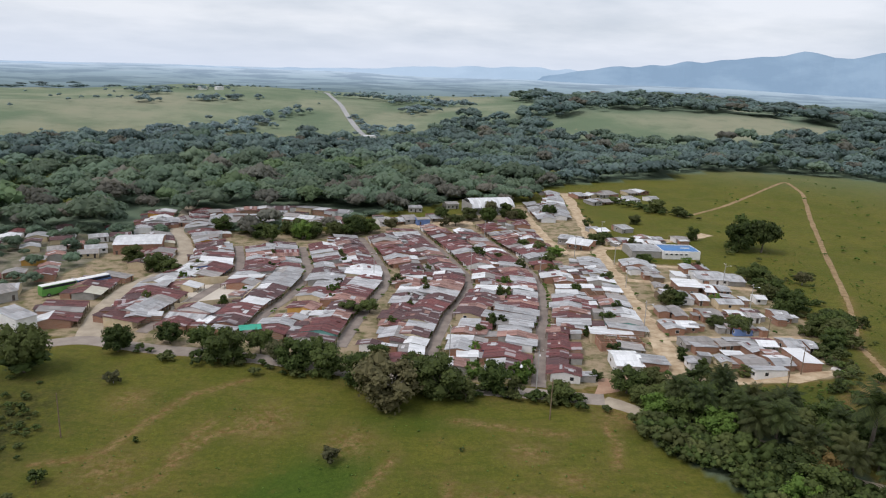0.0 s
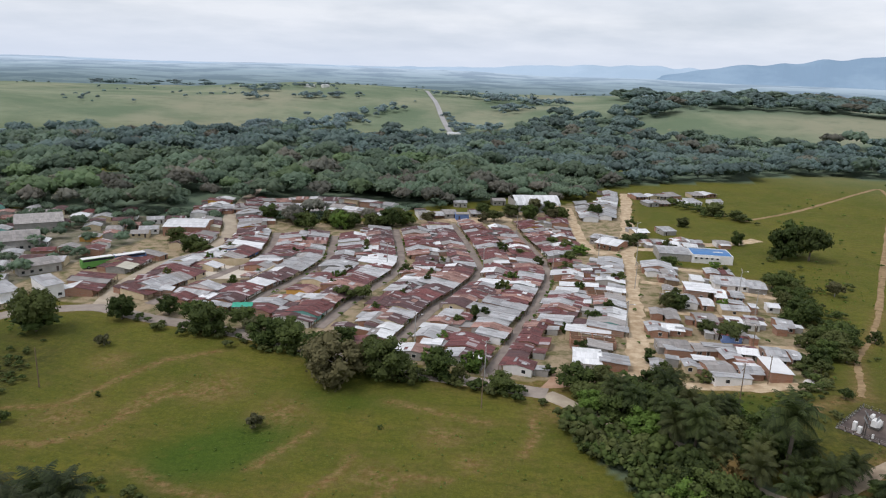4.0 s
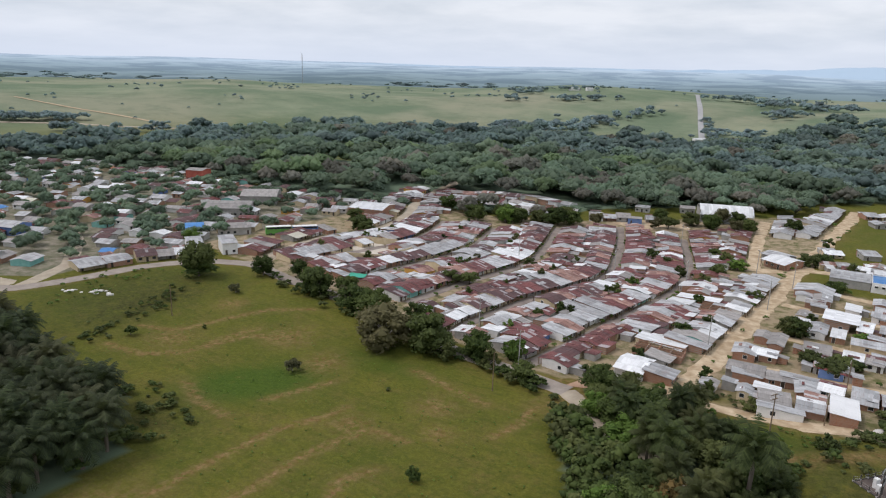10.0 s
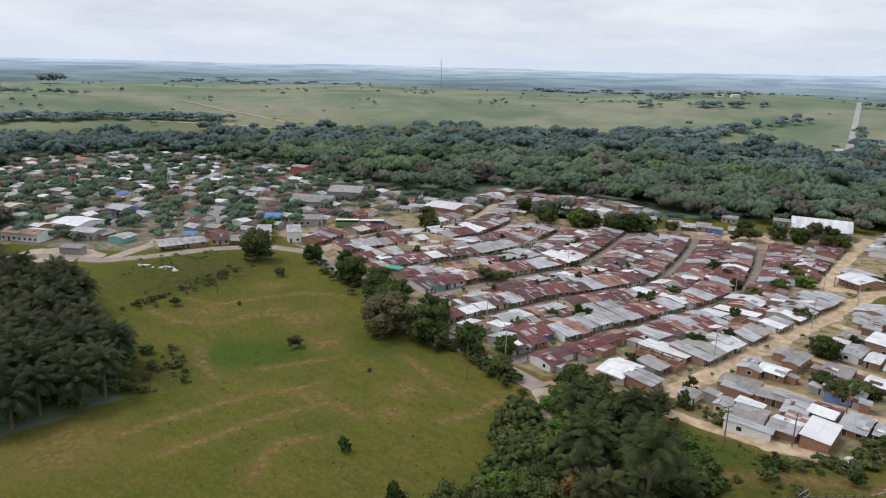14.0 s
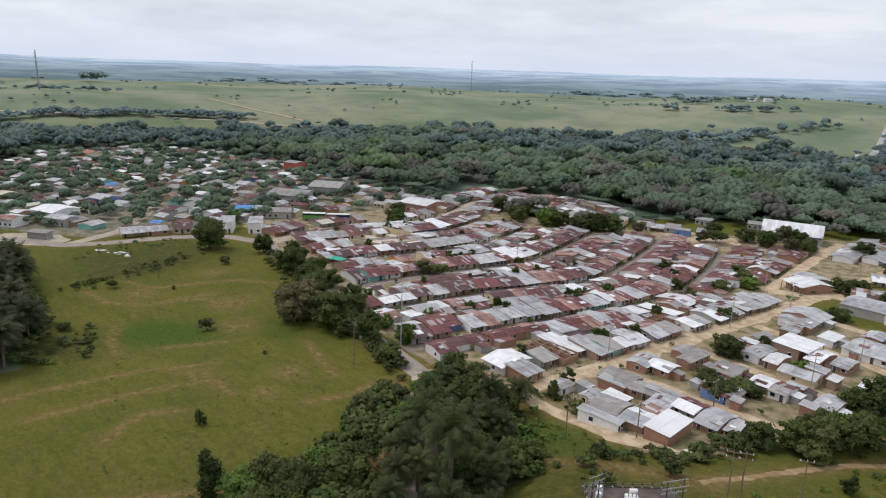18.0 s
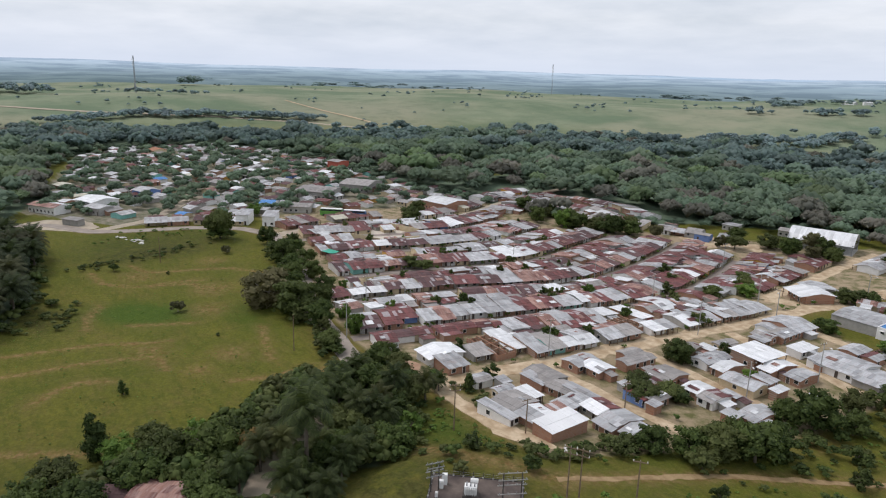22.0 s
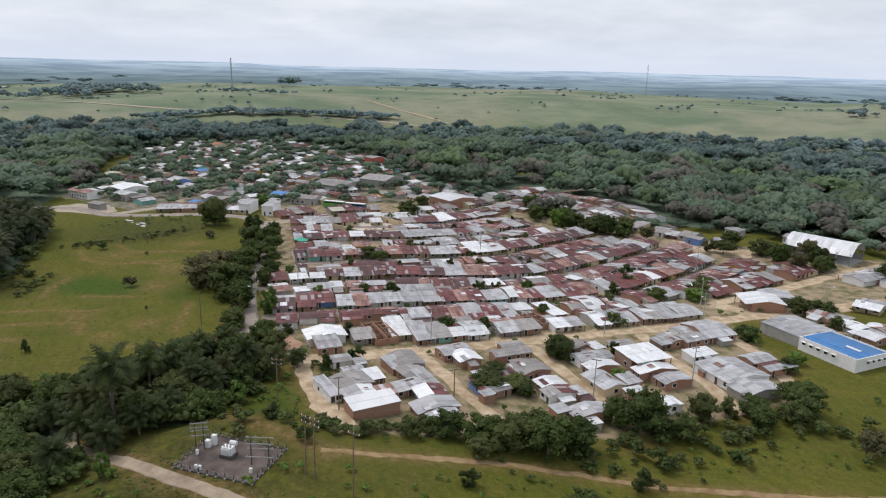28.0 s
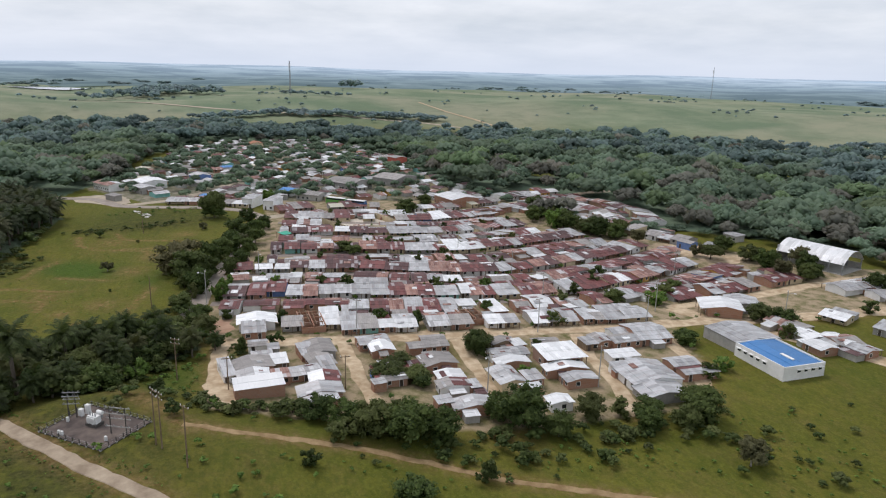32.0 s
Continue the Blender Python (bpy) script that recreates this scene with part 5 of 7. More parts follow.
# main block rows, from the dirt road westwards
placed_row(MAIN, 1, [("f", "s", 15.5, 4.5, 6.4, 4.4), ("w", "s", 23.7, 4.2, 6.8, 9.3), ("g", "s", 27.8, 3.7, 2.9, 8.4), ("f", "g", 31.7, 4.1, 2.9, 8.3), ("w", "s", 35.7, 3.7, 2.9, 3.6), ("w", "g", 40.1, 4.7, 2.9, 7.0), ("g", "g", 47.5, 4.9, 2.9, 7.3), ("f", "s", 52.8, 4.9, 2.9, 4.4), ("w", "s", 60.7, 4.1, 2.9, 4.1)])
placed_row(MAIN, 1, [("g", "s", 64.5, 3.2, 2.9, 3.6), ("g", "g", 71.4, 3.7, 2.9, 7.2), ("g", "s", 74.9, 3.3, 2.9, 5.8), ("g", "g", 78.9, 3.4, 2.9, 7.5), ("g", "s", 83.3, 2.6, 2.9, 5.4), ("f", "g", 86.0, 2.6, 2.9, 5.9), ("g", "s", 90.2, 5.2, 2.9, 7.2), ("g", "g", 96.2, 6.5, 2.9, 6.9)])
placed_row(ST1, -1, [("r", "g", 10.6, 3.9, 2.1, 3.6), ("r", "g", 14.8, 4.2, 2.1, 3.6), ("r", "g", 20.4, 5.0, 2.1, 4.0), ("r", "g", 25.4, 4.4, 2.1, 3.7), ("o", "g", 29.6, 3.7, 2.1, 4.1), ("o", "g", 32.4, 1.9, 2.9, 5.1), ("g", "s", 35.7, 4.5, 4.3, 7.3), ("r", "g", 40.7, 4.3, 3.1, 6.3), ("o", "g", 44.6, 3.2, 3.3, 8.7), ("g", "g", 48.7, 4.3, 2.5, 8.0)])
placed_row(ST1, -1, [("r", "g", 52.8, 3.7, 3.7, 9.0), ("g", "g", 57.1, 3.7, 3.3, 7.8), ("w", "s", 61.6, 4.3, 4.7, 5.2), ("g", "s", 67.2, 3.9, 5.0, 10), ("o", "g", 74.8, 3.8, 5.6, 5.3), ("g", "g", 80.4, 5.4, 2.1, 8.7), ("r", "g", 84.9, 2.8, 2.6, 7.6), ("g", "g", 87.9, 3.1, 7.6, 6.2), ("r", "g", 96.6, 4.2, 2.2, 7.2)])
placed_row(ST1, 1, [("r", "g", 10.5, 4.2, 2.5, 9.6), ("r", "g", 14.9, 4.6, 5.3, 7.5), ("g", "s", 19.9, 4.0, 2.1, 5.9), ("o", "g", 23.8, 3.6, 2.1, 8.1), ("g", "g", 27.9, 3.9, 3.4, 6.9), ("g", "s", 32.0, 4.1, 3.0, 4.9), ("g", "s", 36.6, 4.8, 2.7, 9.4), ("g", "s", 41.4, 4.5, 2.1, 9.9), ("r", "g", 45.7, 4.1, 2.1, 9.4), ("o", "g", 49.6, 2.8, 2.1, 7.0)])
placed_row(ST1, 1, [("r", "g", 53.3, 4.3, 2.1, 8.2), ("g", "s", 58.7, 6.1, 2.1, 5.8), ("g", "g", 63.8, 2.4, 3.3, 7.0), ("o", "g", 66.8, 3.6, 2.1, 6.9), ("r", "g", 70.2, 3.1, 2.1, 7.1), ("g", "s", 75.3, 5.8, 2.1, 6.3), ("r", "g", 81.8, 5.1, 2.1, 7.9), ("o", "g", 87.3, 5.4, 2.1, 8.5), ("g", "s", 95.6, 4.8, 2.9, 6.3)])
placed_row(ST2, -1, [("w", "s", 10.2, 3.6, 6.8, 3.6), ("g", "g", 16.3, 6.7, 4.3, 4.7), ("o", "g", 25.4, 4.3, 3.9, 4.8), ("g", "s", 30.8, 5.7, 5.4, 3.6), ("r", "g", 40.2, 5.9, 2.6, 6.6), ("o", "g", 44.8, 3.2, 2.5, 6.1), ("r", "g", 49.6, 5.2, 2.1, 7.4), ("d", "g", 54.4, 4.1, 2.1, 7.5)])
placed_row(ST2, -1, [("r", "g", 58.7, 4.3, 2.1, 6.6), ("g", "s", 63.7, 5.0, 3.6, 6.2), ("g", "g", 68.0, 3.6, 4.8, 4.9), ("r", "g", 72.0, 3.1, 3.8, 5.0), ("g", "g", 77.1, 5.7, 2.1, 5.9), ("r", "g", 82.2, 4.5, 2.1, 5.1), ("w", "s", 86.6, 3.4, 6.3, 3.6)])
placed_row(ST2, 1, [("w", "g", 11.5, 4.7, 2.1, 4.4), ("w", "g", 16.3, 4.1, 2.1, 3.9), ("r", "g", 20.9, 4.9, 2.1, 8.4), ("g", "s", 25.8, 4.5, 2.1, 5.4), ("d", "g", 30.1, 3.6, 2.1, 8.5), ("r", "g", 34.7, 5.6, 2.1, 8.0), ("r", "g", 41.3, 6.8, 2.1, 7.1), ("d", "g", 48.2, 6.7, 2.1, 6.8)])
placed_row(ST2, 1, [("g", "s", 54.8, 6.4, 2.1, 9.6), ("o", "g", 61.2, 6.0, 2.1, 9.5), ("o", "g", 66.2, 2.9, 2.4, 9.4), ("r", "g", 71.2, 7.1, 2.1, 8.3), ("d", "g", 77.2, 3.7, 2.6, 8.1), ("g", "s", 82.6, 5.4, 2.3, 5.9), ("r", "g", 89.3, 5.3, 2.3, 6.2)])
placed_row(ST3, -1, [("d", "g", 0.0, 2.8, 4.7, 4.7), ("g", "g", 7.3, 6.8, 8.9, 5.7), ("o", "g", 13.5, 4.6, 7.2, 4.1), ("d", "g", 19.4, 6.3, 6.5, 5.4), ("r", "g", 25.4, 5.7, 8.0, 5.4), ("g", "s", 31.8, 6.2, 6.6, 3.9), ("r", "g", 36.6, 3.2, 6.4, 5.7)])
placed_row(ST3, -1, [("g", "g", 39.9, 3.3, 6.2, 7.0), ("w", "s", 43.9, 3.7, 6.4, 5.3), ("g", "g", 47.1, 2.4, 6.4, 5.0), ("o", "g", 51.1, 5.6, 3.5, 7.0), ("g", "s", 55.6, 3.2, 6.4, 5.8), ("r", "g", 61.3, 5.2, 5.1, 5.8), ("d", "g", 67.2, 6.5, 6.1, 6.2)])
placed_row(ST3, 1, [("r", "g", 0.6, 3.1, 2.1, 9.4), ("r", "g", 5.6, 4.6, 2.1, 8.0), ("r", "g", 10.9, 4.8, 2.1, 6.9), ("o", "g", 15.8, 4.8, 2.1, 6.3), ("d", "g", 22.3, 7.8, 2.1, 6.4), ("o", "g", 29.3, 5.3, 2.1, 10)])
placed_row(ST3, 1, [("r", "g", 34.1, 4.0, 2.1, 7.3), ("r", "g", 38.5, 4.5, 2.1, 8.6), ("g", "s", 46.0, 9.9, 2.1, 7.0), ("r", "g", 53.1, 3.4, 2.1, 6.0), ("w", "s", 58.7, 5.7, 2.1, 9.9), ("g", "g", 65.8, 6.9, 2.1, 8.4)])
placed_row(ST4, -1, [("r", "g", 1.5, 4.5, 3.5, 6.8), ("g", "g", 6.8, 4.1, 3.4, 6.9), ("o", "g", 10.8, 3.7, 5.4, 6.8), ("w", "s", 14.6, 3.7, 10.8, 4.7), ("r", "g", 20.4, 5.6, 5.7, 7.0), ("g", "g", 29.2, 2.9, 4.0, 7.9)])
placed_row(ST4, -1, [("r", "g", 33.4, 5.4, 4.0, 8.0), ("g", "s", 40.2, 6.9, 5.9, 6.0), ("g", "g", 47.4, 7.3, 2.4, 9.7), ("d", "g", 56.3, 5.7, 2.1, 5.8), ("g", "g", 62.1, 5.9, 2.1, 5.4)])
placed_row(ST4, 1, [("g", "s", 0.6, 2.7, 2.1, 4.6), ("d", "g", 5.6, 5.6, 2.1, 6.4), ("r", "g", 12.9, 8.5, 2.1, 7.3), ("w", "s", 20.2, 5.0, 2.1, 4.8), ("d", "g", 25.8, 6.2, 2.1, 8.2)])
placed_row(ST4, 1, [("d", "g", 32.6, 7.2, 2.1, 7.5), ("g", "s", 43.0, 12.0, 2.1, 6.8), ("g", "g", 52.8, 7.3, 2.1, 8.4), ("r", "g", 62.0, 5.8, 3.5, 7.8)])
# their southern ends
placed_row(ST1, 1, [("r", "g", 5.2, 5.2, 2.1, 9.0)])
placed_row(ST1, -1, [("r", "g", 5.8, 4.4, 2.3, 6.0)])
placed_row(ST2, -1, [("g", "g", 5.0, 4.6, 2.4, 6.0), ("w", "s", 20.6, 3.0, 4.0, 4.6)])
placed_row(ST2, 1, [("r", "g", 6.0, 5.0, 2.2, 7.0)])
# their northern ends
row_of_houses(ST1, -1, "grrgrro", 2.25, 8.6, 102, 150)
row_of_houses(ST1, 1, "rrrgrrogrrg", 2.25, 8.4, 99, 150, 4.2, 6.6, True)
row_of_houses(ST2, -1, "rrrgrrrrgrrorg", 2.25, 8.4, 90, 150)
row_of_houses(ST2, 1, "rrogrrrdgro", 2.25, 8.8, 93, 150)
row_of_houses(ST3, -1, "rgrrrrgr_r", 2.25, 8.8, 72, 116)
row_of_houses(ST3, 1, "rrgrrddrg", 2.25, 9.6, 70, 116)
row_of_houses(ST4, -1, "rggrrr_d", 2.25, 9.2, 66, 96)
row_of_houses(ST4, 1, "g_rrgd", 2.25, 9.2, 66, 96)
row_of_houses(ST5, -1, "rgr____rggrdrrg", 2.25, 9.2, 2, 96)
row_of_houses(ST5, 1, "rgggrdg__grrwgd", 2.25, 9.6, 2, 96)
row_of_houses(NW_ROAD, -1, "g_rdrgfgr_gg", 3.4, 9.0, 8, 150)
row_of_houses(NW_ROAD, 1, "rgr_yrrf__dgg", 3.4, 9.0, 8, 150)
row_of_houses([(-60, 262), (-30, 272), (0, 285)], 1, "fgf_gdf_", 3, 9, 0, 70)
row_of_houses([(-102, 262), (-60, 270)], 1, "f_gdf_g", 3, 9, 0, 60)
row_of_houses(SOUTH, 1, "_ggdfwwgg_rd", 4.6, 8.0, 48, 92, 5.5, 8.5, False, "by the concrete road")
row_of_houses(NROAD, -1, "gwgggfgggg", 3.6, 8.0, 52, 130, 6, 8, False, "by the street")
row_of_houses(MAIN, 1, "gggfgwgg", 4.6, 8.0, 168, 244, 6, 8, False, "by the street")
row_of_houses([(72, 352), (112, 372)], 1, "gwgg_gw", 3, 7, 0, 70, 6, 8.5, False, "below the hill")
row_of_houses([(76, 335), (112, 352)], 1, "gg_wg_g", 3, 7, 0, 60, 6, 8, False, "below the hill")
row_of_houses(NROAD, 1, "rr_grrg_", 3.0, 7.5, 6, 62)
row_of_houses([(34, 236), (24, 258), (14, 280)], -1, "rgr_rrgr", 0.5, 7.5, 2, 50)
row_of_houses([(36, 330), (40, 300)], 1, "gg_fg", 3.0, 7.0, 0, 30)
row_of_houses([(56, 262), (72, 268), (92, 272)], -1, "gf_wg_g", 4.0, 6.0, 4, 40, 5, 7, True, "near the hill")
row_of_houses([(62, 268), (90, 280)], 1, "w_g_fg", 3.0, 6.0, 2, 30, 5, 7, True, "near the hill")
row_of_houses([(-106, 284), (-84, 297), (-60, 302), (-38, 297)], -1, "rgdfgwrdgg", 1.0, 8.5, 0, 80, 5.5, 8, False, "below the woods")
row_of_houses([(-112, 272), (-90, 283), (-64, 289), (-40, 284)], -1, "gdr_gfwr_d", 1.0, 8.0, 0, 80, 5.5, 8, False, "below the woods")


# small houses on the lanes east of the dirt road: roof, form (x, y: ridge along that axis; s: one slope), centre, size along x and y, turn
def lane_houses(items):
    for letter, form, x, y, sx, sy, turn in items:
        turn = 0.35 * turn
        wall = HR.choices([BRICK, WALL_GREY, WALL_WHITE, WALL_CREAM, TIMBER], [50, 20, 16, 8, 6])[0]
        if letter == "R":
            wall = WALL_BLUE
        high = HR.uniform(1.55, 1.85)
        if letter == "W":
            wall, high = BRICK, 2.2
        if form == "x":
            house(x, y, turn, max(sx - 0.5, 2.2), max(sy - 0.5, 2.2), high, LETTER[letter], wall, "gable", HR.uniform(8, 12), 0.4, True, HR.choice((-1, 1)), "beside a dirt lane", ridge=HR.uniform(-0.08, 0.08), mix=0.25)
        elif form == "y":
            house(x, y, turn + 90, max(sy - 0.5, 2.2), max(sx - 0.5, 2.2), high, LETTER[letter], wall, "gable", HR.uniform(8, 12), 0.4, True, -1, "beside a dirt lane", ridge=HR.uniform(-0.08, 0.08), mix=0.25)
        else:
            house(x, y, turn + 90, max(sy - 0.4, 1.4), max(sx - 0.5, 1.6), high, LETTER[letter], wall, "shed", HR.uniform(4, 7), 0.3, sx > 4, -1, "beside a dirt lane", openings=sx > 3 and letter != "W")
        if HR.random() < 0.4:
            px, py = x + HR.choice((-1, 1)) * (sx / 2 + 0.8), y + HR.uniform(-0.3, 0.3) * sy
            house(px, py, 90, HR.uniform(1.6, 3.0), HR.uniform(1.4, 2.0), HR.uniform(1.25, 1.4), LETTER[HR.choice("gfowdr")], HR.choice((BRICK, WALL_GREY, TIMBER)), "shed", HR.uniform(4, 10), 0.25, False, -1, "beside a small house", name="lean_to", openings=False, group="yard sheds")


lane_houses([("g", "s", 68.7, 133.4, 7.8, 2.5, 31), ("f", "x", 67.0, 138.1, 5.9, 6.8, 29), ("w", "s", 65.1, 142.8, 4.8, 3.5, 9), ("g", "y", 61.8, 139.8, 2.8, 4.4, 9), ("w", "x", 72.9, 138.1, 5.0, 5.6, 13), ("W", "s", 78.0, 138.8, 4.6, 8.6, 15), ("f", "y", 55.4, 139.2, 3.3, 4.2, 1), ("g", "s", 58.6, 142.1, 2.9, 2.6, 2), ("g", "s", 60.6, 148.3, 5.8, 3.4, 26), ("f", "x", 59.9, 151.0, 7.5, 5.4, 14), ("f", "x", 66.7, 150.4, 6.4, 4.7, 34), ("g", "y", 71.4, 146.9, 4.1, 6.3, 27), ("w", "x", 75.3, 150.1, 4.9, 5.3, -3), ("g", "x", 80.7, 148.8, 4.7, 7.7, 5), ("g", "x", 84.5, 148.7, 2.7, 5.5, 12), ("g", "s", 70.5, 151.4, 8.9, 2.9, 23), ("o", "s", 73.2, 142.6, 3.7, 3.5, 13)])
lane_houses([("g", "y", 57.7, 162.1, 4.8, 6.9, 14), ("w", "x", 61.5, 163.1, 5.6, 4.9, 6), ("f", "y", 59.2, 174.5, 3.3, 5.6, -2), ("f", "y", 62.6, 172.6, 3.4, 8.8, 0), ("R", "s", 74.4, 159.7, 4.9, 1.5, 10), ("o", "x", 72.8, 162.9, 4.3, 4.7, 15), ("r", "s", 72.2, 166.6, 3.0, 4.2, 14), ("f", "y", 76.6, 162.4, 3.2, 5.1, 15), ("g", "s", 79.0, 159.3, 1.9, 2.8, 27), ("w", "s", 69.7, 171.1, 2.8, 4.0, 16), ("f", "x", 70.6, 172.4, 5.9, 6.8, 15), ("w", "x", 77.5, 172.9, 4.4, 5.1, 2), ("f", "x", 81.5, 172.3, 3.8, 6.0, 2), ("g", "s", 82.3, 175.9, 3.3, 2.4, 10), ("g", "x", 89.5, 173.4, 4.4, 7.4, -5), ("g", "s", 87.6, 168.8, 2.9, 3.3, 15)])
lane_houses([("f", "x", 63.7, 188.5, 3.5, 5.4, 14), ("w", "s", 65.4, 191.1, 3.5, 3.2, 22), ("f", "y", 64.9, 197.6, 2.7, 6.1, -11), ("g", "y", 69.1, 187.7, 4.3, 8.3, 2), ("w", "x", 73.6, 186.7, 3.5, 6.9, 2), ("g", "x", 79.9, 183.0, 7.6, 5.2, 10), ("g", "s", 81.3, 187.6, 4.1, 3.8, 12), ("w", "s", 85.4, 185.7, 1.9, 4.2, 5), ("w", "x", 78.7, 195.6, 3.7, 8.5, -9), ("g", "x", 83.3, 196.4, 3.9, 6.6, 0), ("w", "x", 91.0, 188.6, 3.6, 4.4, -5)])
lane_houses([("g", "s", 67.4, 206.5, 4.0, 3.4, 14), ("f", "x", 66.3, 210.1, 5.2, 4.2, 8), ("g", "y", 67.5, 214.9, 4.5, 7.5, 9), ("g", "y", 62.7, 216.9, 4.1, 6.0, 15), ("g", "y", 64.7, 222.0, 9.6, 8.4, -5), ("w", "s", 75.1, 210.2, 3.8, 6.7, 0)])
lane_houses([("g", "x", 84.4, 209.8, 9.6, 10.4, 0), ("g", "x", 91.4, 208.6, 5.6, 9.0, 0), ("g", "y", 81.2, 219.8, 4.2, 6.6, 0), ("g", "y", 85.6, 220.4, 3.4, 8.0, 0), ("g", "s", 80.2, 207.0, 2.0, 5.0, 0)])
lane_houses([("w", "x", 73.8, 257.6, 6.4, 5.6, -4), ("w", "x", 80.2, 255.0, 5.4, 5.2, 10), ("f", "y", 78.6, 262.6, 5.6, 6.8, -10)])

# the large detached house with a bright roof and its grey annex
house(40.8, 139.4, 0, 5.8, 7.6, 2.0, ZINC_NEW, WALL_WHITE, "gable", 10, 0.6, True, 1, "on a grass plot")
house(46.4, 138.6, 90, 4.8, 5.4, 1.8, ZINC, BRICK, "shed", 8, 0.5, True, -1, "on a grass plot")
open_house(42.4, 151.0, 3, 10.0, 5.0, 2.0, 4, 2, "by the dirt road")
open_house(45.6, 187.4, 4, 7.0, 4.8, 1.9, 3, 2, "by the dirt road")
# brick house in the fork of the dirt streets
house(52.6, 251.5, -28, 8.5, 8.0, 2.6, ZINC_NEW, BRICK, "gable", 9, 0.6, True, -1, "in a street fork", porch=1.2)
house(50.0, 259.5, -28, 8.0, 7.0, 2.4, ZINC, WALL_GREY, "gable", 9, 0.6, True, -1, "beside a brick house")
# veranda house with brick arches
house(72.6, 197.0, 90, 8.4, 5.4, 2.6, ZINC_NEW, BRICK, "shed", 3, 0.6, True, -1, "beside a dirt lane", porch=1.4)


# ---- warehouse with a blue roof ----
def blue_warehouse():
    cx, cy, ang = 84.3, 240.4, 2.5
    w, d, h = 13.2, 10.2, 2.5
    ob = thing("warehouse", "white walled warehouse with a bright blue sheet roof", "warehouse", pose(cx, cy, gz(cx, cy), 0, 0, ang))
    t = 0.18
    for y0, y1 in ((-d / 2, -d / 2 + t), (d / 2 - t, d / 2)):
        part("wall", boxes_mesh("wall", [(-w / 2, w / 2, y0, y1, -0.8, h + 0.45)], WALL_WHITE), ob)
    for x0, x1 in ((-w / 2, -w / 2 + t), (w / 2 - t, w / 2)):
        part("wall", boxes_mesh("wall", [(x0, x1, -d / 2 + t + 0.003, d / 2 - t - 0.003, -0.8, h + 0.44)], WALL_WHITE), ob)
    part("roof", slope_mesh("roof", -w / 2 + t, w / 2 - t, (0, h + 0.42), (-d / 2 + t, h + 0.10), BLUE_SHEET, rows=2, sheet=1.0), ob)
    part("roof", slope_mesh("roof", -w / 2 + t, w / 2 - t, (0, h + 0.42), (d / 2 - t, h + 0.10), BLUE_SHEET, rows=2, sheet=1.0), ob)
    part("roof_light", boxes_mesh("roof_light", [(1.0, 4.2, -0.9, -0.2, h + 0.45, h + 0.62)], WHITE_METAL), ob, "white raised roof light")
    for i in range(5):
        px = -w / 2 + 1.2 + i * 1.75
        win = part("window", boxes_mesh("window", [(px - 0.4, px + 0.4, -d / 2 - 0.03, -d / 2, 1.5, 2.05)], GLASS), ob)
        part("hood", boxes_mesh("hood", [(px - 0.6, px + 0.6, -d / 2 - 0.45, -d / 2 - 0.002, 2.12, 2.22)], WHITE_METAL), win)
    for i in range(4):
        py = d / 2 - 1.2 - i * 1.75
        win = part("window", boxes_mesh("window", [(w / 2, w / 2 + 0.03, py - 0.4, py + 0.4, 1.5, 2.05)], GLASS), ob)
        part("hood", boxes_mesh("hood", [(w / 2 + 0.002, w / 2 + 0.45, py - 0.6, py + 0.6, 2.12, 2.22)], WHITE_METAL), win)


blue_warehouse()
house(72.1, 241.3, 3, 10.6, 11.2, 2.5, ZINC, WALL_GREY, "gable", 6, 0.2, True, -1, "joined to a warehouse", name="storehouse", openings=False)


# ---- sports hall with a barrel roof ----
def barrel_hall():
    cx, cy, ang = 21.0, 311.5, 20.0
    L, W, H0, rise = 21.0, 13.0, 3.2, 3.4
    ob = thing("sports_hall", "open-sided hall with a pale barrel-vaulted sheet roof", "hall", pose(cx, cy, gz(cx, cy), 0, 0, ang))
    n = 14
    arc = [(-W / 2 + W * i / n, H0 + rise * math.sin(math.pi * i / n) ** 0.8) for i in range(n + 1)]
    for c in range(12):
        x0, x1 = -L / 2 + c * L / 12, -L / 2 + (c + 1) * L / 12 + 0.02
        vs, fs, uv = [], [], []
        for i, (o, z) in enumerate(arc):
            lift = 0.01 * (c % 2)
            vs += [(x0, o, z + lift), (x1, o, z + lift), (x0, o, z + lift - 0.05), (x1, o, z + lift - 0.05)]
            if i:
                b = (i - 1) * 4
                for f in ((b, b + 1, b + 5, b + 4), (b + 2, b + 6, b + 7, b + 3), (b, b + 4, b + 6, b + 2), (b + 1, b + 3, b + 7, b + 5)):
                    fs.append(f)
                    uv += [(vs[j][0], vs[j][1]) for j in f]
        part("roof_sheet", flat_mesh("roof_sheet", vs, fs, ZINC_NEW, uv), ob)
    for k in range(6):
        x = -L / 2 + 0.4 + k * (L - 0.8) / 5
        for s in (-1, 1):
            part("column", boxes_mesh("column", [(x - 0.15, x + 0.15, s * (W / 2 - 0.3) - 0.15, s * (W / 2 - 0.3) + 0.15, -0.5, H0 + 0.6)], STEEL), ob)
    part("wall", boxes_mesh("wall", [(-L / 2 + 0.6, L / 2 - 0.6, W / 2 - 0.12, W / 2, -0.5, 2.0)], WALL_GREY), ob)
    part("wall", boxes_mesh("wall", [(-L / 2, -L / 2 + 0.2, -W / 2 + 0.5, W / 2 - 0.5, -0.5, H0 + 1.8)], WALL_GREY), ob)
    part("floor_slab", boxes_mesh("floor_slab", [(-L / 2, L / 2, -W / 2, W / 2, -0.5, 0.12)], CONCRETE), ob)


barrel_hall()


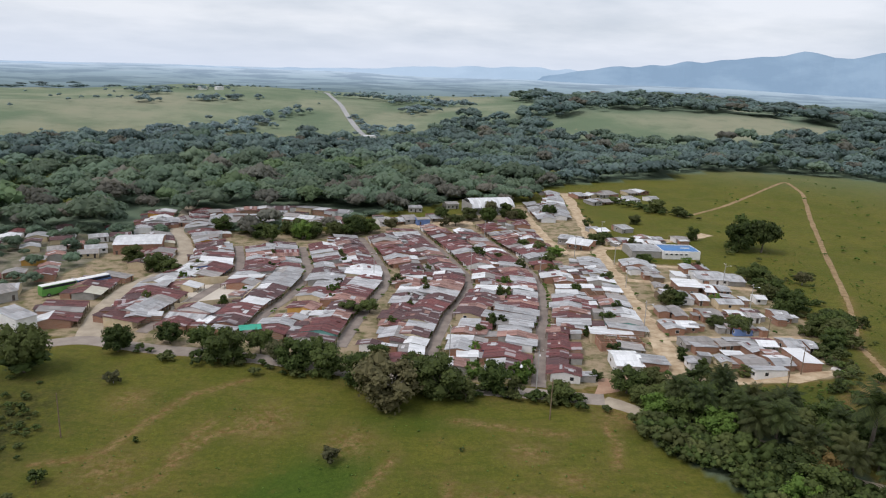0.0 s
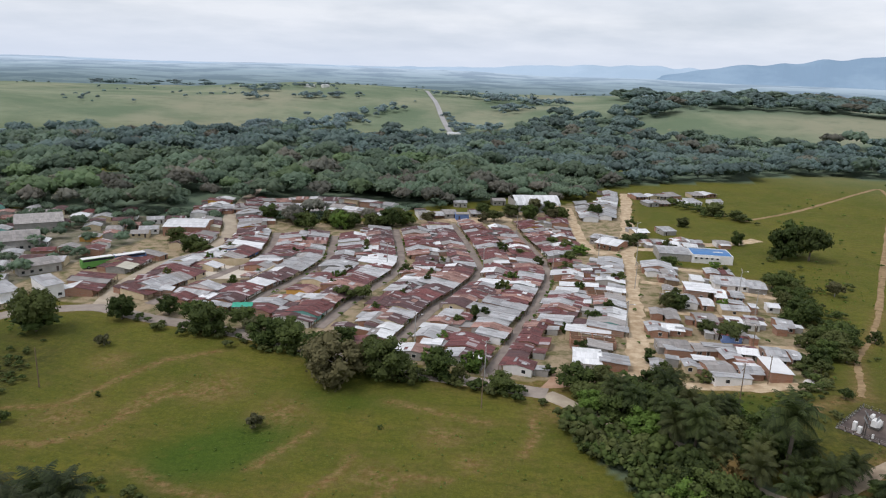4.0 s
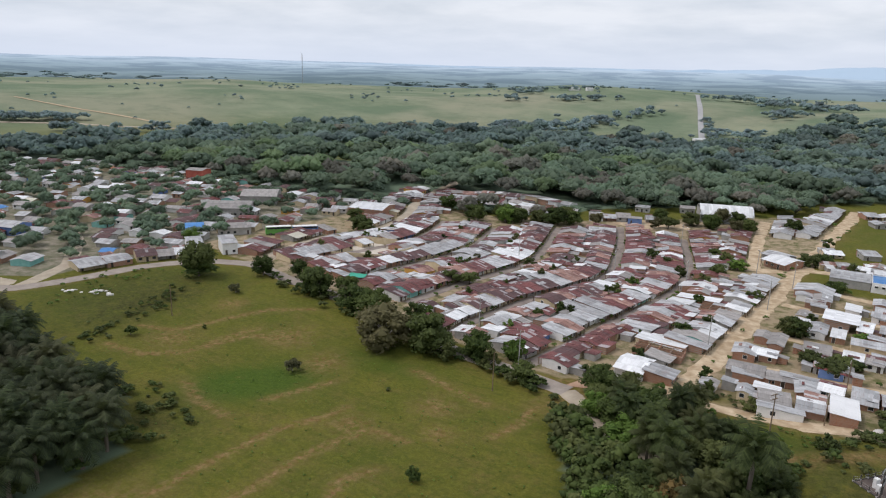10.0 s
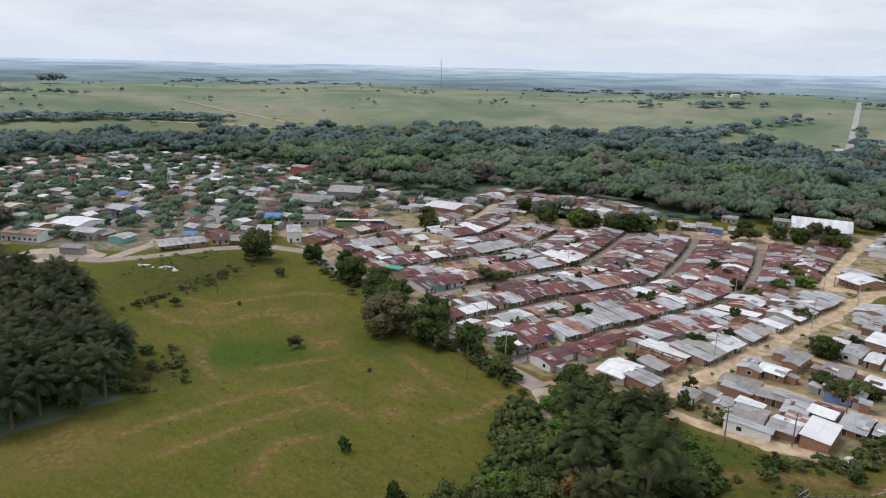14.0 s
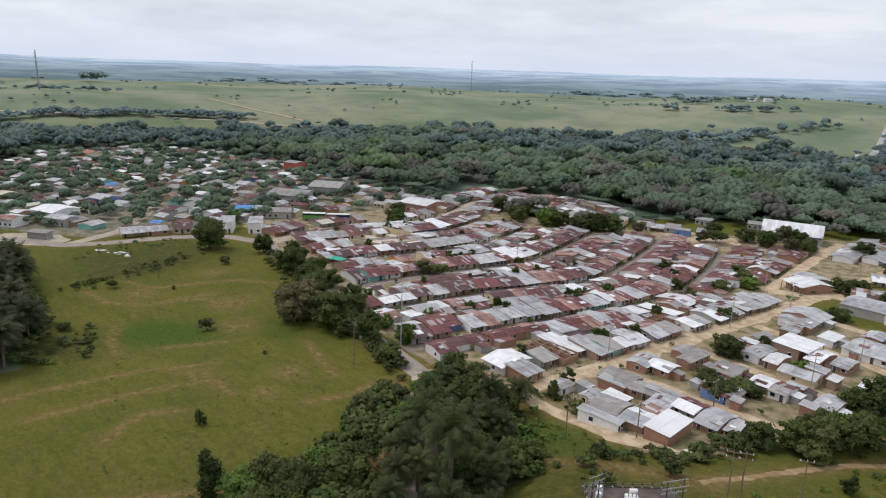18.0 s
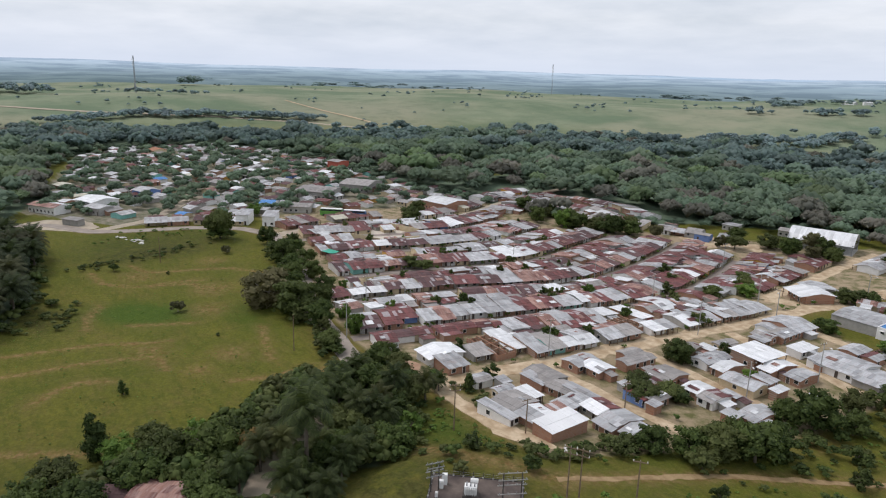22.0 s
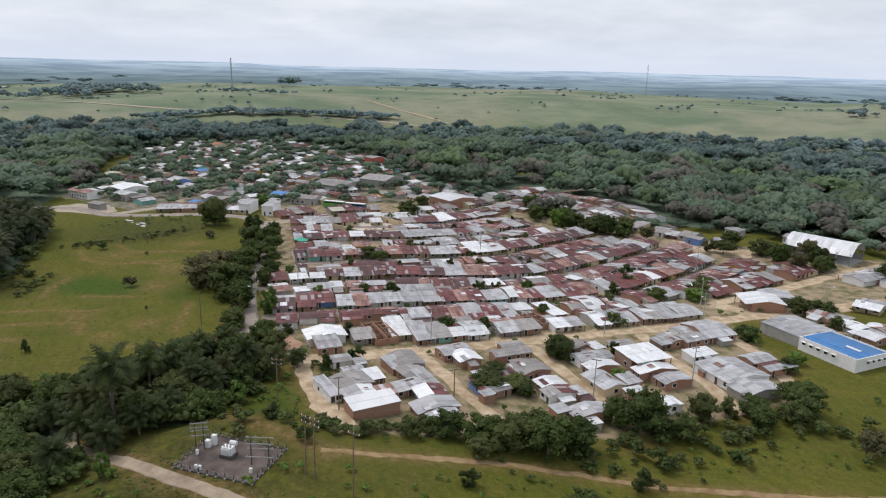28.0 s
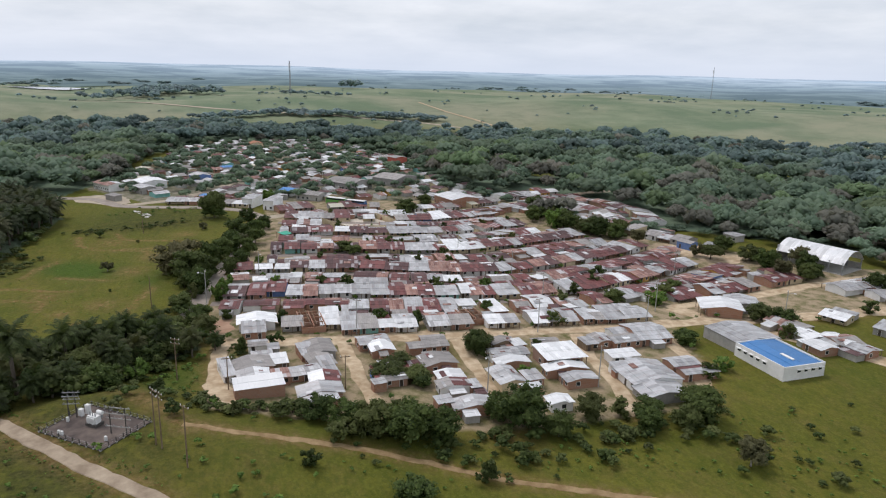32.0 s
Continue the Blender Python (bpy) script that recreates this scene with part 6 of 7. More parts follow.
# ---- electrical substation ----
DARK_KERB = plain_mat("stained_kerb", (0.055, 0.050, 0.045), (0.105, 0.095, 0.085), 1.0)


def substation():
    cx, cy = 88.2, 115.5
    ang = math.degrees(math.atan2(123.0 - 113.5, 88.4 - 80.7))
    zz = 4.66
    w, d = 12.0, 8.9
    pad = thing("substation_yard", "dark brown gravel yard with a low stained kerb and posts", "substation", pose(cx, cy, zz, 0, 0, ang))
    part("gravel_bed", boxes_mesh("gravel_bed", [(-w / 2, w / 2, -d / 2, d / 2, -1.2, 0.12)], plain_mat("dark_gravel", (0.062, 0.048, 0.044), (0.150, 0.118, 0.098), 0.35, fine=2.2)), pad)
    for x0, x1, y0, y1 in ((-w / 2, w / 2, -d / 2 - 0.1, -d / 2 + 0.02), (-w / 2, w / 2, d / 2 - 0.02, d / 2 + 0.1), (-w / 2 - 0.1, -w / 2 + 0.02, -d / 2 + 0.03, d / 2 - 0.03), (w / 2 - 0.02, w / 2 + 0.1, -d / 2 + 0.03, d / 2 - 0.03)):
        part("kerb", boxes_mesh("kerb", [(x0, x1, y0, y1, -1.2, 0.24)], DARK_KERB), pad)

    def fence_post(px, py):
        post = part("fence_post", boxes_mesh("fence_post", [(px - 0.05, px + 0.05, py - 0.05, py + 0.05, 0.24, 0.95)], DARK_KERB), pad)
        part("plinth", boxes_mesh("plinth", [(px - 0.11, px + 0.11, py - 0.13, py + 0.13, -0.12, 0.27)], CONCRETE), post)

    for i in range(10):
        fence_post(-w / 2 + w * i / 9, -d / 2 - 0.06)
        fence_post(-w / 2 + w * i / 9, d / 2 + 0.06)
    for i in range(1, 7):
        fence_post(-w / 2 - 0.06, -d / 2 + d * i / 7)
        fence_post(w / 2 + 0.06, -d / 2 + d * i / 7)
    for zc in (0.5, 0.8):
        part("fence_wire", boxes_mesh("fence_wire", [(-w / 2, w / 2, s * d / 2 - 0.008, s * d / 2 + 0.008, zc, zc + 0.016) for s in (-1, 1)] + [(s * w / 2 - 0.008, s * w / 2 + 0.008, -d / 2, d / 2, zc + 0.03, zc + 0.046) for s in (-1, 1)], STEEL), pad)

    def put(lx, ly, name, label, cat, turn=0):
        q = Matrix.Translation((cx, cy, zz + 0.12)) @ Matrix.Rotation(radians(ang), 4, "Z") @ Vector((lx, ly, 0))
        return thing(name, label, cat, pose(q.x, q.y, q.z, 0, 0, ang + turn))

    tr = put(-0.7, 0.4, "transformer", "white power transformer with cooling fins on a dark plinth", "transformer")
    part("plinth", boxes_mesh("plinth", [(-1.0, 1.0, -0.8, 0.8, -0.3, 0.4)], DARK_KERB), tr)
    part("tank", boxes_mesh("tank", [(-0.8, 0.8, -0.5, 0.5, 0.4, 1.5)], WHITE_METAL), tr)
    for k in range(5):
        part("fin", boxes_mesh("fin", [(-0.62 + k * 0.29, -0.54 + k * 0.29, -0.85, -0.503, 0.5, 1.4)], WHITE_METAL), tr)
    part("oil_drum", tubes_mesh("oil_drum", [([(-0.1, 0.75, 1.75), (0.9, 0.75, 1.75)], [0.3, 0.3])], WHITE_METAL, 10), tr)
    part("drum_bracket", boxes_mesh("drum_bracket", [(-0.05, 0.05, 0.5, 0.8, 1.0, 1.5), (0.75, 0.85, 0.5, 0.8, 1.0, 1.5)], STEEL), tr)
    for k in range(3):
        part("insulator", tubes_mesh("insulator", [([(-0.5 + 0.5 * k, -0.2, 1.45), (-0.5 + 0.5 * k, -0.2, 1.7), (-0.5 + 0.5 * k, -0.2, 2.1)], [0.11, 0.09, 0.06])], STEEL, 8), tr)
    for lx, ly, hh in ((-4.3, 2.4, 1.5), (-4.7, 1.5, 1.1), (-5.0, -0.6, 0.7), (-3.0, -3.7, 0.6), (-2.4, -3.7, 0.6), (4.4, -2.2, 0.7)):
        cab = put(lx, ly, "switch_cabinet", "white and grey electrical switch cabinet on the gravel", "cabinet")
        k = 0.34 if hh > 1 else 0.18
        part("body", boxes_mesh("body", [(-k, k, -k * 0.8, k * 0.8, 0, hh)], WHITE_METAL), cab)
        part("door", boxes_mesh("door", [(-k * 0.8, k * 0.8, -k * 0.8 - 0.03, -k * 0.8 - 0.003, 0.1, hh - 0.12)], STEEL if hh > 1.5 else WHITE_METAL), cab)
    for lx, ly, span, hh, levels, turn in ((4.6, -0.1, 1.2, 4.2, (1.2, 2.3, 3.2, 4.0), -75), (-5.4, 0.6, 0.55, 4.0, (2.2, 2.8, 3.4, 3.9), -60)):
        ga = put(lx, ly, "gantry", "dark pole gantry with cross arms and insulators", "gantry", turn)
        for s in (-1, 1):
            part("post", tubes_mesh("post", [([(0, s * span, -0.3), (0, s * span, hh)], [0.10, 0.07])], DARK_KERB, 7), ga)
        for n, zc in enumerate(levels):
            x0 = -0.19 if n % 2 else 0.11
            part("cross_arm", boxes_mesh("cross_arm", [(x0, x0 + 0.08, -span - 0.7, span + 0.7, zc, zc + 0.12)], CONCRETE if span > 1 else STEEL), ga)
            for k in range(4):
                oy = -span - 0.5 + k * (2 * span + 1) / 3
                part("insulator", tubes_mesh("insulator", [([(x0 + 0.04, oy, zc + 0.12), (x0 + 0.04, oy, zc + 0.34)], [0.06, 0.04])], STEEL, 6), ga)


substation()


# ---- poles ----
def utility_pole(x, y, h, label, lamp=False, arms=1, mat=CONCRETE, ang=0):
    ob = thing("utility_pole", label, "pole", pose(x, y, gz(x, y), 0, 0, ang), "utility poles")
    part("shaft", tubes_mesh("shaft", [([(0, 0, -0.5), (0, 0, h * 0.5), (0, 0, h)], [0.12, 0.10, 0.07])], mat, 8), ob)
    for k in range(arms):
        z = h - 0.35 - k * 0.8
        part("cross_arm", boxes_mesh("cross_arm", [(-0.9, 0.9, 0.10, 0.20, z, z + 0.12)], TIMBER), ob)
        for s in (-0.8, 0, 0.8):
            part("insulator", tubes_mesh("insulator", [([(s, 0.15, z + 0.12), (s, 0.15, z + 0.34)], [0.06, 0.04])], WHITE_METAL, 6), ob)
    if lamp:
        part("lamp_arm", tubes_mesh("lamp_arm", [([(0, 0, h - 1.0), (0, -0.8, h - 0.6), (0, -1.3, h - 0.55)], [0.04, 0.04, 0.04])], STEEL, 6), ob)
        part("lamp_head", boxes_mesh("lamp_head", [(-0.12, 0.12, -1.75, -1.25, h - 0.62, h - 0.48)], WHITE_METAL), ob)
    return ob


for x, y in ((-61.5, 104.2), (21.2, 115.6)):
    utility_pole(x, y, 8.0, "slim dark timber pole standing in the pasture", arms=0, mat=TIMBER)
utility_pole(20.3, 128.0, 8.5, "pale concrete street pole with a lamp", True)
utility_pole(102.4, 129.0, 9.0, "dark timber power pole beside the earth track", arms=1, mat=TIMBER, ang=40)
utility_pole(96.6, 125.3, 8.6, "double timber power pole near the substation", arms=2, mat=TIMBER, ang=30)
utility_pole(95.4, 124.4, 8.6, "double timber power pole near the substation", arms=2, mat=TIMBER, ang=30)
utility_pole(68.4, 125.0, 8.0, "timber power pole among bushes", arms=2, mat=TIMBER, ang=60)
utility_pole(75.6, 133.8, 6.0, "dark timber pole beside the dirt lane", mat=TIMBER, ang=90)
utility_pole(77.6, 153.6, 6.4, "dark timber pole beside the dirt lane", mat=TIMBER, ang=90)
for x, y in ((58.8, 226), (56.2, 200), (50.4, 160), (47.2, 236), (62, 262), (85, 199.5), (84, 178), (32, 212), (10, 212), (3, 141), (-20, 205), (17, 262)):
    utility_pole(x, y, 8.2, "concrete street pole with cross arm and lamp", True, ang=(x * 37) % 180)


# ---- radio masts on the far hills ----
def radio_mast(x, y, h, label, k_=1.0):
    z = gz(x, y)
    ob = thing("radio_mast", label, "mast", pose(x, y, z))
    r = 1.1
    legs = [(r * math.cos(a), r * math.sin(a)) for a in (0, 2.094, 4.189)]
    for lx, ly in legs:
        part("leg", tubes_mesh("leg", [([(lx, ly, -1), (lx * 0.5, ly * 0.5, h)], [0.26 * k_, 0.15 * k_])], STEEL, 6), ob)
    n = int(h / 5)
    for k in range(n):
        z0, z1 = h * k / n, h * (k + 1) / n
        f0, f1 = 1 - 0.5 * k / n, 1 - 0.5 * (k + 1) / n
        tubes = []
        for i in range(3):
            (ax, ay), (bx, by) = legs[i], legs[(i + 1) % 3]
            tubes.append(([(ax * f0, ay * f0, z0), (bx * f1, by * f1, z1)], [0.12 * k_, 0.12 * k_]))
        part("brace", tubes_mesh("brace", tubes, STEEL, 5), ob)
    for k in range(4):
        part("antenna", boxes_mesh("antenna", [(-0.5 + 0.4 * k - 0.25, -0.5 + 0.4 * k + 0.25, -1.6, -1.2, h - 6 - 2 * k, h - 3.6 - 2 * k)], WHITE_METAL), ob)


radio_mast(-755, 204, 43, "tall lattice radio mast with antennas on a hill")
radio_mast(-770, 860, 50, "thin lattice radio mast on a far hill", 0.55)

# ---- white farm buildings below the highway ----
for fx, fy, fw, fa in ((-97, 549, 20, 12), (-80, 541, 13, 10), (-62, 505, 14, -20), (-70, 640, 12, 30), (-345, 999, 16, 0), (-318, 990, 10, 40)):
    house(fx, fy, fa, fw, 8.0, 3.4, ZINC_NEW, WALL_WHITE, "gable", 10, name="farmhouse", beside="among far trees", openings=False)

# ---- the old quarter to the north-west, loosely built among trees ----
QUARTER = [(-112, 135), (-112, 255), (-160, 235), (-235, 238), (-300, 225), (-345, 190), (-345, 110), (-250, 95), (-150, 78), (-120, 105)]
QR = random.Random(31)
placed = []
for _ in range(5200):
    x, y = QR.uniform(-345, -112), QR.uniform(72, 255)
    if len(placed) >= 360 or not inside(np.array(x), np.array(y), QUARTER):
        continue
    if any(math.hypot(x - a, y - b) < 6.7 for a, b in placed):
        continue
    if min(float(near_line(np.array(x), np.array(y), NW_ROAD2)), float(near_line(np.array(x), np.array(y), SOUTH[:8])), float(near_line(np.array(x), np.array(y), NW_ROAD))) < 7.5:
        continue
    placed.append((x, y))
tree_sites = []
far_obs = []
for i, (x, y) in enumerate(placed):
    if QR.random() < 0.26:
        tree_sites.append((x, y))
        continue
    far_obs.append(house(x, y, 25 + QR.choice((0, 90)) + QR.uniform(-6, 6), QR.uniform(4, 7), QR.uniform(4, 6.4), QR.uniform(1.6, 1.9), LETTER[QR.choices("gfdrwoBcy", [32, 18, 22, 12, 12, 8, 1, 1, 2])[0]], wall_pick([40, 16, 14, 14, 3, 3, 2]), "gable", QR.uniform(9, 15), 0.5, False, QR.choice((-1, 1)), "in the old quarter", openings=x < -250 or QR.random() < 0.6))


def join_far(obs, name, label, category):
    """The far small buildings of a quarter as one object."""
    vs, fs, mi, uv, mats = [], [], [], [], []
    for ob in obs:
        for ch in ob.children:
            me, m = ch.data, ob.matrix_basis
            mat = me.materials[0]
            if mat not in mats:
                mats.append(mat)
            base = len(vs)
            vs += [tuple(m @ v.co) for v in me.vertices]
            lay = me.uv_layers[0].data if me.uv_layers else None
            for p in me.polygons:
                fs.append(tuple(base + i for i in p.vertices))
                mi.append(mats.index(mat))
                uv += [tuple(lay[i].uv) if lay else (0.0, 0.0) for i in p.loop_indices]
    me = flat_mesh(name, vs, fs, mats[0], uv)
    for mat in mats[1:]:
        me.materials.append(mat)
    me.polygons.foreach_set("material_index", mi)
    for ob in obs:
        for ch in list(ob.children):
            bpy.data.objects.remove(ch)
        bpy.data.objects.remove(ob)
    return tagged(new(name, me), label, category, kind="stuff")


join_far(far_obs, "far_houses", "small sheet-roofed houses scattered among trees in the old quarter", "houses")
outer = [ob for ob in bpy.data.objects if ob.parent is None and ob.name.split(".")[0] in ("house", "lean_to") and (ob.matrix_basis.translation.x < -78 or ob.matrix_basis.translation.y > 288)]
join_far(outer, "far_houses", "small sheet-roofed houses on the outer streets below the woods", "houses")
for _ in range(9000):
    x, y = QR.uniform(-345, -100), QR.uniform(72, 262)
    if len(tree_sites) > 520 or not inside(np.array(x), np.array(y), QUARTER):
        continue
    if any(math.hypot(x - a, y - b) < 3.9 for a, b in placed) or near_line(np.array(x), np.array(y), SOUTH[:8]) < 6:
        continue
    tree_sites.append((x, y))
tree_sites.sort(key=lambda q: -q[0])


# ---- more of the village ----
def patch(name, poly, mat, label, lift=0.05, kind="structure", category="yard"):
    """A thin bed of ground cover with an uneven rim."""
    rng = random.Random(len(poly))
    rim = []
    for (ax, ay), (bx, by) in zip(poly, poly[1:] + poly[:1]):
        n = max(2, int(math.hypot(bx - ax, by - ay) / 2.5))
        rim += [(ax + (bx - ax) * k / n + rng.uniform(-0.9, 0.9), ay + (by - ay) * k / n + rng.uniform(-0.9, 0.9)) for k in range(n)]
    cx, cy = sum(q[0] for q in rim) / len(rim), sum(q[1] for q in rim) / len(rim)
    vs = [(cx, cy, gz(cx, cy) + lift)]
    for f in (0.5, 1.0):
        vs += [(cx + (x - cx) * f, cy + (y - cy) * f, gz(cx + (x - cx) * f, cy + (y - cy) * f) + lift) for x, y in rim]
    n = len(rim)
    fs = [(0, 1 + i, 1 + (i + 1) % n) for i in range(n)] + [(1 + i, 1 + n + i, 1 + n + (i + 1) % n, 1 + (i + 1) % n) for i in range(n)]
    return tagged(new(name, flat_mesh(name, vs, fs, mat)), label, category, kind=kind)


patch("pavement", [(-66, 166), (-52, 173), (-51, 187), (-61, 192), (-74, 187), (-72, 168)], plain_mat("pale_yard", (0.50, 0.45, 0.37), (0.58, 0.53, 0.45), 0.2, fine=2.0), "pale bare sports yard between walls")
patch("pavement", [(-127, 67), (-133, 77), (-129, 89), (-114, 94), (-109, 87), (-118, 73)], GRAVEL_ROAD, "grey forecourt of the roadside depot", 0.04)
patch("pavement", [(-20, 280), (-2, 276), (14, 286), (8, 294), (-8, 290)], DIRT_ROAD, "bare earth by the sports hall")
patch("pavement", [(32, 127), (44, 129), (44, 134), (34, 134)], plain_mat("red_earth", (0.33, 0.20, 0.13), (0.42, 0.28, 0.19), 0.3, fine=2.0), "bare reddish earth at the street's end", 0.045)
patch("pavement", [(70, 129.9), (76, 129.6), (82.4, 131.8), (82.4, 135), (76, 134.6), (71, 134)], DIRT_ROAD, "bare earth with rubble beside a brick house", 0.05)

# roadside depot, large roofs and odd houses to the west
house(-148, 80, 35, 14, 7, 3.0, RUST_OLD, WALL_WHITE, "gable", 9, 0.7, False, -1, "at the roadside depot", mix=0.9)
house(-152, 97, 25, 12, 11, 3.2, ZINC_NEW, WALL_WHITE, "gable", 9, 0.7, False, -1, "at the roadside depot")
house(-138, 96, 30, 9, 6, 2.8, ZINC, WALL_GREY, "gable", 9, 0.5, False, -1, "at the roadside depot")
house(-121, 86, 40, 7, 3, 2.2, ZINC_DULL, WALL_GREY, "shed", 6, 0.5, False, -1, "at the roadside depot", name="shelter", openings=False)
house(-102.5, 230, 16, 15, 14, 3.6, ZINC_NEW, BRICK, "gable", 7, 0.4, False, -1, "above the old quarter", name="warehouse")
house(-140, 187, 40, 17, 15, 3.4, ZINC_DULL, WALL_GREY, "gable", 8, 0.5, False, -1, "among trees", name="school")
house(-150, 212, 40, 15, 17, 3.4, ZINC_DULL, WALL_GREY, "gable", 8, 0.5, False, -1, "among trees", name="school")
for x, y in ((-102, 141.5), (-96, 149.5)):
    house(x, y, 60, 4.6, 8.5, 3.8, ZINC, WALL_WHITE, "shed", 6, 0.5, False, -1, "by the concrete road", name="tall_house")
house(-124, 158, 55, 6, 8, 2.6, BLUE_SHEET, WALL_WHITE, "gable", 10, 0.5, False, -1, "in the old quarter")
house(-114, 167, 55, 11, 8, 2.6, ZINC_DULL, WALL_GREY, "gable", 10, 0.5, False, -1, "in the old quarter")
house(-212, 227, 20, 9, 8, 5.2, ZINC_DULL, WALL_RED, "gable", 8, 0.4, False, -1, "in the old quarter", name="tall_house")
house(-168, 118, 20, 9, 8, 3.0, ZINC, WALL_BLUE, "gable", 12, 0.6, False, -1, "beside the forecourt")
house(-313, 148, 10, 12, 8, 3.0, CLAY, WALL_CREAM, "gable", 12, 0.6, False, -1, "among trees")
house(66.0, 81.4, 52, 8.2, 6.4, 2.2, RUST_OLD, TIMBER, "gable", 8, 0.4, True, -1, "under trees beside the road", name="barn", openings=False)
house(61.8, 76.2, 52, 4.0, 3.0, 2.0, RUST_DARK, TIMBER, "shed", 8, 0.3, True, -1, "under trees", name="shed", openings=False)
house(-8, 284, 20, 5.5, 4, 2.4, ZINC_DULL, WALL_BLUE, "gable", 10, 0.4, False, -1, "on bare earth")
house(4, 318, 20, 6, 6, 2.4, ZINC_DULL, WALL_GREY, "gable", 10, 0.5, False, -1, "beside the sports hall")
house(-12, 306, 10, 6, 4, 2.2, ZINC, WALL_GREY, "shed", 6, 0.4, False, -1, "beside the sports hall")

# yard walls round the sports yard
for (ax, ay), (bx, by) in (((-66, 165.4), (-51.4, 172.6)), ((-51, 173.4), (-50.2, 187)), ((-74.8, 187.6), (-61, 193))):
    ln = math.hypot(bx - ax, by - ay)
    me = boxes_mesh("yard_wall", [(0, ln, -0.08, 0.08, -0.4, 2.0)], WALL_CREAM)
    tagged(new("yard_wall", me), "cream painted wall round the sports yard", "wall").matrix_basis = pose(ax, ay, gz(ax, ay), 0, 0, math.degrees(math.atan2(by - ay, bx - ax)))


def tarpaulin():
    ob = thing("tarpaulin_shelter", "green tarpaulin on poles beside a house", "shelter", pose(-42.9, 150.6, gz(-43, 150.6), 0, 0, 20))
    vs, fs = [], []
    for i in range(6):
        for j in range(5):
            vs.append((i - 2.5, j * 0.9 - 1.8, 2.2 - 0.25 * math.sin(j / 4 * 3.14) + 0.08 * (i % 2)))
    n = len(vs)
    vs += [(x, y, z - 0.03) for x, y, z in vs]
    for i in range(5):
        for j in range(4):
            q = (i * 5 + j, (i + 1) * 5 + j, (i + 1) * 5 + j + 1, i * 5 + j + 1)
            fs += [q, tuple(k + n for k in reversed(q))]
    part("sheet", flat_mesh("sheet", vs, fs, TARP), ob)
    for x in (-2.4, 2.4):
        for y in (-1.7, 1.7):
            part("pole", boxes_mesh("pole", [(x - 0.05, x + 0.05, y - 0.05, y + 0.05, -0.3, 2.15)], TIMBER), ob)


tarpaulin()


def bus(x, y, ang, body_mat, label):
    ob = thing("bus", label, "bus", pose(x, y, gz(x, y), 0, 0, ang), "parked buses")
    part("body", boxes_mesh("body", [(-4.6, 4.6, -1.2, 1.2, 0.45, 2.2), (-4.5, 4.4, -1.15, 1.15, 2.2, 2.95)], body_mat), ob)
    part("roof", boxes_mesh("roof", [(-4.4, 4.3, -1.1, 1.1, 2.951, 3.08)], WHITE_METAL), ob)
    for s in (-1, 1):
        part("window_band", boxes_mesh("window_band", [(-4.2, 4.2, s * 1.15 - 0.02, s * 1.15 + 0.02, 2.22, 2.85)], GLASS), ob)
        for wx in (-2.9, 2.9):
            wh = part("wheel", tubes_mesh("wheel", [([(wx, s * 1.0, 0.48), (wx, s * 1.24, 0.48)], [0.48, 0.48])], DARK, 12), ob)
            part("rim", tubes_mesh("rim", [([(wx, s * 1.24, 0.48), (wx, s * 1.27, 0.48)], [0.24, 0.22])], STEEL, 10), wh)


bus(-101, 176, 52, plain_mat("green_bus_paint", (0.10, 0.28, 0.06), (0.13, 0.34, 0.08), 1.0, 0.4), "parked green bus in the depot")
bus(-95.5, 183.5, 52, plain_mat("blue_bus_paint", (0.05, 0.12, 0.26), (0.07, 0.15, 0.3), 1.0, 0.4), "parked dark blue bus in the depot")


# pale rubble heaps in rough grass, and beside the brick house
def rubble(x, y, n, spread, size, label):
    rng = random.Random(int(x * 7))
    ob = thing("rubble_heap", label, "rubble", pose(x, y, gz(x, y), 0, 0, rng.uniform(0, 90)))
    for _ in range(n):
        a, b = rng.gauss(0, spread), rng.gauss(0, spread * 0.5)
        s = size * rng.uniform(0.5, 1.4)
        vs = [(a + s * sx * rng.uniform(0.6, 1), b + s * sy * rng.uniform(0.6, 1), (0.35 * s if sz > 0 else -0.2) * rng.uniform(0.7, 1.2)) for sx, sy, sz in ((-1, -1, -1), (1, -1, -1), (1, 1, -1), (-1, 1, -1), (-1, -1, 1), (1, -1, 1), (1, 1, 1), (-1, 1, 1))]
        part("slab", flat_mesh("slab", vs, [(0, 3, 2, 1), (4, 5, 6, 7), (0, 1, 5, 4), (1, 2, 6, 5), (2, 3, 7, 6), (3, 0, 4, 7)], WHITE_CLOTH), ob)


rubble(-89.5, 101.5, 12, 2.0, 0.5, "pale broken slabs in rough grass")
rubble(-95, 98.5, 8, 1.3, 0.5, "pale broken slabs in rough grass")
rubble(83.4, 134.6, 8, 1.2, 0.6, "pale rubble and boards beside a brick house")

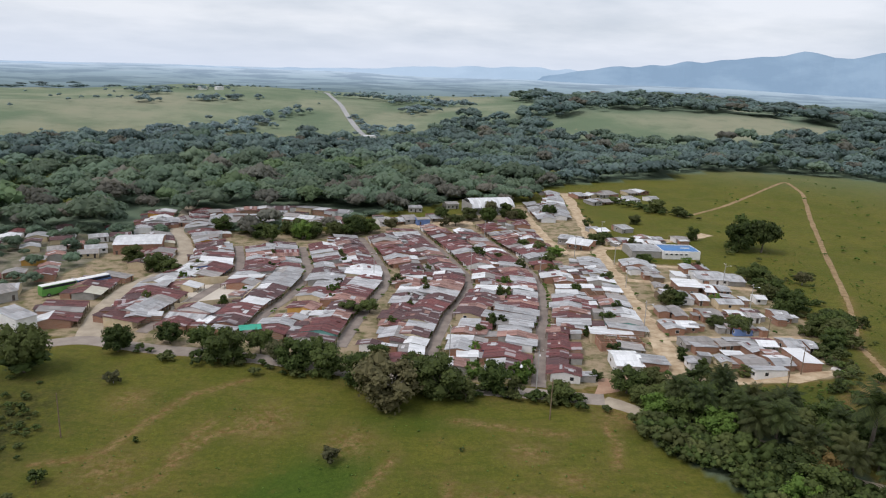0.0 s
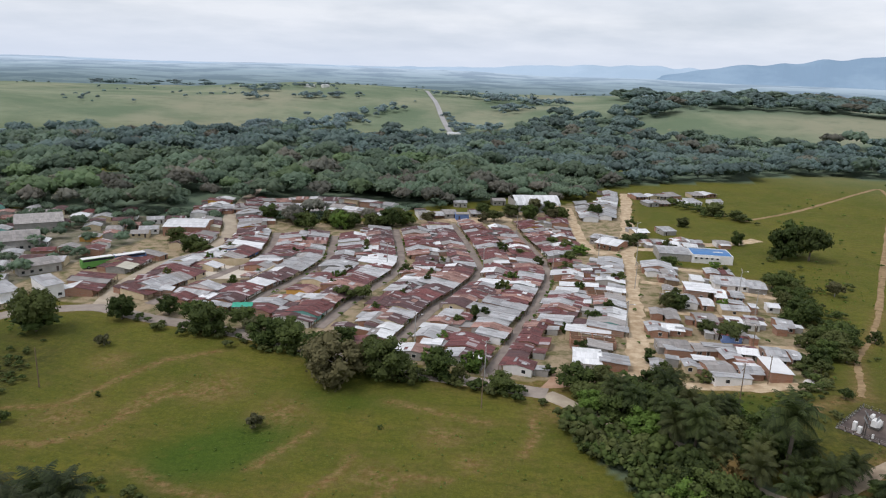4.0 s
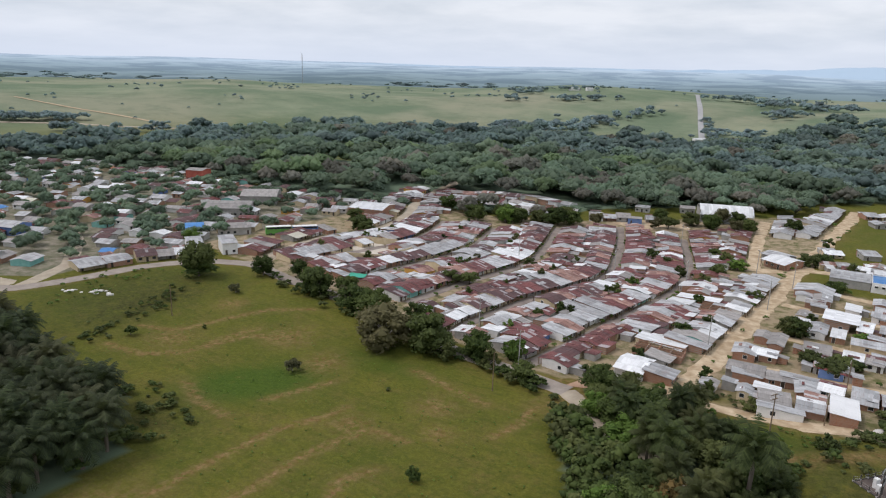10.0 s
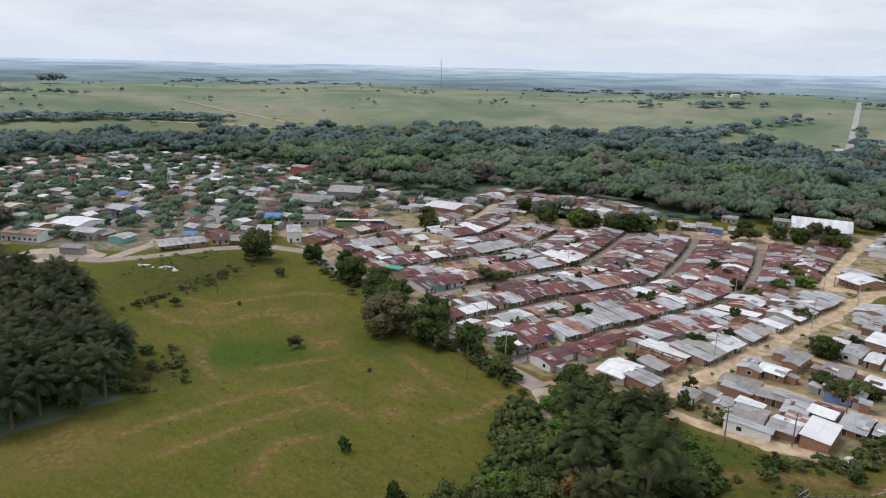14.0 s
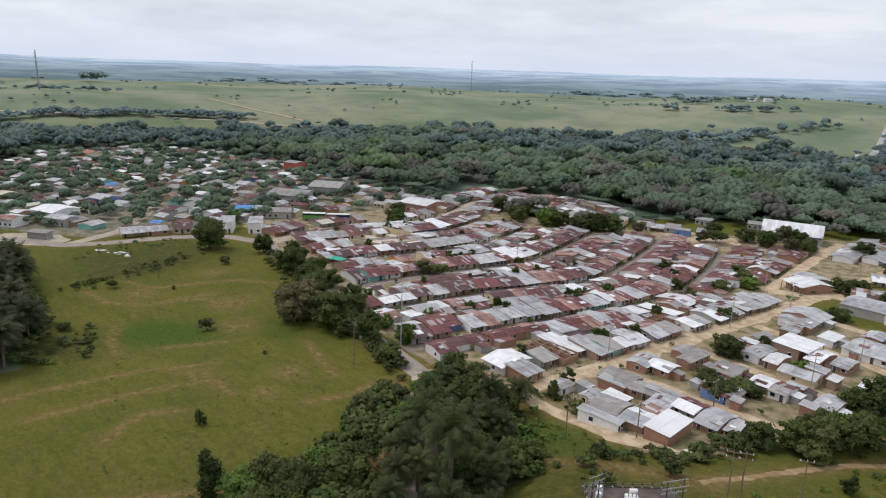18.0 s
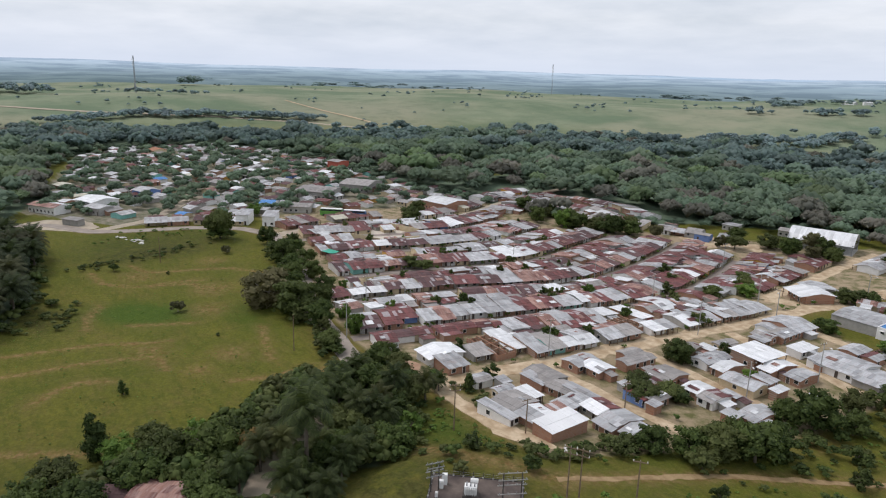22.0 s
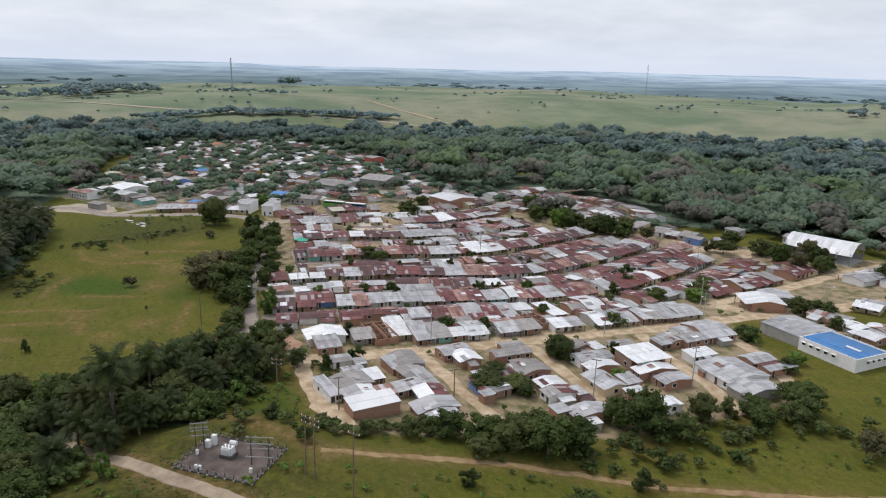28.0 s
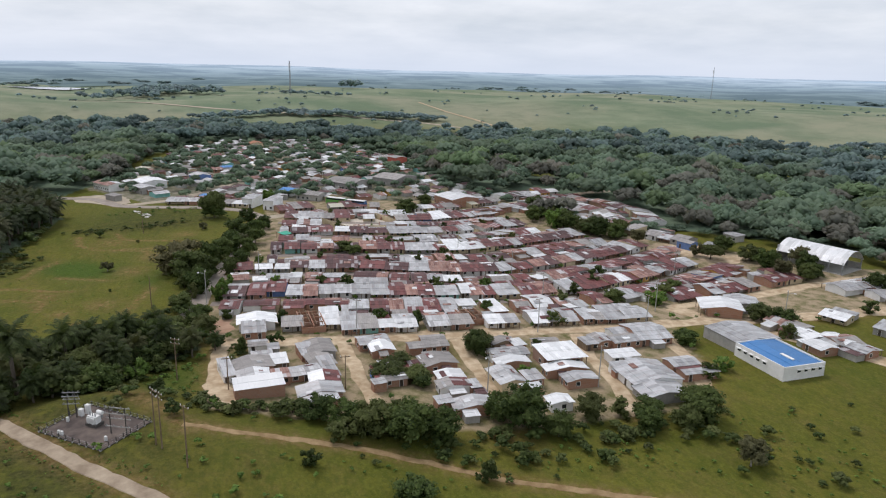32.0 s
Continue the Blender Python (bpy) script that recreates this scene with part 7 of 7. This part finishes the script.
# trees in yards and between the rows
YR = random.Random(8)
for line, lo, hi in ((ST1, 6, 130), (ST2, 6, 140), (ST3, 6, 110), (ST4, 6, 95), (ST5, 4, 95)):
    for _ in range(11):
        at = along(line, YR.uniform(lo, hi))
        if at is None:
            continue
        off = YR.choice((-1, 1)) * YR.uniform(9.5, 12.5)
        r = YR.uniform(0.9, 1.9)
        tree(YR.choices(("green", "bright", "grey"), (75, 18, 7))[0], at[0] - math.sin(at[2]) * off, at[1] + math.cos(at[2]) * off, r, r * YR.uniform(1.3, 1.8) + 0.9, "in a back yard")
for k, x, y, r, h in (("green", 36, 215, 2.6, 4.2), ("bright", 41, 240, 3.6, 4.0), ("green", 36, 246, 3.0, 4.6), ("green", 31, 252, 3.0, 4.2), ("green", 6, 283, 4.2, 5.5), ("green", 12, 293, 4.4, 6), ("green", 20, 294, 4.4, 5.5), ("grey", 30, 290, 3.6, 6.5), ("green", 34, 295, 3.4, 5.5), ("green", 0, 292, 4, 6), ("green", -36, 262, 4.4, 6), ("green", -50, 258, 4.6, 6), ("green", -58, 262, 4.4, 6), ("grey", -20, 272, 4, 6), ("green", -28, 268, 4.4, 6.5), ("green", 48, 306, 4.0, 6), ("green", 62, 288, 2.6, 4), ("green", 72, 254, 2.4, 3.6),
                      ("green", -86, 204, 4.6, 6.5), ("green", -80, 200, 4, 5.5), ("green", -98, 214, 4, 6), ("bright", -112, 148, 3.4, 5.5), ("green", -84, 260, 5, 7), ("green", -68, 254, 4.6, 6), ("green", 20, 233, 2.2, 3.6), ("green", 52, 131, 2.2, 3.4), ("green", 40, 145, 2.2, 3.6), ("green", 47, 174, 2.2, 3.8), ("green", 52, 206, 2.6, 3.6), ("green", 54.2, 142.8, 2.0, 3.4), ("green", 13.3, 163.2, 2.2, 3.6), ("green", -22, 168, 3.4, 4.2), ("green", -17.5, 170, 3.0, 4.0), ("green", -12, 198, 2.6, 4.0), ("bright", 20, 200, 2.4, 3.6), ("green", 43, 166.8, 2.4, 3.6), ("green", 13.5, 238.5, 2.6, 4.2), ("green", 37, 230, 3.4, 4.4), ("green", 27, 224, 2.4, 3.6), ("green", 65.5, 182.2, 3.4, 5.2), ("green", 70, 229, 3.0, 3.6), ("green", 86, 222.5, 2.4, 3.2), ("green", 59.3, 257.6, 4.2, 4.6), ("green", 63, 261, 3.6, 4.4)):
    tree(k, x, y, r, h, "between houses")
band = resample([(-64, 256), (-44, 262), (-29, 266), (-6, 273), (14, 277), (24, 288), (32, 304)], 1.0)
for _ in range(64):
    q = YR.choice(band)
    x, y = q.x + YR.gauss(0, 5), q.y + YR.gauss(0, 5)
    if min(math.hypot(x - a, y - b) for a, b in BUILT) < 6.5 or min(float(near_line(np.array(x), np.array(y), l)) for l in (NROAD, ST1, ST2, ST3)) < 4:
        continue
    r = YR.uniform(2.4, 4.4)
    tree(YR.choices(("green", "bright", "grey"), (72, 10, 18))[0], x, y, r, r * YR.uniform(1.3, 1.7) + 1, "behind the back row")
# tall trees where the woods meet the back yards
edge_trees, edge_grey = [], []
for k in range(112):
    az = 62 + k * 1.38 + YR.uniform(-0.6, 0.6)
    rr = float(np.interp(az, R_AZ, R_IN)) - YR.uniform(-3, 9)
    x, y = rr * math.cos(radians(az)) - 60, rr * math.sin(radians(az)) + 170
    r = YR.uniform(3.2, 6.0)
    if min(math.hypot(x - a, y - b) for a, b in BUILT) < r + 2.5 or min(float(near_line(np.array(x), np.array(y), l)) for l in (NROAD, NW_ROAD, MAIN)) < r:
        continue
    (edge_grey if YR.random() < 0.4 else edge_trees).append((x, y, r, r * YR.uniform(1.2, 1.6) + 2))
    a = YR.uniform(0, 6.28)
    edge_trees.append((x + 4.5 * math.cos(a), y + 4.5 * math.sin(a), 2.6, YR.uniform(3.0, 4.2)))
for _ in range(420):
    az = YR.uniform(58, 218)
    rr = float(np.interp(az, R_AZ, R_IN)) + YR.uniform(-3, 10)
    x, y = rr * math.cos(radians(az)) - 60, rr * math.sin(radians(az)) + 170
    if min(math.hypot(x - a, y - b) for a, b in BUILT) > 5 and min(float(near_line(np.array(x), np.array(y), l)) for l in (NROAD, NW_ROAD, MAIN)) > 4:
        r = YR.uniform(1.6, 3.0)
        edge_trees.append((x, y, r, r * YR.uniform(1.0, 1.5)))

patch("water", [(-1290, -235), (-1180, -245), (-1085, -130), (-1130, -100), (-1240, -170)], WATER, "pale river bend shining far off in the haze", 1.6, category="river")


# ---- woodland ----
def mass_arrays(seed, clumps, per, size):
    """A broad crown: a handful of uneven masses with leaf sprays on them."""
    rng = np.random.default_rng(seed)
    k = np.arange(clumps)
    a = k * 2.4 + rng.uniform(0, 6.28)
    rad = np.sqrt((k + 0.3) / clumps) * rng.uniform(0.55, 0.85)
    c = np.stack([rad * np.cos(a), rad * np.sin(a), 1.38 - 0.7 * rad**2 + rng.uniform(-0.14, 0.14, clumps)], -1)
    r = rng.uniform(0.32, 0.50, clumps)
    qv, qf = leaf_cloud(rng, c, r, per, size, 0.5, 0.5)
    lv, lf = lumps(rng, c, r * 0.88)
    return qv, qf, lv, lf


def scatter_woods(name, places, seed, clumps, per, size, mat, label):
    rng = np.random.default_rng(seed)
    temps = [mass_arrays(seed + k, clumps, per, size) for k in range(6)]
    V, F, G, T, base = [], [], [], [], 0
    for n, (x, y, r, h) in enumerate(places):
        qv, qf, lv, lf = temps[n % 6]
        v = np.concatenate([qv, lv])
        a = rng.uniform(0, 6.28)
        c, s = math.cos(a), math.sin(a)
        w = np.stack([(v[:, 0] * c - v[:, 1] * s) * r + x, (v[:, 0] * s + v[:, 1] * c) * r + y, v[:, 2] * h / 2.05 + gz(x, y)], -1)
        V.append(w)
        F.append(qf + base)
        G.append(lf + len(qv) + base)
        T.append(np.full(len(w), rng.uniform()))
        base += len(w)
    fa = np.concatenate(F)
    vs = np.concatenate(V)
    me = array_mesh(name, vs, fa, mat, np.concatenate(T), np.concatenate(G))
    return tagged(new(name, me), label, "woodland", kind="stuff")


WR = np.random.default_rng(9)
LIGHT_GROVES = [(-318, 380, 40), (-213, 374, 24), (-60, 430, 22), (90, 380, 26), (-250, 250, 20), (40, 520, 30), (180, 620, 40)]


def woods_places():
    near, far = [], []
    step = 9.9
    for x in np.arange(-760, 1400, step):
        for y in np.arange(-120, 1640, step):
            px, py = x + WR.uniform(-4.6, 4.6), y + WR.uniform(-4.6, 4.6)
            d = math.hypot(px + 60, py - 170)
            if not woods_mask(px, py):
                continue
            if near_line(np.array(px), np.array(py), HIGHWAY) < 12 or (d < 340 and min((abs(px - a) + abs(py - b) for a, b in BUILT), default=99) < 7.5):
                continue
            if d > 720 and WR.random() > 0.24:
                continue
            if d > 480 and d < 720 and WR.random() < 0.4:
                continue
            big = WR.random() ** 2
            r = (4.7 + 5.8 * big) * (1.9 if d > 720 else 1.15 if d > 480 else 1)
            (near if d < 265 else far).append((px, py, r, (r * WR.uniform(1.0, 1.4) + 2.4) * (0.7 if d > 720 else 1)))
    return near, far


def by_colour(places):
    """Dark, grey and light stands, as they grow together."""
    out = ([], [], [])
    for q in places:
        x, y = q[0], q[1]
        v = WR.random()
        if any(math.hypot(x - a, y - b) < c for a, b, c in LIGHT_GROVES):
            k = 2 if v < 0.85 else 0
        else:
            g = 0.5 + 0.5 * math.sin(x / 37 + 1.3 * math.sin(y / 29)) * math.sin(y / 33)
            edge = math.hypot(x + 60, y - 170) < 190
            k = 1 if v < 0.02 + 0.22 * g * (2.0 if edge else 0.35) else 2 if v > 0.90 else 0
        out[k].append(q)
    return out


W_NEAR, W_FAR = woods_places()
belt_rng = random.Random(31)
for _ in range(900):
    x, y = belt_rng.uniform(-100, 52), belt_rng.uniform(306, 402)
    if inside(np.array(x), np.array(y), [(-104, 348), (-66, 316), (-42, 307), (-16, 308), (-2, 316), (6, 334), (34, 328), (56, 340), (50, 402), (-40, 366), (-75, 366)]) and min((abs(x - a) + abs(y - b) for a, b in BUILT), default=99) > 10 and all(math.hypot(x - q[0], y - q[1]) > 5.2 for q in edge_trees[-160:] + edge_grey[-60:]):
        r = belt_rng.uniform(3.6, 6.4)
        (edge_grey if belt_rng.random() < 0.25 else edge_trees).append((x, y, r, r * belt_rng.uniform(1.1, 1.5) + 1.5))
quarter = [(x, y, r, r * WR.uniform(1.3, 1.9)) for (x, y), r in ((q, WR.uniform(1.7, 3.6)) for q in tree_sites if WR.random() < 0.9)]
scatter_woods("quarter_trees", quarter, 150, 10, 26, 0.095, LEAF_WOODS_HAZED, "dark green trees between the houses of the old quarter")
scatter_woods("edge_trees", edge_trees, 160, 14, 34, 0.085, LEAF_WOODS_HAZED, "dark green trees where the woods meet the back yards")
scatter_woods("edge_trees", edge_grey, 170, 14, 30, 0.08, LEAF_WOODS_GREY_HAZED, "grey-brown thin-leaved trees where the woods meet the back yards")
KINDS = ((LEAF_WOODS_HAZED, LEAF_BACK_HAZED, "dark green"), (LEAF_WOODS_GREY_HAZED, LEAF_WOODS_GREY_HAZED, "grey-green and dry brownish"), (LEAF_WOODS_LIGHT_HAZED, LEAF_BACK_LIGHT_HAZED, "light green"))
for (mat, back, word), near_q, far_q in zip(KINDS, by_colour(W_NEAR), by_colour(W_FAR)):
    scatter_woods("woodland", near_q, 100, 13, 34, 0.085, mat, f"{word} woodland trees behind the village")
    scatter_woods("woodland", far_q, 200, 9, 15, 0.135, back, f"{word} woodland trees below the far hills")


HEDGES = [([(-535, 95), (-575, 170), (-565, 250), (-525, 335)], 120, 5, 4.5, 6.5), ([(-470, 290), (-430, 335), (-385, 380), (-372, 440)], 34, 4, 3.5, 6), ([(-440, 60), (-470, 150), (-440, 240)], 20, 7, 3.5, 5.5),
          ([(-215, 590), (-205, 660), (-190, 740), (-165, 810)], 70, 12, 4, 7), ([(-190, 690), (-230, 650), (-260, 600), (-235, 540)], 46, 10, 4, 6.5), ([(-430, 960), (-400, 930), (-360, 900)], 26, 10, 4, 6), ([(-300, 830), (-260, 860), (-250, 880)], 22, 9, 4, 6),
          ([(-60, 700), (-40, 720)], 14, 9, 4, 6.5), ([(-120, 990), (-60, 960), (-10, 930), (30, 900)], 60, 16, 5, 8), ([(-50, 830), (-20, 850)], 18, 9, 4, 7), ([(-340, 797), (-335, 800)], 7, 6, 5, 7), ([(-62, 655), (-78, 720), (-104, 800)], 26, 2.5, 2.5, 4.5),
          ([(-760, 190), (-740, 230), (-700, 260)], 22, 9, 3.5, 6), ([(-1040, 330), (-1000, 310)], 10, 8, 8, 12), ([(-300, 1010), (-360, 1000), (-420, 985)], 30, 12, 4, 6), ([(-800, 40), (-830, 20), (-860, 60)], 90, 32, 7, 10)]


def far_clumps():
    out = []
    for line, n, spread, lo, hi in HEDGES:
        pts = resample(line, 3.0)
        for _ in range(n):
            q = pts[int(WR.integers(len(pts)))]
            rr = WR.uniform(lo, hi)
            out.append((q.x + WR.normal() * spread, q.y + WR.normal() * spread, rr, rr * WR.uniform(1.2, 1.7)))
    for _ in range(130):
        az, r = radians(WR.uniform(70, 215)), WR.uniform(440, 1150)
        x, y = r * math.cos(az) - 60, r * math.sin(az) + 170
        if woods_mask(x, y) or near_line(np.array(x), np.array(y), HIGHWAY) < 15:
            continue
        n = 1 if WR.random() < 0.7 else int(WR.integers(2, 9))
        for _ in range(n):
            rr = WR.uniform(1.5, 3.4)
            out.append((x + WR.normal() * n * 3.0, y + WR.normal() * n * 2.2, rr, rr * 1.7))
    for k in range(700):
        az, r = radians(WR.uniform(95, 225)), WR.uniform(1250, 2400)
        x, y = r * math.cos(az) - 60, r * math.sin(az) + 170
        if math.sin(x / 170 + 1) * math.sin(y / 210) > 0.05:
            rr = WR.uniform(9, 20)
            out.append((x, y, rr, rr * 0.6))
    return out


scatter_woods("far_trees", far_clumps(), 300, 7, 12, 0.15, LEAF_FAR_HAZED, "hedgerows, copses and single trees on far green hills")


# ---- shrubs and rough growth ----
SHRUBS = np.random.default_rng(4)


def shrub_zone(poly, count, lo, hi):
    xs, ys = [q[0] for q in poly], [q[1] for q in poly]
    out = []
    while len(out) < count:
        x, y = SHRUBS.uniform(min(xs), max(xs)), SHRUBS.uniform(min(ys), max(ys))
        if inside(np.array(x), np.array(y), poly) and min(float(near_line(np.array(x), np.array(y), l)) for l in (SOUTH, *LANES, TRACK_E)) > 3.2 and min(math.hypot(x - a, y - b) for a, b in BUILT) > 4.5:
            r = SHRUBS.uniform(lo, hi)
            out.append((x, y, r, r * SHRUBS.uniform(1.0, 1.8)))
    return out


def shrub_line(line, count, spread, lo, hi):
    out = []
    pts = resample(line, 1.0)
    for _ in range(count):
        q = pts[int(SHRUBS.integers(len(pts)))]
        r = SHRUBS.uniform(lo, hi)
        out.append((q.x + SHRUBS.normal() * spread, q.y + SHRUBS.normal() * spread, r, r * SHRUBS.uniform(1.0, 1.7)))
    return out


thick = shrub_zone([(36, 108), (46, 96), (52, 80), (62, 64), (74, 66), (72, 88), (64, 100), (70, 105), (76, 109), (66, 115.5), (57.5, 122), (53, 128), (46, 128), (38, 124)], 330, 1.2, 2.8)
thick += shrub_zone([(86, 134), (92, 145), (97, 158), (102, 172), (104, 200), (99, 206), (94, 192), (90, 158), (86, 146)], 44, 0.5, 1.5)
thick += shrub_zone([(-116, 40), (-14, 40), (-12, 62), (-36, 72), (-86, 76), (-112, 66)], 160, 1.4, 2.8)
thick += shrub_zone([(80, 100), (74, 92), (78, 70), (92, 74), (88, 92)], 90, 0.8, 2.4)
thick += shrub_line([(-62, 81), (-66.5, 93), (-72.6, 109), (-80, 122)], 85, 1.8, 0.3, 1.0)
# leaf masses added to fill out the roadside tree's crown, not separate shrubs
thick += [(-81, 127, 3.6, 2.8), (-80.6, 127.4, 4.2, 4.4), (-81.3, 126.8, 4.6, 6.2), (-81, 127, 4.4, 8.0)]
thick += shrub_line([(58, 125), (66, 119), (76, 113), (79, 118)], 26, 1.8, 0.5, 1.5)
thick += shrub_line([(76.8, 122.8), (81, 127), (84, 130), (87, 134)], 22, 1.3, 0.5, 1.5)
thick += shrub_line([(54.5, 134.6), (58, 136), (61, 135.4)], 16, 0.9, 0.4, 0.9)
thick += shrub_line([(84, 138), (85.4, 142), (87, 148)], 26, 1.1, 0.7, 1.6)
thick += shrub_zone([(-36, 66), (-14, 64), (-13, 74), (-24, 80), (-34, 80)], 46, 0.5, 1.3)
thick += shrub_line([(-66, 139), (-40, 135), (-20, 130), (-2, 125), (18, 123), (32, 121)], 90, 1.6, 0.7, 1.8)
thick += shrub_line([(100, 160), (104, 190), (108, 215), (106, 240)], 40, 3.5, 0.6, 1.5)
thick += shrub_zone([(66, 160), (78, 160), (79, 168), (68, 168)], 24, 1.0, 1.8)
thick += shrub_line([(96, 150), (104, 170), (112, 178)], 16, 3, 0.5, 1.2)
tufts = shrub_line([(-92, 96), (-98, 118), (-88, 128)], 60, 5.0, 0.3, 0.8)
tufts += shrub_zone([(84, 134), (110, 134), (128, 190), (120, 240), (100, 232), (100, 160)], 90, 0.25, 0.6)
tufts += shrub_zone([(-58, 84), (-20, 66), (30, 56), (46, 76), (34, 112), (-10, 114), (-60, 124)], 420, 0.10, 0.26)
tufts += shrub_zone([(100, 150), (128, 180), (150, 260), (118, 250), (102, 210)], 200, 0.12, 0.4)
thick += shrub_line([(88.2, 347.2), (99.6, 326.9), (113.5, 315.8)], 46, 2.6, 1.2, 2.6)
thick += shrub_line([(119.1, 226.9), (118.1, 213.6), (98.4, 210.0), (99.3, 193.0), (102.4, 168.7), (107.5, 165.0)], 30, 3.0, 0.7, 1.8)
tufts += shrub_zone([(105, 250), (130, 200), (240, 330), (230, 440), (150, 400)], 70, 0.5, 1.2)
tufts += [(x + s * (1.35 + abs(o)), y - s * (1.35 + abs(o)), r, h) for s in (-1, 1) for (x, y, r, h), o in zip(shrub_line(SOUTH[19:24], 80, 0.15, 0.10, 0.26), SHRUBS.normal(0, 0.6, 80))]
tufts += shrub_zone([(60, 120), (72, 117), (80, 122), (80, 128), (60, 130)], 70, 0.2, 0.6)
tufts += shrub_zone([(78, 84), (104, 84), (150, 150), (128, 160), (98, 134), (84, 108)], 150, 0.35, 1.0)
scatter_woods("shrubs", thick, 400, 7, 13, 0.14, LEAF, "tangled dark green shrubs and undergrowth")
scatter_woods("grass_tufts", tufts, 500, 3, 8, 0.25, LEAF_BRIGHT, "tufts of coarse grass and weeds")
hedge = []
for line in (ST1, ST2, ST3, ST4):
    for _ in range(34):
        at = along(line, float(SHRUBS.uniform(4, 135)))
        if at is not None:
            off = float(SHRUBS.choice((-1, 1))) * 1.75
            r = SHRUBS.uniform(0.5, 1.0)
            hedge.append((at[0] - math.sin(at[2]) * off, at[1] + math.cos(at[2]) * off, r, r * SHRUBS.uniform(1.3, 2.0)))
for line in (MAIN, *LANES):
    for q in resample(line, 3.4):
        if SHRUBS.random() < 0.5:
            r = SHRUBS.uniform(0.5, 1.2)
            a = SHRUBS.uniform(0, 6.28)
            x, y = q.x + 3.4 * math.cos(a), q.y + 3.4 * math.sin(a)
            if min(math.hypot(x - a_, y - b_) for a_, b_ in BUILT) > 4.0 and float(near_line(np.array(x), np.array(y), line)) > 2.4:
                hedge.append((x, y, r, r * 1.5))
scatter_woods("street_hedges", hedge, 600, 5, 12, 0.17, LEAF_BRIGHT, "bright green bushes and hedges along the streets")

# the plan is drawn in units of 1.4 m: bring every thing to metres
for ob in list(scene.objects):
    if ob.parent is None and ob.type in ("MESH", "EMPTY"):
        ob.matrix_basis = Matrix.Scale(SCALE, 4) @ ob.matrix_basis
